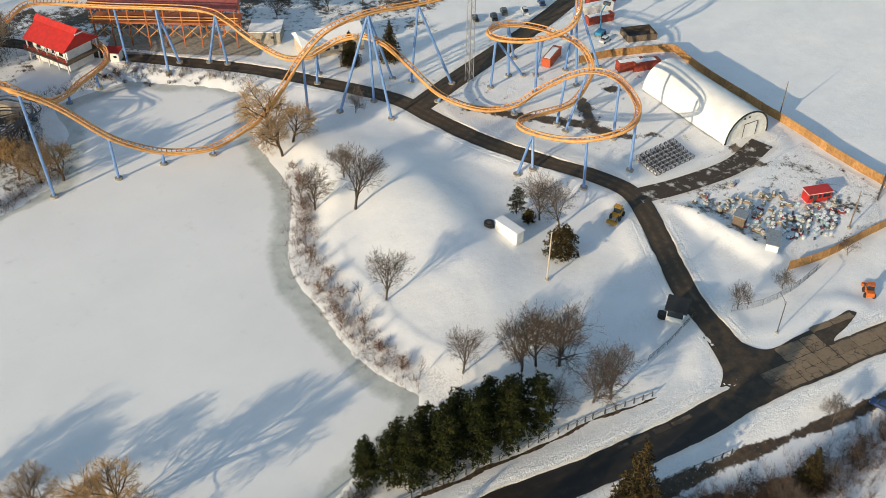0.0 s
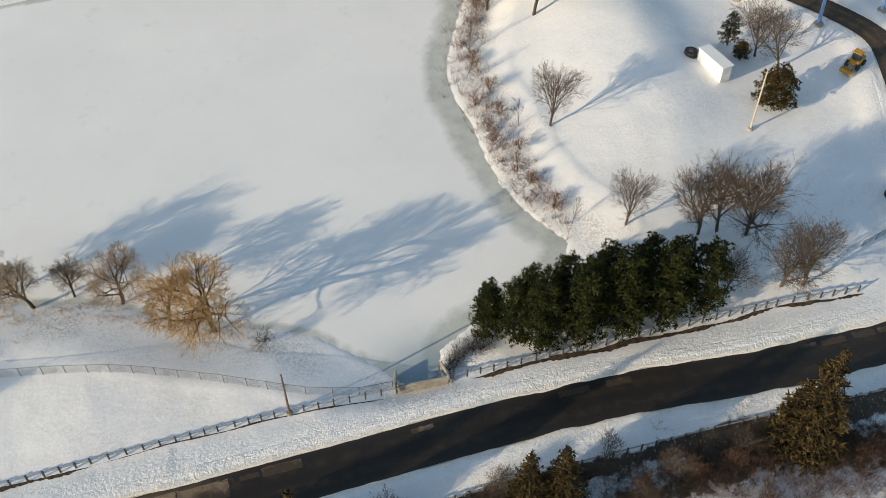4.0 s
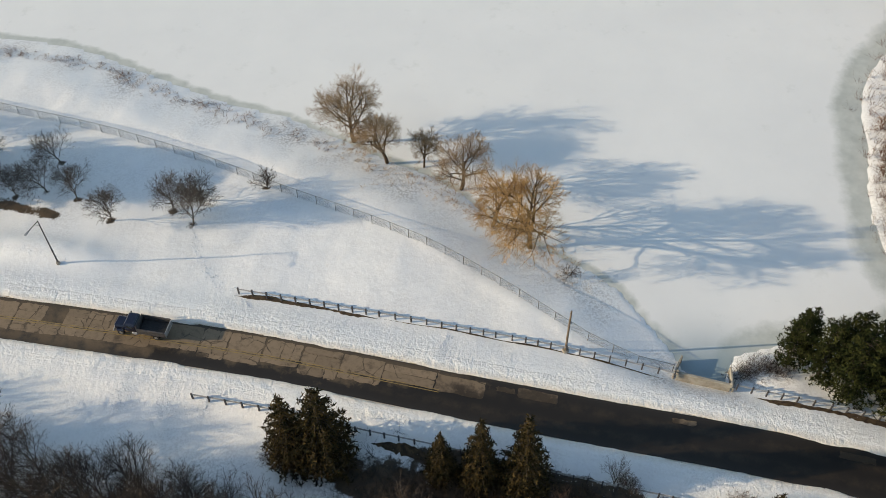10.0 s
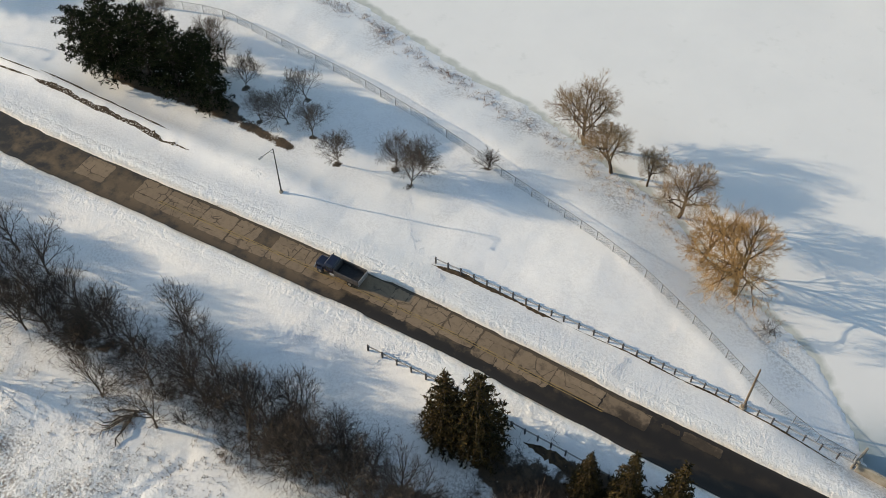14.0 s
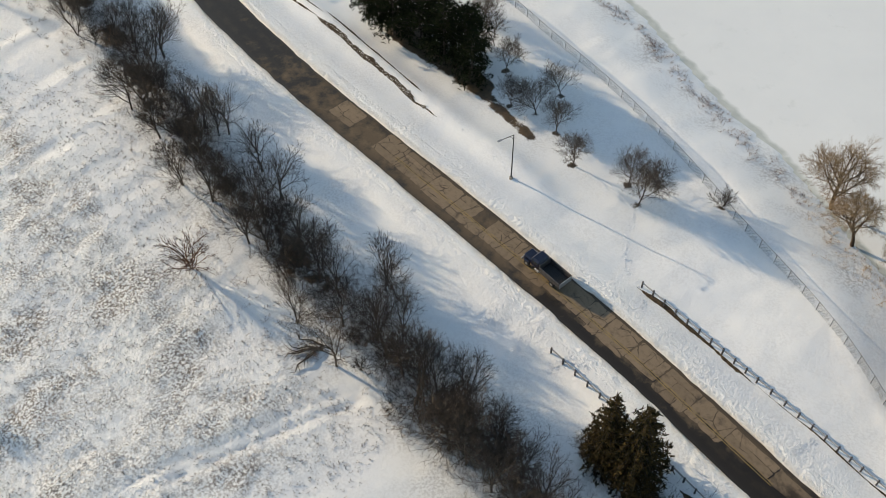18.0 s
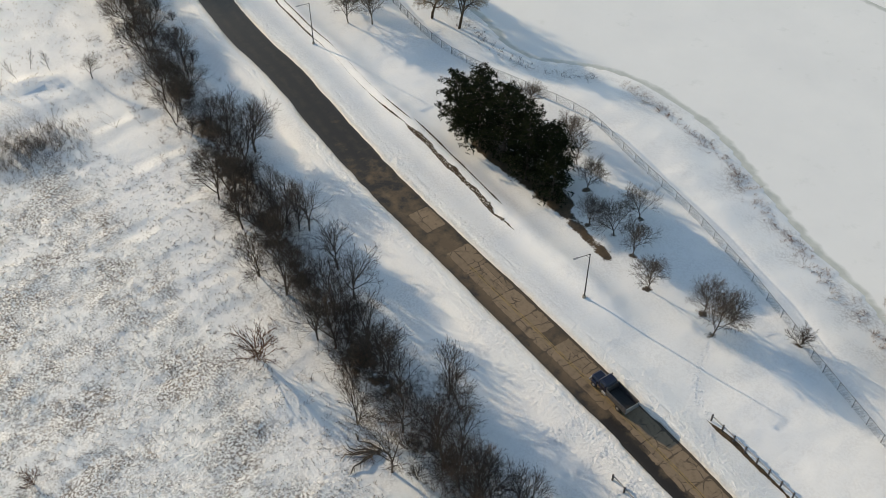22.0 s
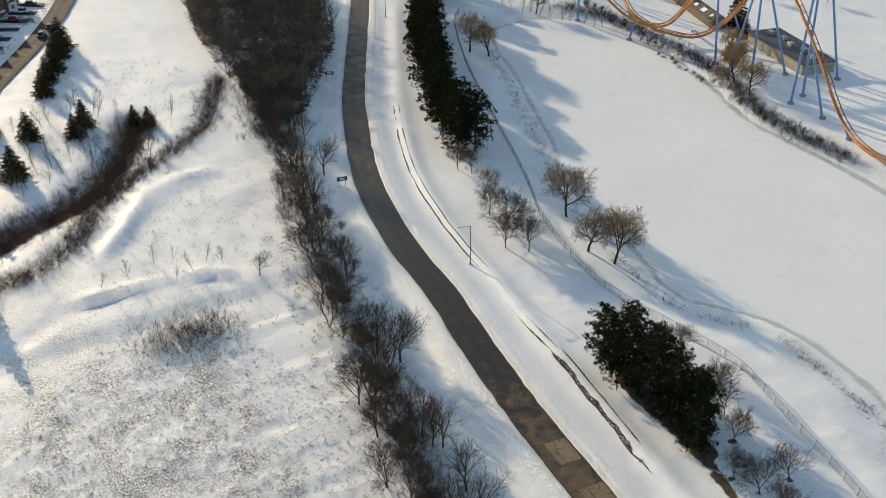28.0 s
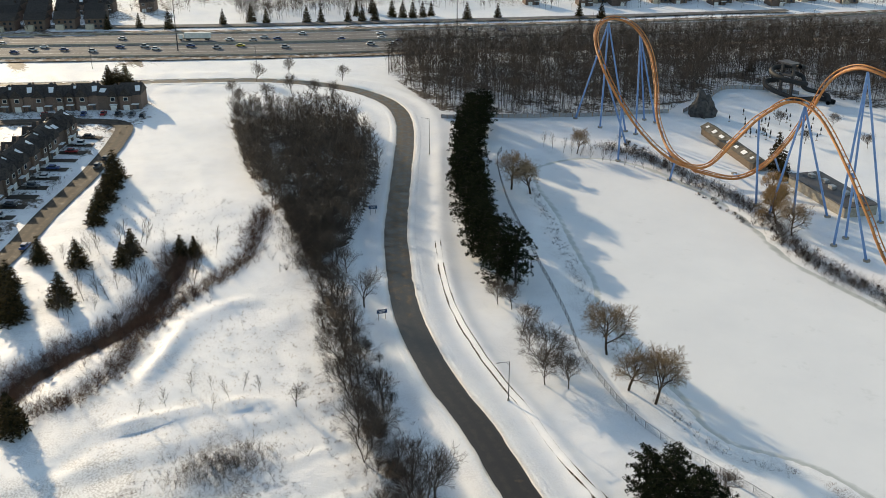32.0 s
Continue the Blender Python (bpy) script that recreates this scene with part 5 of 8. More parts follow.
# ---- road furniture ----
def guard_rail(line, spacing, label, group, post_out=0.06, swing=1):
    """W-shaped steel beam on posts set behind it."""
    p = smooth_line(line, spacing)
    rail = thing("guard_rail", label, "guardrail", group=group)
    t = np.gradient(p, axis=0)
    t /= np.linalg.norm(t, axis=1)[:, None]
    n = np.stack([-t[:, 1], t[:, 0]], -1) * swing
    prof = [(0, 0.44), (0.07, 0.50), (0.0, 0.57), (0.07, 0.64), (0.0, 0.72), (0.03, 0.74), (0.10, 0.64), (0.03, 0.57), (0.10, 0.50), (0.03, 0.42)]
    v, f = [], []
    m = len(prof)
    for k in range(len(p)):
        z = max(height(*p[k]), 0.05)
        v += [(p[k][0] + n[k][0] * o, p[k][1] + n[k][1] * o, z + h) for o, h in prof]
        if k:
            f += [((k - 1) * m + j, (k - 1) * m + (j + 1) % m, k * m + (j + 1) % m, k * m + j) for j in range(m)]
    raw("beam", v, f, STEEL, rail)
    post = None
    for k in range(len(p)):
        z = height(*p[k])
        q = p[k] + n[k] * post_out
        if post is None:
            bm = boxes(((0.2, 0.2, 1.4), (0, 0, 0.15), None, 0.015))
            post = part("post", bm, DARK_STEEL, rail)
            o = post
        else:
            o = new("post", post.data)
            o.parent = rail
        o.location = (q[0], q[1], max(z, 0.05))
        o.rotation_euler = (0, 0, math.atan2(t[k][1], t[k][0]))
    return rail


guard_rail([(-34.9, 29.3), (-15, 26.6), (0.9, 24.2), (10.3, 22.6), (24.2, 19.6)], 1.905, "galvanised steel guardrail on dark posts beside the road", "guardrails")
guard_rail([(32, 18.2), (43.5, 16.0), (58.3, 13.2), (79.1, 9.4), (91.4, 6.3)], 1.905, "steel guardrail half buried in brown soil beside the pines", "guardrails")
guard_rail([(-37.4, 12.4), (-26.4, 10.9), (-16, 9.0), (-6.2, 7.4), (8.9, 4.6), (21, 2.6), (45, -1.2), (70, -6), (92, -11)], 1.905, "dark weathered guardrail along the far verge", "guardrails", swing=-1)


def chain_fence(line, label, tall=1.8, spacing=3.0):
    """Chain-link fence: thin posts, a top rail and wire mesh."""
    p = smooth_line(line, spacing)
    fence = thing("chain_link_fence", label, "fence")
    post = None
    z = np.array([height(*q) for q in p])
    for k, q in enumerate(p):
        if post is None:
            post = part("post", tubes(((0, 0, -0.2), (0, 0, tall + 0.05), 0.05), sides=6), FENCE_STEEL, fence)
            o = post
        else:
            o = new("post", post.data)
            o.parent = fence
        o.location = (q[0], q[1], z[k])
    bm = bmesh.new()
    for k in range(len(p) - 1):
        tube(bm, (*p[k], z[k] + tall), (*p[k + 1], z[k + 1] + tall), 0.035, sides=5, caps=False)
    part("top_rail", bm, FENCE_STEEL, fence)
    rows = []
    for k in range(len(p) - 1):
        a0, a1 = np.array([*p[k], z[k] + 0.05]), np.array([*p[k + 1], z[k + 1] + 0.05])
        n = max(4, int(np.linalg.norm(a1 - a0) / 0.3))
        up = np.array([0, 0, tall - 0.05])
        for j in range(n):
            s, e = a0 + (a1 - a0) * j / n, a0 + (a1 - a0) * min(j + 5, n) / n
            h = (min(j + 5, n) - j) / 5
            rows.append((s, e + up * h, 0.012, 0.012))
            rows.append((s + up, e + up * (1 - h), 0.012, 0.012))
    v, f = branch_mesh(rows, 3)
    o = new("wire_mesh", quick_mesh("wire_mesh", v, f, FENCE_STEEL))
    o.parent = fence
    return fence


chain_fence([(24.3, 21.2), (19.7, 21.9), (13.2, 24.7), (8.8, 27.6), (1.2, 33), (-6.8, 37.9), (-15.1, 42.1), (-23.6, 45.5), (-32.3, 48.7), (-36.9, 50.8), (-50.5, 55.9), (-63.3, 59.8), (-77.9, 63),
             (-91.4, 66.0), (-103, 64.5), (-115.1, 61.8), (-124, 61), (-134.8, 62.1), (-153.1, 66.5), (-170.4, 73.8), (-194.2, 82.8), (-240.1, 100.3), (-273.7, 116.1), (-284, 124)],
            "long grey chain-link fence winding along the pond bank")
chain_fence([(121, 11.5), (128, 9), (136, 8), (146, 8.5)], "short grey chain-link fence beside the junction")
chain_fence([(113, 15), (104, 13.5), (98, 13)], "low grey chain-link fence by the parked machine", 1.3)


def street_lamp(x, y, turn, tall=9.2, arm=2.2, label="dark steel street lamp with a single outreach arm"):
    lamp = thing("street_lamp", label, "street lamp", (x, y, height(x, y)), turn, group="street lamps")
    part("pole", tubes(((0, 0, -0.2), (0, 0, tall), 0.12, 0.07)), DARK_STEEL, lamp)
    part("arm", tubes(((0, 0, tall - 0.05), (arm, 0, tall + 0.15), 0.05), ((0, 0, tall - 0.9), (arm * 0.35, 0, tall + 0.02), 0.03)), DARK_STEEL, lamp)
    part("lamp_head", boxes(((0.8, 0.32, 0.16), (arm + 0.3, 0, tall + 0.14), None, 0.05)), STEEL, lamp)
    part("base", tubes(((0, 0, -0.2), (0, 0, 0.35), 0.32, 0.26)), CONCRETE, lamp)
    return lamp


street_lamp(-61.5, 32.7, 255)
street_lamp(-145.1, 42.6, 262)
street_lamp(-216.7, 73.3, 240, 10.5)
street_lamp(-293, 100, 235, 13)
street_lamp(122.9, 2.0, 60, 8.0)


def utility_pole(x, y, tall, material, label):
    pole = thing("utility_pole", label, "pole", (x, y, height(x, y)))
    part("pole", tubes(((0, 0, -0.3), (0, 0, tall), 0.17, 0.11)), material, pole)
    part("base", tubes(((0, 0, -0.2), (0, 0, 0.4), 0.5, 0.42), sides=10), CONCRETE, pole)
    part("bracket", boxes(((0.35, 0.12, 0.45), (0.1, 0, tall * 0.72), None, 0.02)), STEEL, pole)
    return pole


utility_pole(10.2, 22.8, 9.0, WOOD_POLE, "weathered wooden utility pole by the guardrail")
utility_pole(99.2, 41.8, 12.5, BEIGE, "pale round light mast standing in snow")
utility_pole(192.4, 51.2, 10.5, WOOD_POLE, "dark wooden pole beside the plank fence")

# culvert: concrete headwall and wing walls
culvert = thing("culvert", "pale concrete culvert headwall with wing walls", "culvert", (28, 19.3, 0), -12.5, kind="structure")
part("headwall", boxes(((6.9, 0.28, 2.5), (0, 0, -1.2), None, 0.03)), CONCRETE, culvert)
part("coping", boxes(((7.2, 0.34, 0.16), (0, 0, 0.13), None, 0.03)), CONCRETE, culvert)
for s in (-1, 1):
    part("wing_wall", boxes(((0.28, 3.4, 2.0), (s * 3.5, 1.6, -1.55), Euler((0.0, 0, s * 0.2)), 0.04)), CONCRETE, culvert)
    part("post", boxes(((0.32, 0.32, 0.9), (s * 3.45, 0.0, 0.1), None, 0.03)), CONCRETE, culvert)


# ---- dump truck on the road ----
def dump_truck(x, y, turn):
    t = thing("dump_truck", "navy blue dump truck with a dark steel tipper body", "truck", (x, y, 0.01), turn)
    part("hood", boxes(((1.75, 1.75, 0.95), (2.75, 0, 1.25), None, 0.18)), NAVY, t)
    cab = part("cab", boxes(((1.6, 2.15, 1.5), (1.2, 0, 1.75), None, 0.14), ((1.35, 1.95, 0.3), (1.15, 0, 2.55), None, 0.12)), NAVY, t)
    part("windscreen", boxes(((0.06, 1.7, 0.62), (2.0, 0, 2.05), Euler((0, -0.25, 0)), 0.01)), GLASS, cab)
    for s in (-1, 1):
        part("side_window", boxes(((0.85, 0.04, 0.55), (1.2, s * 1.07, 2.05), None, 0.01)), GLASS, cab)
        part("mirror", boxes(((0.1, 0.25, 0.45), (1.95, s * 1.4, 1.95), None, 0.03), ((0.04, 0.5, 0.04), (1.95, s * 1.2, 2.1))), BLACK, cab)
        part("headlight", boxes(((0.08, 0.32, 0.22), (3.63, s * 0.68, 1.2), None, 0.03)), WHITE, t)
        part("fender", boxes(((1.15, 0.42, 0.35), (2.75, s * 1.0, 1.05), None, 0.12)), NAVY, t)
        part("fuel_tank", boxes(((0.9, 0.4, 0.5), (0.7, s * 0.95, 0.75), None, 0.12)), STEEL, t)
    part("bumper", boxes(((0.2, 2.2, 0.35), (3.72, 0, 0.72), None, 0.05)), STEEL, t)
    part("grille", boxes(((0.05, 1.1, 0.6), (3.65, 0, 1.25), None, 0.01)), DARK_STEEL, t)
    part("chassis", boxes(((7.0, 0.9, 0.28), (0.2, 0, 0.8))), DARK_STEEL, t)
    body = part("tipper_body", boxes(((4.0, 2.3, 0.12), (-1.75, 0, 1.12)), ((4.0, 0.1, 0.9), (-1.75, 1.15, 1.6)), ((4.0, 0.1, 0.9), (-1.75, -1.15, 1.6)), ((0.1, 2.3, 1.15), (0.25, 0, 1.7))), DARK_STEEL, t)
    part("tailgate", boxes(((0.1, 2.35, 0.95), (-3.78, 0, 1.58), None, 0.02)), STEEL, body)
    part("cab_shield", boxes(((0.14, 2.3, 0.12), (0.25, 0, 2.34), None, 0.02)), DARK_STEEL, body)
    for s in (-1, 1):
        part("side_rail", boxes(((4.0, 0.16, 0.1), (-1.75, s * 1.17, 2.08), None, 0.02)), DARK_STEEL, body)
    part("load", boxes(((3.75, 2.1, 0.25), (-1.75, 0, 1.3), None, 0.1)), BLACK, body)
    for px, rows in ((2.75, (0.95,)), (-2.2, (0.95, 0.66))):
        for s in (-1, 1):
            for r in rows:
                w = part("wheel", tubes(((px, s * (r - 0.14), 0.5), (px, s * (r + 0.14), 0.5), 0.5), sides=16), BLACK, t)
                part("hub", tubes(((px, s * (r + 0.1), 0.5), (px, s * (r + 0.17), 0.5), 0.24), sides=10), STEEL, w)
    return t


dump_truck(-46.2, 22.0, 180 - 7)


# ---- highway beyond the wood ----
MEDIAN = [(-700, -380), (-640, -240), (-590, -110), (-549, -16), (-489, 114.6), (-459.3, 192.9), (-419, 297.7), (-388, 390), (-340, 560)]
med = smooth_line(MEDIAN, 8)
mt = np.gradient(med, axis=0)
mt /= np.linalg.norm(mt, axis=1)[:, None]
mn = np.stack([-mt[:, 1], mt[:, 0]], -1)
for s in (-1, 1):
    r = ribbon("road", med + mn * s * 13.5, 11.5, 0.02, HIGHWAY, "wide grey multi-lane highway carriageway", 4)
    for off in (-11.0, -3.7, 3.7, 11.0):
        ribbon("lane_marking", med + mn * (s * 13.5 + off), 0.12, 0.03, WHITE, "white painted lane line on the highway", 1)
VERGE_GRASS = mat("dead_verge_grass", (0.15, 0.10, 0.065), 0.95, second=(0.55, 0.52, 0.49), scale=0.25, detail=9, mix_low=0.47, mix_high=0.62, bump=0.4)
for o in (-31, 32):
    ribbon("verge", med + mn * o, 3.4, 0.12, VERGE_GRASS, "strip of dead brown grass beside the highway", 2)
barrier = ribbon("median", med, 1.6, 0.03, CONCRETE, "dusty concrete highway median strip", 1)
v, f = [], []
for k, (p, n) in enumerate(zip(med, mn)):
    v += [(*(p + n * o), z) for o, z in ((-0.3, 0.02), (-0.1, 0.95), (0.1, 0.95), (0.3, 0.02))]
    if k:
        f += [(4 * k - 4 + j, 4 * k - 3 + j, 4 * k + 1 + j, 4 * k + j) for j in range(3)]
tagged(raw("barrier", v, f, CONCRETE), "long concrete highway median barrier", "barrier", kind="structure")
for s in (-27, 27):
    v, f = [], []
    for k, (p, n) in enumerate(zip(med, mn)):
        v += [(*(p + n * (s + o)), z) for o, z in ((-0.2, 0.0), (-0.12, 0.85), (0.12, 0.85), (0.2, 0.0))]
        if k:
            f += [(4 * k - 4 + j, 4 * k - 3 + j, 4 * k + 1 + j, 4 * k + j) for j in range(3)]
    tagged(raw("barrier", v, f, CONCRETE), "low concrete barrier along the highway shoulder", "barrier", kind="structure")

CAR_PAINT = {"white": (0.7, 0.7, 0.7), "silver": (0.42, 0.43, 0.45), "black": (0.02, 0.02, 0.025), "dark grey": (0.09, 0.095, 0.1), "red": (0.3, 0.02, 0.02), "blue": (0.03, 0.07, 0.2), "yellow": (0.6, 0.45, 0.05)}


def car(colour, tall=1.45):
    """A parked or passing car, nose along +x, built at the origin."""
    paint_m = mat(colour.replace(" ", "_") + "_car_paint", CAR_PAINT[colour], 0.35, spec=0.5, second=tuple(c * 0.85 for c in CAR_PAINT[colour]), scale=1.5)
    c = thing("car", colour + (" car with dark windows" if tall < 1.6 else " sport utility car with dark windows"), "car")
    part("body", boxes(((4.5, 1.78, 0.62), (0, 0, 0.62), None, 0.16)), paint_m, c)
    cabin = part("cabin", boxes(((2.5, 1.56, tall - 0.85), (-0.25, 0, 0.5 + tall / 2), None, 0.2)), GLASS, c)
    part("roof", boxes(((1.7, 1.4, 0.08), (-0.3, 0, tall + 0.08), None, 0.03)), paint_m, cabin)
    for px in (1.4, -1.4):
        for s in (-1, 1):
            part("wheel", tubes(((px, s * 0.7, 0.33), (px, s * 0.9, 0.33), 0.33), sides=10), BLACK, c)
    for s in (-1, 1):
        part("headlight", boxes(((0.06, 0.4, 0.16), (2.24, s * 0.6, 0.72), None, 0.02)), WHITE, c)
    return c


CARS = [proto(car(k, t)) for k, t in (("white", 1.45), ("black", 1.45), ("silver", 1.7), ("dark grey", 1.7), ("white", 1.75), ("blue", 1.45), ("black", 1.75), ("red", 1.45), ("yellow", 1.45))]
ON_HIGHWAY = [(-554, -14), (-530, -11), (-531, -2), (-535, 4), (-524, 12), (-514, 24), (-537, 43), (-517, 38), (-516, 51), (-504, 53), (-506, 72), (-492, 81), (-508, 92), (-491, 93), (-497, 101), (-505, 110),
              (-498, 115), (-477, 112), (-504, 131), (-478, 143), (-463, 153), (-471, 163), (-464, 170), (-457, 163), (-484, 168), (-459, 184), (-470, 215), (-448, 216), (-461, 230), (-413, 293), (-415, 306)]
for k, (x, y) in enumerate(ON_HIGHWAY):
    i = int(np.argmin((med[:, 0] - x) ** 2 + (med[:, 1] - y) ** 2))
    off = (np.array((x, y)) - med[i]) @ mn[i]
    if abs(off) < 3:
        x, y = np.array((x, y)) + mn[i] * (4 if off >= 0 else -4)
    a = math.degrees(math.atan2(mt[i][1], mt[i][0])) + (180 if off > 0 else 0)
    copy_thing(CARS[(k * 5 + k // 3) % 8 if k != 13 else 8], pose(x, y, 0.03, 0, 0, a))["group"] = "cars on the highway"


def lorry(x, y, turn):
    t = thing("lorry", "white articulated lorry with a long box trailer", "lorry", (x, y, 0.03), turn)
    part("cab", boxes(((2.4, 2.4, 2.6), (7.6, 0, 1.9), None, 0.25)), WHITE, t)
    part("windscreen", boxes(((0.06, 2.0, 0.8), (8.8, 0, 2.4), None, 0.02)), GLASS, t)
    part("trailer", boxes(((13.6, 2.5, 2.8), (-1, 0, 2.55), None, 0.06)), WHITE, t)
    part("chassis", boxes(((15, 1.0, 0.4), (0, 0, 0.95))), DARK_STEEL, t)
    for px in (7.6, 4.6, 3.4, -5.2, -6.5):
        for s in (-1, 1):
            part("wheel", tubes(((px, s * 0.85, 0.5), (px, s * 1.2, 0.5), 0.5), sides=10), BLACK, t)
    return t


lorry(-517, 77, 245)

# ---- town houses ----
BRICK_WALL = mat("brown_house_brick", (0.12, 0.085, 0.07), 0.9, second=(0.18, 0.13, 0.105), scale=2.5, bump=0.3, per_object=0.15)
SHINGLE = mat("dark_roof_shingles", (0.036, 0.03, 0.028), 0.9, second=(0.072, 0.06, 0.054), scale=1.6, bump=0.4, per_object=0.2)


def prism(bm, w, d, z0, z1, at=(0, 0)):
    """A gable roof: ridge along x, eaves at z0, ridge at z1."""
    x, y = at
    c = [bm.verts.new((x + sx * w / 2, y + sy * d / 2, z0)) for sx, sy in ((-1, -1), (1, -1), (1, 1), (-1, 1))]
    r = [bm.verts.new((x + sx * w / 2, y, z1)) for sx in (-1, 1)]
    for f in ((c[0], c[1], r[1], r[0]), (c[2], c[3], r[0], r[1]), (c[1], c[2], r[1]), (c[3], c[0], r[0]), (c[3], c[2], c[1], c[0])):
        bm.faces.new(f)
    return bm


def gable(w, d, z0, z1, x, y):
    """A small roof whose ridge runs to the front."""
    q = bmesh.new()
    prism(q, d, w, z0, z1)
    bmesh.ops.transform(q, matrix=pose(x, y, 0, 0, 0, 90), verts=q.verts)
    return q


def row_house(label, brick, ridge, fronts, patches):
    """One house of a terrace, 8.6 m wide, its front along -y. fronts: rows of (x, width, depth, ridge) for the front bays; patches: snow left on the roof (x, y, width, depth)."""
    h = thing("row_house", label, "house")
    wall = part("wall", boxes(((8.6, 10, 6.2), (0, 0, 3.1))), brick, h)
    part("roof", prism(bmesh.new(), 9.0, 11.2, 6.15, ridge), SHINGLE, h)
    for gx, gw, gd, gz in fronts:
        part("gable", gable(gw + 1.1, gd, 5.9, gz, gx, -6.6 + gd / 2), SHINGLE, h)
        part("gable_wall", boxes(((gw, 1.0, 6.1), (gx, -5.4, 3.05))), brick, wall)
        part("gable_peak", gable(gw, 0.5, 6.0, gz - 0.55, gx, -5.7), BEIGE, wall)
        part("window", boxes(((1.5, 0.12, 1.3), (gx, -5.94, 4.6), None, 0.02)), GLASS, wall)
        part("window_frame", boxes(((1.8, 0.1, 0.14), (gx, -5.95, 5.35)), ((1.8, 0.1, 0.14), (gx, -5.95, 3.88)), ((0.12, 0.1, 1.5), (gx - 0.85, -5.95, 4.6)), ((0.12, 0.1, 1.5), (gx + 0.85, -5.95, 4.6))), WHITE, wall)
    part("garage_door", boxes(((2.5, 0.1, 2.1), (fronts[0][0], -5.96, 1.1), None, 0.02)), WHITE, wall)
    part("door", boxes(((1.0, 0.1, 2.1), (2.6, -5.06 if len(fronts) < 2 else -5.96, 1.1), None, 0.02)), DARK_STEEL, wall)
    part("rear_gable", gable(4.0, 4.6, 6.0, ridge - 0.5, 0.6, 3.6), SHINGLE, h)
    for px, py, pw, pd in patches:
        tilt = math.atan2(ridge - 6.15, 5.6)
        z = ridge - (ridge - 6.15) * abs(py) / 5.6 + 0.06
        part("roof_snow", boxes(((pw, pd, 0.12), (px, py, z), Euler((-math.copysign(tilt, py), 0, 0.25 * px / 3)), 0.03)), ROOF_SNOW, h, "patch of snow")
    part("porch_roof", boxes(((3.0, 1.5, 0.2), (2.2, -6.6, 2.7), None, 0.04)), ROOF_SNOW, h, "snow-covered porch roof")
    part("chimney", boxes(((0.7, 0.7, 1.4), (3.4, 1.4, ridge - 0.2), None, 0.03)), brick, h)
    return h


PINK_BRICK = mat("pinkish_house_brick", (0.17, 0.115, 0.092), 0.9, second=(0.23, 0.16, 0.13), scale=2.5, bump=0.3, per_object=0.15)
HOUSES = [proto(row_house("brown brick town house with two dark gables and white garage door", BRICK_WALL, 9.2, [(-2.1, 3.2, 5.2, 8.8), (2.2, 2.6, 4.4, 8.2)], [(-2.9, 2.3, 1.9, 1.5), (-0.4, 3.6, 2.6, 1.8), (3.4, -1.2, 1.1, 1.6)])),
          proto(row_house("pinkish brick town house with one broad gable and snowy roof", PINK_BRICK, 9.9, [(-1.6, 4.4, 6.2, 9.3)], [(3.0, -2.6, 2.2, 3.0), (-3.2, 2.9, 1.6, 2.6), (2.6, 3.2, 2.8, 1.4)])),
          proto(row_house("brown brick town house with a small steep gable and snowy roof", BRICK_WALL, 9.0, [(1.9, 3.0, 5.0, 9.1)], [(-2.6, -2.8, 2.8, 2.4), (-2.0, 1.6, 1.4, 1.6), (3.2, 3.4, 1.6, 2.2)]))]
for k in range(7):
    x, y = -401 - 3.65 * k + 0.4, 19.5 - 7.8 * k
    copy_thing(HOUSES[k * 2 % 3 if k % 4 else 1], pose(x - 5, y + 2.3, height(x, y) - 0.1, 0, 0, 65))["group"] = "terrace of town houses"
LANE_LINE = [(-255, -52), (-266, -43), (-276, -37), (-298, -26), (-320, -13.5), (-340, -3), (-360, 6), (-378, 12), (-388, 6), (-398, -12), (-407, -32), (-420, -62)]
lane_s = smooth_line(LANE_LINE, 2)
ribbon("road", lane_s, 3.4, 0.02 + max(height(*p) for p in lane_s), LANE, "brownish residential lane, wet between snowy driveways")
for k in range(13):
    p = np.array((-368.0, 6.0)) + np.array((0.877, -0.48)) * 8.7 * (k + 0.3)
    q = p + np.array((-0.48, -0.877)) * 18.5
    hz = height(*q)
    copy_thing(HOUSES[k * 2 % 3 if k % 4 else 1], pose(q[0], q[1], hz - 0.1, 0, 0, 151.3))["group"] = "terrace of town houses"
    d = p + np.array((-0.48, -0.877)) * 8
    drive = boxes(((3.4, 9.5, 0.1), (d[0], d[1], height(*d) + 0.1), Euler((0, 0, radians(151.3))), 0.0))
    tagged(part("driveway", drive, LANE), "short wet asphalt driveway before a garage", "driveway", kind="structure")
    if k % 4 != 3:
        copy_thing(CARS[(k * 3 + 1) % 8], pose(d[0], d[1], height(*d) + 0.15, 0, 0, 61 + 180 * (k % 2)))["group"] = "cars by the houses"
for k, (x, y, a) in enumerate([(-340, -1.5, 150), (-333, -5.5, 150), (-273, -35.5, 150), (-397, 8, 155), (-394, 13, 155), (-391, 18, 155), (-400, 1, 155), (-407, -13, 155), (-387, 21, 155)]):
    copy_thing(CARS[(k * 2 + 1) % 8], pose(x, y, height(x, y) + 0.35, 0, 0, a))["group"] = "cars by the houses"
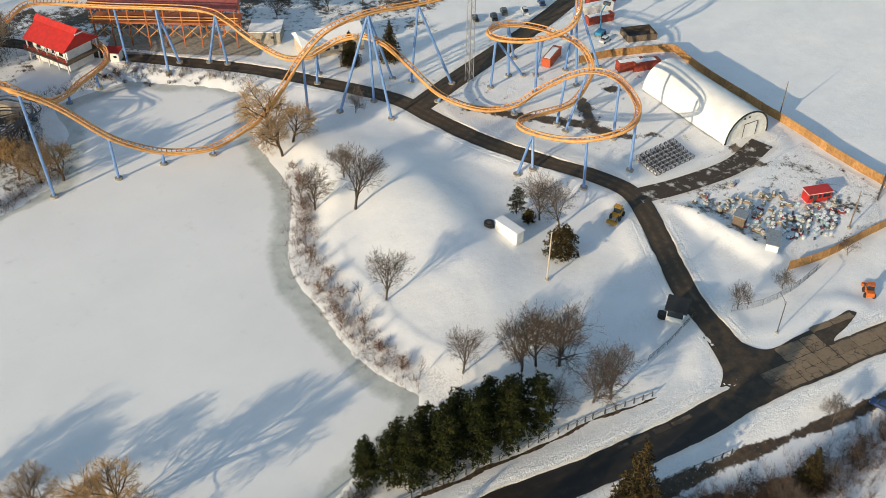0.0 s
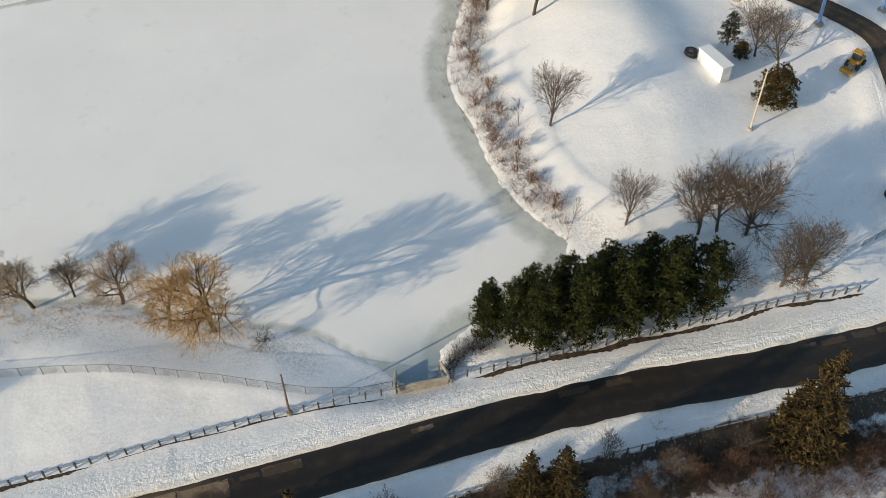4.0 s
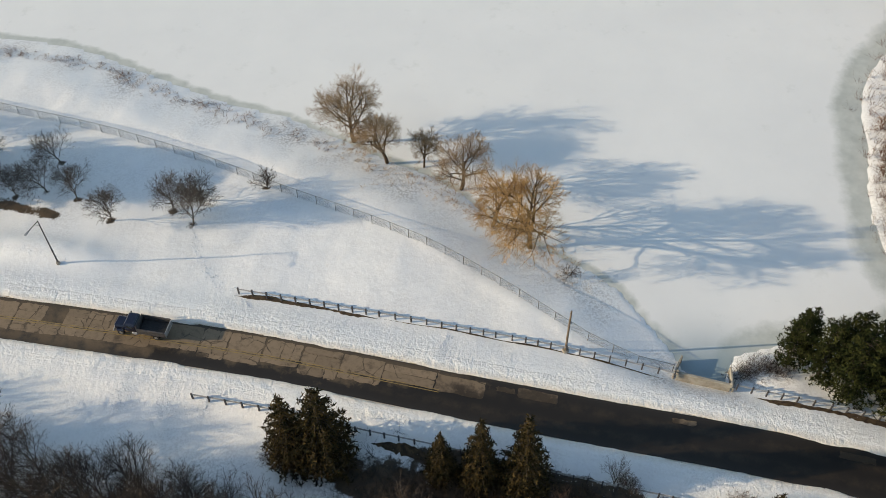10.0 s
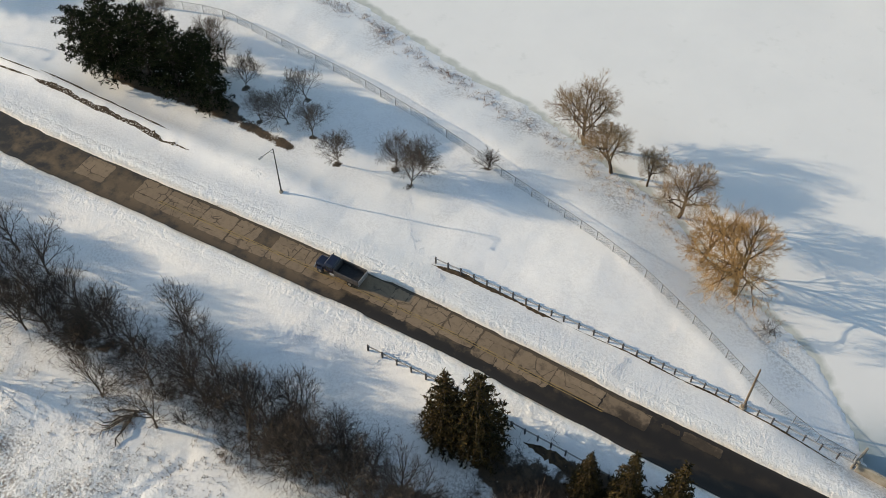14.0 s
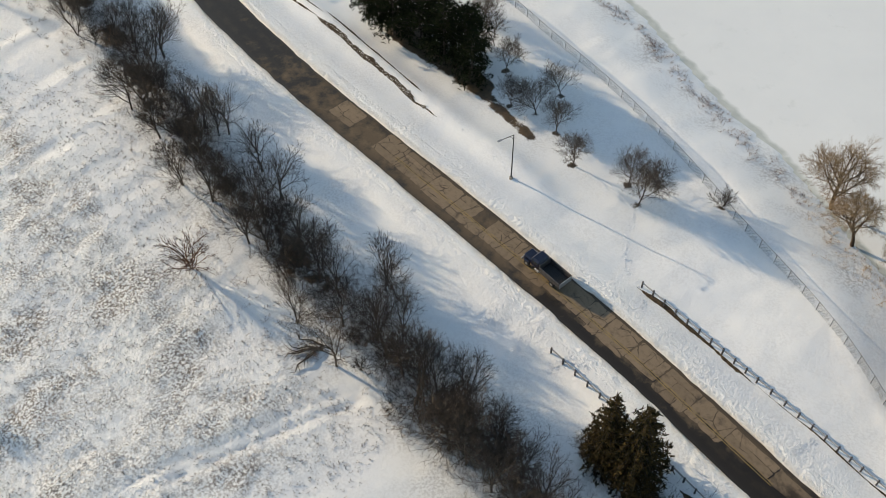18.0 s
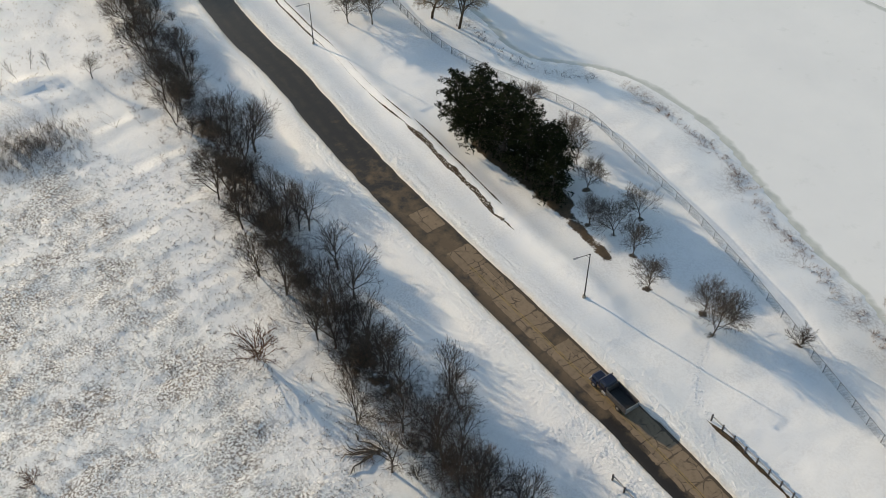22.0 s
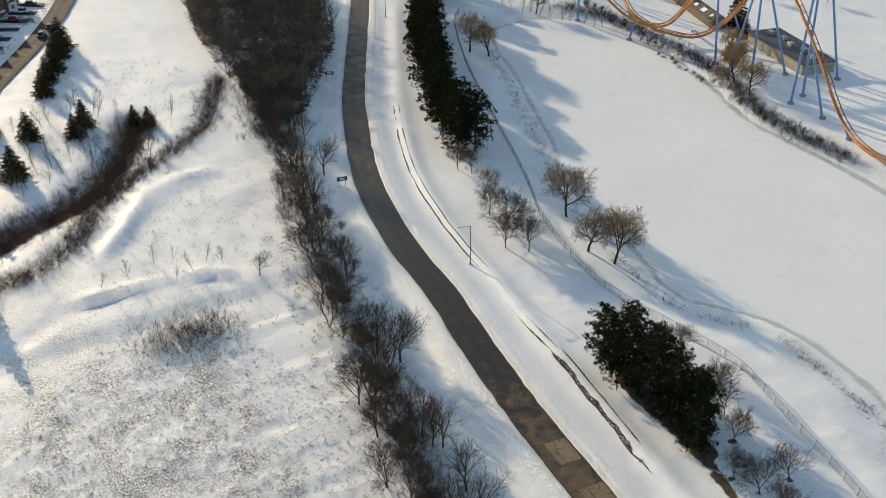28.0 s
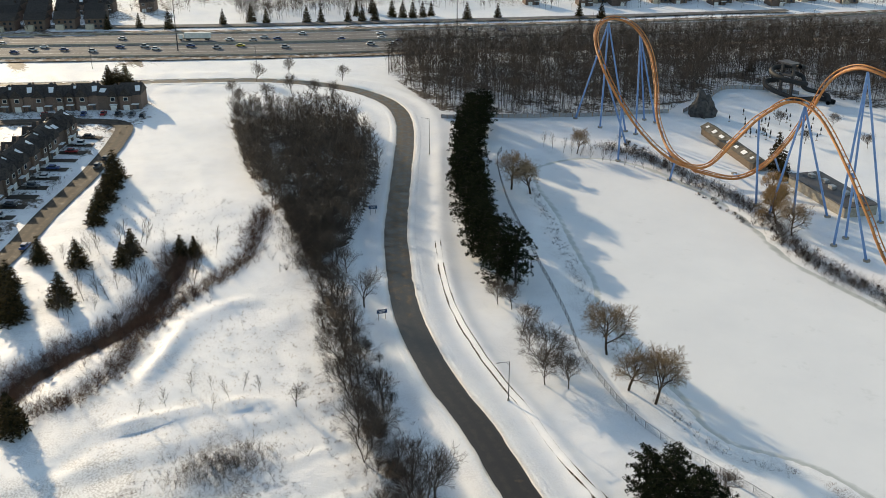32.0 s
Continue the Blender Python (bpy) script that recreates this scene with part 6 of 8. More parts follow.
for k, (x, y, a) in enumerate([(-654, 14, 60), (-640, 4, 60), (-622, 36, 65), (-618, 52, 65), (-612, 75, 65), (-660, 40, 65), (-500, 316, 70), (-492, 335, 70), (-480, 373, 70), (-464, 390, 70), (-445, 420, 70), (-520, 290, 70),
                               (-505, 340, 70), (-490, 400, 70)]):
    copy_thing(HOUSES[k * 2 % 3 if k % 4 else 1], pose(x - 6, y, height(x, y) - 0.2, 0, 0, a))["group"] = "far houses beyond the highway"
for k, (x, y) in enumerate([(-567, 42), (-562, 58), (-551, 72), (-546, 101), (-548, 118), (-539, 124), (-530, 145), (-526, 152), (-520, 166), (-518, 174), (-516, 181), (-523, 195), (-519, 200), (-516, 205), (-515, 211), (-516, 217),
                            (-494, 229), (-490, 247), (-600, 20), (-540, 190), (-536, 178), (-470, 290), (-462, 300)]):
    plant(FAR_SPRUCES[k % 2], x - 4, y, random.uniform(0.75, 1.05), label="small dark spruce on the highway embankment", group="spruces beyond the highway")
FAR_HOUSE = proto(thing("house", "far brown house with a dark gable roof", "house", group="far houses beyond the highway"))
wall = part("wall", boxes(((11, 9, 6), (0, 0, 3))), BRICK_WALL, FAR_HOUSE)
part("roof", prism(bmesh.new(), 12, 10.5, 6, 9.6), SHINGLE, FAR_HOUSE)
for sx in (-3, 0.2, 3.2):
    for sz in (1.7, 4.4):
        part("window", boxes(((1.3, 0.12, 1.3), (sx, -4.55, sz), None, 0.02)), GLASS, wall)
part("garage", boxes(((4.4, 3, 3.2), (-2.6, -5.6, 1.6), None, 0.05)), BEIGE, FAR_HOUSE)
part("roof_snow", boxes(((3.5, 2.4, 0.12), (1.5, 2.4, 7.75), Euler((-0.6, 0, 0)), 0.03)), ROOF_SNOW, FAR_HOUSE, "patch of snow")
for i in range(3):
    for k in range(7):
        x, y = -612 - 24 * i + 5.5 * k, -52 + 15 * k + 4 * i
        copy_thing(FAR_HOUSE, pose(x, y, height(x, y) - 0.2, 0, 0, 65 + 180 * (i % 2)))
for k in range(9):
    x, y = -512 + 9.5 * k, 330 + 17 * k
    copy_thing(FAR_HOUSE, pose(x - 8 * (k % 2), y, height(x, y) - 0.2, 0, 0, 62))
forest("woods", "bare brown trees beyond the highway", scatter([(-580, 50), (-560, 62), (-620, 120), (-560, 210), (-520, 290), (-500, 330), (-560, 400), (-640, 300), (-700, 150), (-640, 50)], 420, 9), 9, 8.5, WOOD_TWIG)
forest("woods", "band of bare brown trees beyond the highway", scatter([(-552, 112), (-548, 150), (-541, 186), (-560, 196), (-612, 190), (-612, 125)], 330, 19), 19, 9.5, WOOD_TWIG)
forest("woods", "scattered bare trees on the far snowfield", scatter([(-560, 205), (-538, 225), (-520, 262), (-545, 275), (-610, 250), (-620, 210)], 120, 20), 20, 8.5, WOOD_TWIG)
ribbon("road", smooth_line([(-640, -90), (-603, -10), (-570, 52), (-540, 116), (-505, 205), (-465, 310), (-430, 410)], 8), 3.6, 0.35, HIGHWAY, "grey frontage road beyond the highway", 2)
forest("woods", "bare trees between the far houses", scatter([(-600, -70), (-570, -10), (-590, 50), (-660, 60), (-720, -40)], 160, 10), 10, 8, WOOD_TWIG)
forest("woods", "bare hedge trees beyond the far carriageway", scatter([(-520, 250), (-430, 440), (-400, 470), (-440, 500), (-480, 420), (-545, 270)], 220, 11), 11, 8, WOOD_TWIG)
forest("woods", "dark bare trees behind the coaster station", scatter([(30, 236), (80, 228), (150, 196), (190, 176), (225, 215), (130, 285), (20, 300)], 330, 12), 12, 9, WOOD_TWIG)
for k, (x, y) in enumerate([(-450, 20), (-425, 78), (-430, 95), (-408, 112), (-408, 62), (-392, 60), (-391, 71), (-399, 85), (-388, 92), (-382, 97)]):
    plant(BIGS[k % 3], x + 6, y, random.uniform(0.5, 0.7), group="trees by the bend")
for x, y in ((-480, 18), (-440, 85)):
    street_lamp(x, y, 200, 11)
for x, y in ((-495, 62), (-466, 205)):
    mast = thing("light_mast", "tall dark highway light mast", "light mast", (x, y, 0), 0, group="highway masts")
    part("pole", tubes(((0, 0, -0.3), (0, 0, 28), 0.3, 0.12)), DARK_STEEL, mast)
    part("lamp_ring", tubes(((0, 0, 27.6), (0, 0, 28.1), 0.9, 0.9), sides=10), STEEL, mast)


# ---- signs and dead wood ----
def road_sign(x, y, turn, label):
    s = thing("road_sign", label, "sign", (x, y, height(x, y)), turn)
    part("panel", boxes(((0.08, 2.5, 1.15), (0, 0, 2.3), None, 0.02)), mat("sign_blue", (0.02, 0.05, 0.12), 0.5, second=(0.025, 0.06, 0.14), scale=2), s)
    part("border", boxes(((0.03, 2.3, 0.05), (0.055, 0, 2.78)), ((0.03, 2.3, 0.05), (0.055, 0, 1.82)), ((0.03, 1.6, 0.14), (0.055, 0, 2.45)), ((0.03, 1.2, 0.14), (0.055, 0, 2.15))), WHITE, s)
    for o in (-0.8, 0.8):
        part("post", boxes(((0.1, 0.1, 3.0), (-0.08, o, 1.4))), WOOD_POLE, s)
    return s


road_sign(-188.4, 34, -12, "dark blue road sign on two wooden posts")
road_sign(-250.6, 59.4, -25, "dark blue road sign seen beside the bend")
rnd = np.random.default_rng(21)
for k in range(6):
    x, y = -61.2 + 0.5 * rnd.normal(), -7.6 + 0.5 * rnd.normal()
    a = math.radians(198 + 16 * k + rnd.uniform(-6, 6))
    ln = rnd.uniform(3.2, 5.8)
    log = thing("dead_branch", "fallen dark dead branch lying on snow", "branch", group="fallen branches")
    pts, rows = [], []
    for j in range(5):
        b = a + 0.09 * math.sin(2.1 * j + k)
        px, py = x + ln * j / 4 * math.cos(b), y + ln * j / 4 * math.sin(b)
        pts.append((px, py, height(px, py) + (0.1, 0.3, 0.35, 0.22, 0.08)[j] * (0.6 + 0.15 * k)))
    for j in range(4):
        rows.append((pts[j], pts[j + 1], 0.19 - 0.035 * j, 0.155 - 0.035 * j))
    part("limb", tubes(*rows, sides=6), DARK_BARK, log)
    for _ in range(5):
        j = rnd.integers(1, 5)
        p, b = pts[j], a + rnd.choice((-0.8, 0.8))
        ex, ey = p[0] + rnd.uniform(0.6, 1.4) * math.cos(b), p[1] + rnd.uniform(0.6, 1.4) * math.sin(b)
        part("twig", tubes((p, (ex, ey, height(ex, ey) + 0.12), 0.055, 0.02), sides=4), DARK_BARK, log)

# ---- storage tent, plank fences and yard ----
tent = thing("storage_tent", "large white fabric arch tent with a dark edge band", "tent", (169.7, 51.1, height(169.7, 51.1) - 0.1), -9.0)
n_arc, n_len = 20, 13
arc = [(7 - 7.0 * math.cos(math.pi * k / n_arc), 7.4 * math.sin(math.pi * k / n_arc) ** 0.85) for k in range(n_arc + 1)]
v, f = [], []
for j in range(n_len):
    for x, z in arc:
        v.append((x, 32 * j / (n_len - 1), z * (1 - 0.012 * (j % 2))))
for j in range(n_len - 1):
    for k in range(n_arc):
        i = j * (n_arc + 1) + k
        f.append((i, i + 1, i + n_arc + 2, i + n_arc + 1))
raw("cover", v, f, TARP, tent, smooth=True)
for yy, nm in ((0.35, "front_wall"), (31.7, "rear_wall")):
    raw(nm, [(x, yy, z) for x, z in arc], [tuple(range(len(arc)))], WHITE, tent)
bm = bmesh.new()
for (x0, z0), (x1, z1) in zip(arc, arc[1:]):
    tube(bm, (x0, 0, z0), (x1, 0, z1), 0.22, sides=6)
part("edge_band", bm, BLACK, tent, "dark edge band")
part("door", boxes(((4.2, 0.12, 4.0), (8.0, 0.28, 2.0), None, 0.03)), TARP, tent)
part("door_frame", boxes(((0.12, 0.1, 4.2), (5.8, 0.2, 2.1)), ((0.12, 0.1, 4.2), (10.2, 0.2, 2.1)), ((4.5, 0.1, 0.12), (8, 0.2, 4.2))), DARK_STEEL, tent)
for x in (5.5, 7.0):
    part("vent", boxes(((0.6, 0.1, 0.5), (x, 0.28, 5.9), None, 0.02)), DARK_STEEL, tent)


def plank_fence(line, label, tall=2.4, material=None):
    p = smooth_line(line, 2.4)
    fence = thing("plank_fence", label, "fence", group="plank fences")
    panel = post = None
    for k in range(len(p)):
        z = height(*p[k])
        o = new("post", post.data) if post else part("post", boxes(((0.14, 0.14, tall + 0.3), (0, 0, tall / 2 - 0.05), None, 0.01)), FENCE_WOOD, fence)
        post = post or o
        o.parent = fence
        o.location = (*p[k], z)
        if k + 1 < len(p):
            d = p[k + 1] - p[k]
            ln = float(np.linalg.norm(d))
            if panel is None:
                v, f = [], []
                for i in range(29):
                    x, y, top = 2.4 * i / 28, 0.03 * (i % 4 > 1), tall + 0.04 * ((i // 2 * 7) % 3 - 1)
                    v += [(x, y, 0), (x, y, top), (x, y + 0.05, top), (x, y + 0.05, 0)]
                    if i:
                        j = 4 * i - 4
                        f += [(j, j + 4, j + 5, j + 1), (j + 1, j + 5, j + 6, j + 2), (j + 2, j + 6, j + 7, j + 3), (j + 3, j + 7, j + 4, j)]
                panel = raw("panel", v, f, FENCE_WOOD if material is None else material, fence)
                o = panel
            else:
                o = new("panel", panel.data)
                o.parent = fence
            o.location = (*p[k], z)
            o.rotation_euler = (0, math.atan2(z - height(*p[k + 1]), ln), math.atan2(d[1], d[0]))
            o.scale = (ln / 2.4, 1, 1)
    return fence


plank_fence([(141.5, 12.5), (150, 10.2), (160, 9), (171, 7.7), (184, 6.5), (200, 6)], "orange-brown plank fence round the storage yard")
plank_fence([(184, 10), (185.5, 18), (187.5, 32), (190.5, 48.6), (192.5, 62), (195, 78), (199, 92)], "orange-brown plank fence behind the tent")
plank_fence([(199, 92), (196, 94.5), (188, 98.5), (180, 102), (172, 104)], "weathered brown plank fence by the red containers")


def container(x, y, turn, size, material, label, category="container", lift=0.15):
    c = thing("shipping_container", label, category, (x, y, height(x, y)), turn)
    l, w, h = size
    rows = [((l, w, h), (0, 0, lift + h / 2), None, 0.03)]
    rows += [((0.12, w + 0.06, h - 0.3), (-l / 2 + 0.3 + k * 0.45, 0, lift + h / 2)) for k in range(int((l - 0.3) / 0.45))]
    part("body", boxes(*rows), material, c)
    part("roof_snow", boxes(((l * 0.8, w * 0.7, 0.14), (-l * 0.05, 0, lift + h + 0.06), None, 0.05)), ROOF_SNOW, c, "patch of snow")
    part("door", boxes(((0.06, w * 0.46, h * 0.88), (l / 2 + 0.03, -w * 0.25, lift + h / 2), None, 0.01), ((0.06, w * 0.46, h * 0.88), (l / 2 + 0.03, w * 0.25, lift + h / 2), None, 0.01)), material, c)
    part("skid", boxes(((l, 0.2, lift + 0.2), (0, w / 2 - 0.2, lift / 2 - 0.1)), ((l, 0.2, lift + 0.2), (0, -w / 2 + 0.2, lift / 2 - 0.1))), DARK_STEEL, c)
    return c


RUSTRED = mat("faded_red_steel", (0.36, 0.06, 0.035), 0.6, second=(0.26, 0.05, 0.03), scale=1.2)
container(181, 93, -20, (8, 2.5, 2.6), RUSTRED, "faded red shipping container with snow on top")
container(184.5, 90.5, -20, (8, 2.5, 2.6), RUSTRED, "red shipping container with snow stripes on top")
container(199, 124, -15, (12, 2.6, 3.0), WHITE, "long white trailer box with faded lettering panel")
container(196, 119, -15, (9, 2.4, 2.3), RUSTRED, "dark red storage container beside the trailer")
container(206, 128, -15, (10, 2.5, 2.6), RUSTRED, "red storage container behind the trailer")
container(167, 110, 25, (9, 2.5, 2.5), mat("orange_red_steel", (0.50, 0.10, 0.04), 0.6, second=(0.42, 0.08, 0.03), scale=1.3), "orange red container under the helix")
bin_ = thing("open_skip", "dark open steel skip holding machine parts", "skip", (198, 105, height(198, 105)), -25)
part("floor", boxes(((9, 6, 0.15), (0, 0, 0.1))), DARK_STEEL, bin_)
for sx, sy, w, d in ((0, 3, 9, 0.15), (0, -3, 9, 0.15), (4.5, 0, 0.15, 6), (-4.5, 0, 0.15, 6)):
    part("side", boxes(((w, d, 2.0), (sx, sy, 1.0))), WOOD_POLE, bin_)
lift_ = thing("boom_lift", "bright blue articulated boom lift", "boom lift", (190, 113, height(190, 113)), 20)
CYAN = mat("bright_blue_paint", (0.03, 0.25, 0.42), 0.4, second=(0.03, 0.2, 0.36), scale=2)
part("chassis", boxes(((3.4, 2.2, 0.9), (0, 0, 0.85), None, 0.1)), CYAN, lift_)
part("boom", tubes(((0, 0, 1.4), (-0.8, 0, 7.5), 0.22), ((-0.8, 0, 7.5), (2.4, 0, 9.0), 0.18)), CYAN, lift_)
part("basket", boxes(((1.0, 2.0, 0.9), (2.9, 0, 8.8), None, 0.03)), DARK_STEEL, lift_)
for px in (-1.2, 1.2):
    for s in (-1, 1):
        part("wheel", tubes(((px, s * 0.9, 0.5), (px, s * 1.25, 0.5), 0.5), sides=10), BLACK, lift_)
for k, (x, y, a) in enumerate([(188, 109, 10), (177, 141, 60), (172, 140, 60), (167, 143, 60), (182, 137, 60), (113.5, 178, 30), (122, -21.5, 100), (190, 138, 60)]):
    copy_thing(CARS[(k * 3) % 8 if k != 6 else 5], pose(x, y, height(x, y) + 0.03, 0, 0, a))["group"] = "cars in the park"

# stacked wire crates
CRATE = proto(thing("wire_crate", "grey steel wire crate stacked in the snow", "crate", group="stacked wire crates"))
part("base", boxes(((1.35, 1.25, 0.12), (0, 0, 0.1))), WOOD_POLE, CRATE)
bm = bmesh.new()
for sx in (-0.66, 0.66):
    for sy in (-0.61, 0.61):
        box(bm, (0.08, 0.08, 1.05), (sx, sy, 0.55))
for z in (0.4, 0.75, 1.05):
    box(bm, (1.36, 0.05, 0.05), (0, 0.61, z))
    box(bm, (1.36, 0.05, 0.05), (0, -0.61, z))
    box(bm, (0.05, 1.26, 0.05), (0.66, 0, z))
    box(bm, (0.05, 1.26, 0.05), (-0.66, 0, z))
part("frame", bm, DARK_STEEL, CRATE)
part("load", boxes(((1.2, 1.1, 0.35), (0, 0, 0.3), None, 0.06)), ROOF_SNOW, CRATE, "snow filled")
for i in range(8):
    for j in range(6):
        x, y = 148.6 + 1.72 * i - 0.42 * j, 60.4 - 0.04 * i - 1.45 * j
        copy_thing(CRATE, pose(x, y, height(x, y), 0, 0, -8 + random.uniform(-3, 3)))


def shed(x, y, turn, size, wall_m, roof_m, label, name="shed"):
    s = thing(name, label, "shed", (x, y, height(x, y) - 0.1), turn)
    l, w, h = size
    wall = part("wall", boxes(((l, w, h), (0, 0, h / 2), None, 0.02)), wall_m, s)
    part("roof", boxes(((l + 0.4, w + 0.4, 0.18), (0, 0, h + 0.05), Euler((0.04, 0, 0)), 0.04)), roof_m, s)
    part("door", boxes(((0.9, 0.08, 1.95), (-l * 0.2, -w / 2 - 0.02, 1.0), None, 0.01)), DARK_STEEL, wall)
    part("window", boxes(((0.9, 0.06, 0.7), (l * 0.25, -w / 2 - 0.02, h * 0.6), None, 0.01)), GLASS, wall)
    part("trim", boxes(((l + 0.1, 0.06, 0.12), (0, -w / 2 - 0.03, h - 0.08)), ((l + 0.1, 0.06, 0.12), (0, w / 2 + 0.03, h - 0.08))), WHITE, wall)
    return s


shed(102, 56.6, 92, (6.6, 2.1, 3.2), WHITE, ROOF_SNOW, "white site cabin standing on the snowy mound")
shed(145, 19.2, 30, (5.5, 2.6, 2.6), WHITE, STEEL, "white caravan-like cabin with a grey roof in the yard")
shed(146.2, 28.8, 20, (3.0, 2.6, 3.0), WOOD_POLE, STEEL, "brown wooden kiosk with a pale panel in the yard")
tram = shed(168.5, 24, -25, (6.0, 2.6, 2.6), RED, RED, "small red and white tram-shaped cabin with windows")
part("roof_edge", boxes(((6.5, 3.1, 0.12), (0, 0, 2.5), None, 0.03)), WHITE, tram)
for k in range(5):
    part("window", boxes(((0.75, 2.7, 1.0), (-2.3 + 1.15 * k, 0, 1.6), None, 0.02)), GLASS, tram)
tank = thing("tank", "black round plastic tank half sunk in snow", "tank", (100.4, 61.4, height(100.4, 61.4)))
part("body", tubes(((0, 0, -0.3), (0, 0, 0.9), 1.25, 1.15), sides=18), BLACK, tank)
part("lid", tubes(((0, 0, 0.9), (0, 0, 1.02), 0.5, 0.45), sides=12), DARK_STEEL, tank)
booth = thing("guard_booth", "small white booth with big windows and a black roof", "booth", (111.2, 17.6, height(111.2, 17.6) - 0.05), 30)
booth.scale = (1.55, 1.55, 1.3)
part("base", boxes(((2.6, 2.2, 0.9), (0, 0, 0.45), None, 0.03)), WHITE, booth)
part("glazing", boxes(((2.45, 2.05, 1.3), (0, 0, 1.5))), GLASS, booth)
for sx in (-1.25, 0, 1.25):
    for sy in (-1.05, 1.05):
        part("mullion", boxes(((0.12, 0.12, 1.4), (sx, sy, 1.55))), WHITE, booth)
part("roof", boxes(((3.3, 2.9, 0.25), (0, 0, 2.35), None, 0.08)), BLACK, booth)
pipe = thing("tyre_stack", "black round stack of tyres beside the booth", "tyres", (109.3, 19.3, height(109.3, 19.3)))
for k in range(3):
    part("tyre", tubes(((0, 0, 0.02 + 0.32 * k), (0.04 * k, 0, 0.32 + 0.32 * k), 1.05, 1.05), sides=16), BLACK, pipe)


def loader(x, y, turn, colour, label, s=1.0):
    t = thing("loader", label, "loader", (x, y, height(x, y)), turn)
    part("body", boxes(((2.4 * s, 1.5 * s, 0.9 * s), (-0.3, 0, 0.95 * s), None, 0.1)), colour, t)
    part("cab", boxes(((1.1 * s, 1.2 * s, 1.1 * s), (0.1, 0, 1.9 * s), None, 0.08)), GLASS, t)
    part("cab_roof", boxes(((1.3 * s, 1.4 * s, 0.1), (0.1, 0, 2.5 * s), None, 0.03)), colour, t)
    part("arm", boxes(((2.0 * s, 0.15, 0.2), (1.4 * s, 0.6 * s, 1.0 * s), Euler((0, 0.35, 0))), ((2.0 * s, 0.15, 0.2), (1.4 * s, -0.6 * s, 1.0 * s), Euler((0, 0.35, 0)))), DARK_STEEL, t)
    part("bucket", boxes(((0.7 * s, 1.9 * s, 0.6 * s), (2.4 * s, 0, 0.4 * s), None, 0.06)), colour, t)
    for px in (-0.9, 0.8):
        for sy in (-1, 1):
            part("wheel", tubes(((px * s, sy * 0.65 * s, 0.5 * s), (px * s, sy * 1.0 * s, 0.5 * s), 0.5 * s), sides=12), BLACK, t)
    return t


loader(126.5, 47.5, 200, mat("yellow_machine_paint", (0.52, 0.28, 0.04), 0.5, second=(0.4, 0.2, 0.04), scale=2), "yellow wheel loader parked by the lane", 1.25)
loader(147.8, -2.6, 40, mat("orange_machine_paint", (0.65, 0.15, 0.03), 0.5, second=(0.5, 0.12, 0.03), scale=2), "orange compact tractor parked in snow", 1.1)

# yard clutter: tubs, drums, boards and boxes
CLUTTER = []
for nm, lab, colour, cat in (("planter_tub", "round white plastic planter tub in the yard", (0.50, 0.55, 0.55), "tub"), ("planter_tub", "round pale blue plastic tub with snow inside", (0.25, 0.4, 0.46), "tub"),
                             ("oil_drum", "dark steel drum standing in the yard", (0.07, 0.08, 0.1), "drum")):
    t = proto(thing(nm, lab, cat, group="yard clutter"))
    m = mat("clutter_" + cat + "_paint", colour, 0.6, second=tuple(0.8 * c for c in colour), scale=3, per_object=0.2)
    r = 0.62 if cat == "tub" else 0.32
    part("body", tubes(((0, 0, 0), (0, 0, 0.75), r * 0.85, r), sides=14), m, t)
    part("rim", tubes(((0, 0, 0.75), (0, 0, 0.8), r * 1.06, r * 1.06), sides=14), m, t)
    part("fill", tubes(((0, 0, 0.78), (0, 0, 0.83), r * 0.88, r * 0.85), sides=12), ROOF_SNOW if cat == "tub" else m, t)
    CLUTTER.append(t)
for nm, lab, colour, cat, size in (("pallet_stack", "stack of weathered wooden pallets", (0.24, 0.18, 0.12), "pallets", (1.3, 1.1, 0.12)), ("bench_stack", "stack of red and white slatted benches", (0.36, 0.10, 0.10), "benches", (1.9, 0.6, 0.1)),
                                   ("board_pile", "pile of tan boards dusted with snow", (0.38, 0.30, 0.2), "boards", (2.6, 1.0, 0.14)), ("step_block", "pale concrete block dusted with snow", (0.42, 0.40, 0.36), "block", (1.2, 0.9, 0.3))):
    t = proto(thing(nm, lab, cat, group="yard clutter"))
    m = mat("clutter_" + cat + "_wood", colour, 0.85, second=tuple(0.7 * c for c in colour), scale=3, per_object=0.25)
    for k in range(4):
        part("layer", boxes((size, (0.06 * ((k * 5) % 3 - 1), 0.05 * (k % 2), 0.08 + size[2] / 2 + k * (size[2] + 0.05)), Euler((0, 0, 0.06 * ((k * 7) % 3 - 1))), 0.01)), m, t)
    part("snow_cap", boxes(((size[0] * 0.55, size[1] * 0.5, 0.07), (0.1, 0.05, 0.1 + 4 * (size[2] + 0.05)), None, 0.03)), ROOF_SNOW, t)
    CLUTTER.append(t)
tubs = scatter([(154, 27), (166, 21), (170, 16), (160, 13), (150, 17), (151, 24)], 75, 31)
rest = scatter([(143, 42), (146, 22), (150, 16), (165, 14), (172, 20), (160, 34), (158, 39)], 105, 32)
for k, (x, y) in enumerate(tubs):
    copy_thing(CLUTTER[(0, 1, 0, 2, 4)[k % 5]], pose(x, y, height(x, y) - 0.03, 0, 0, random.uniform(0, 360))).scale = (0.8, 0.8, 0.8)
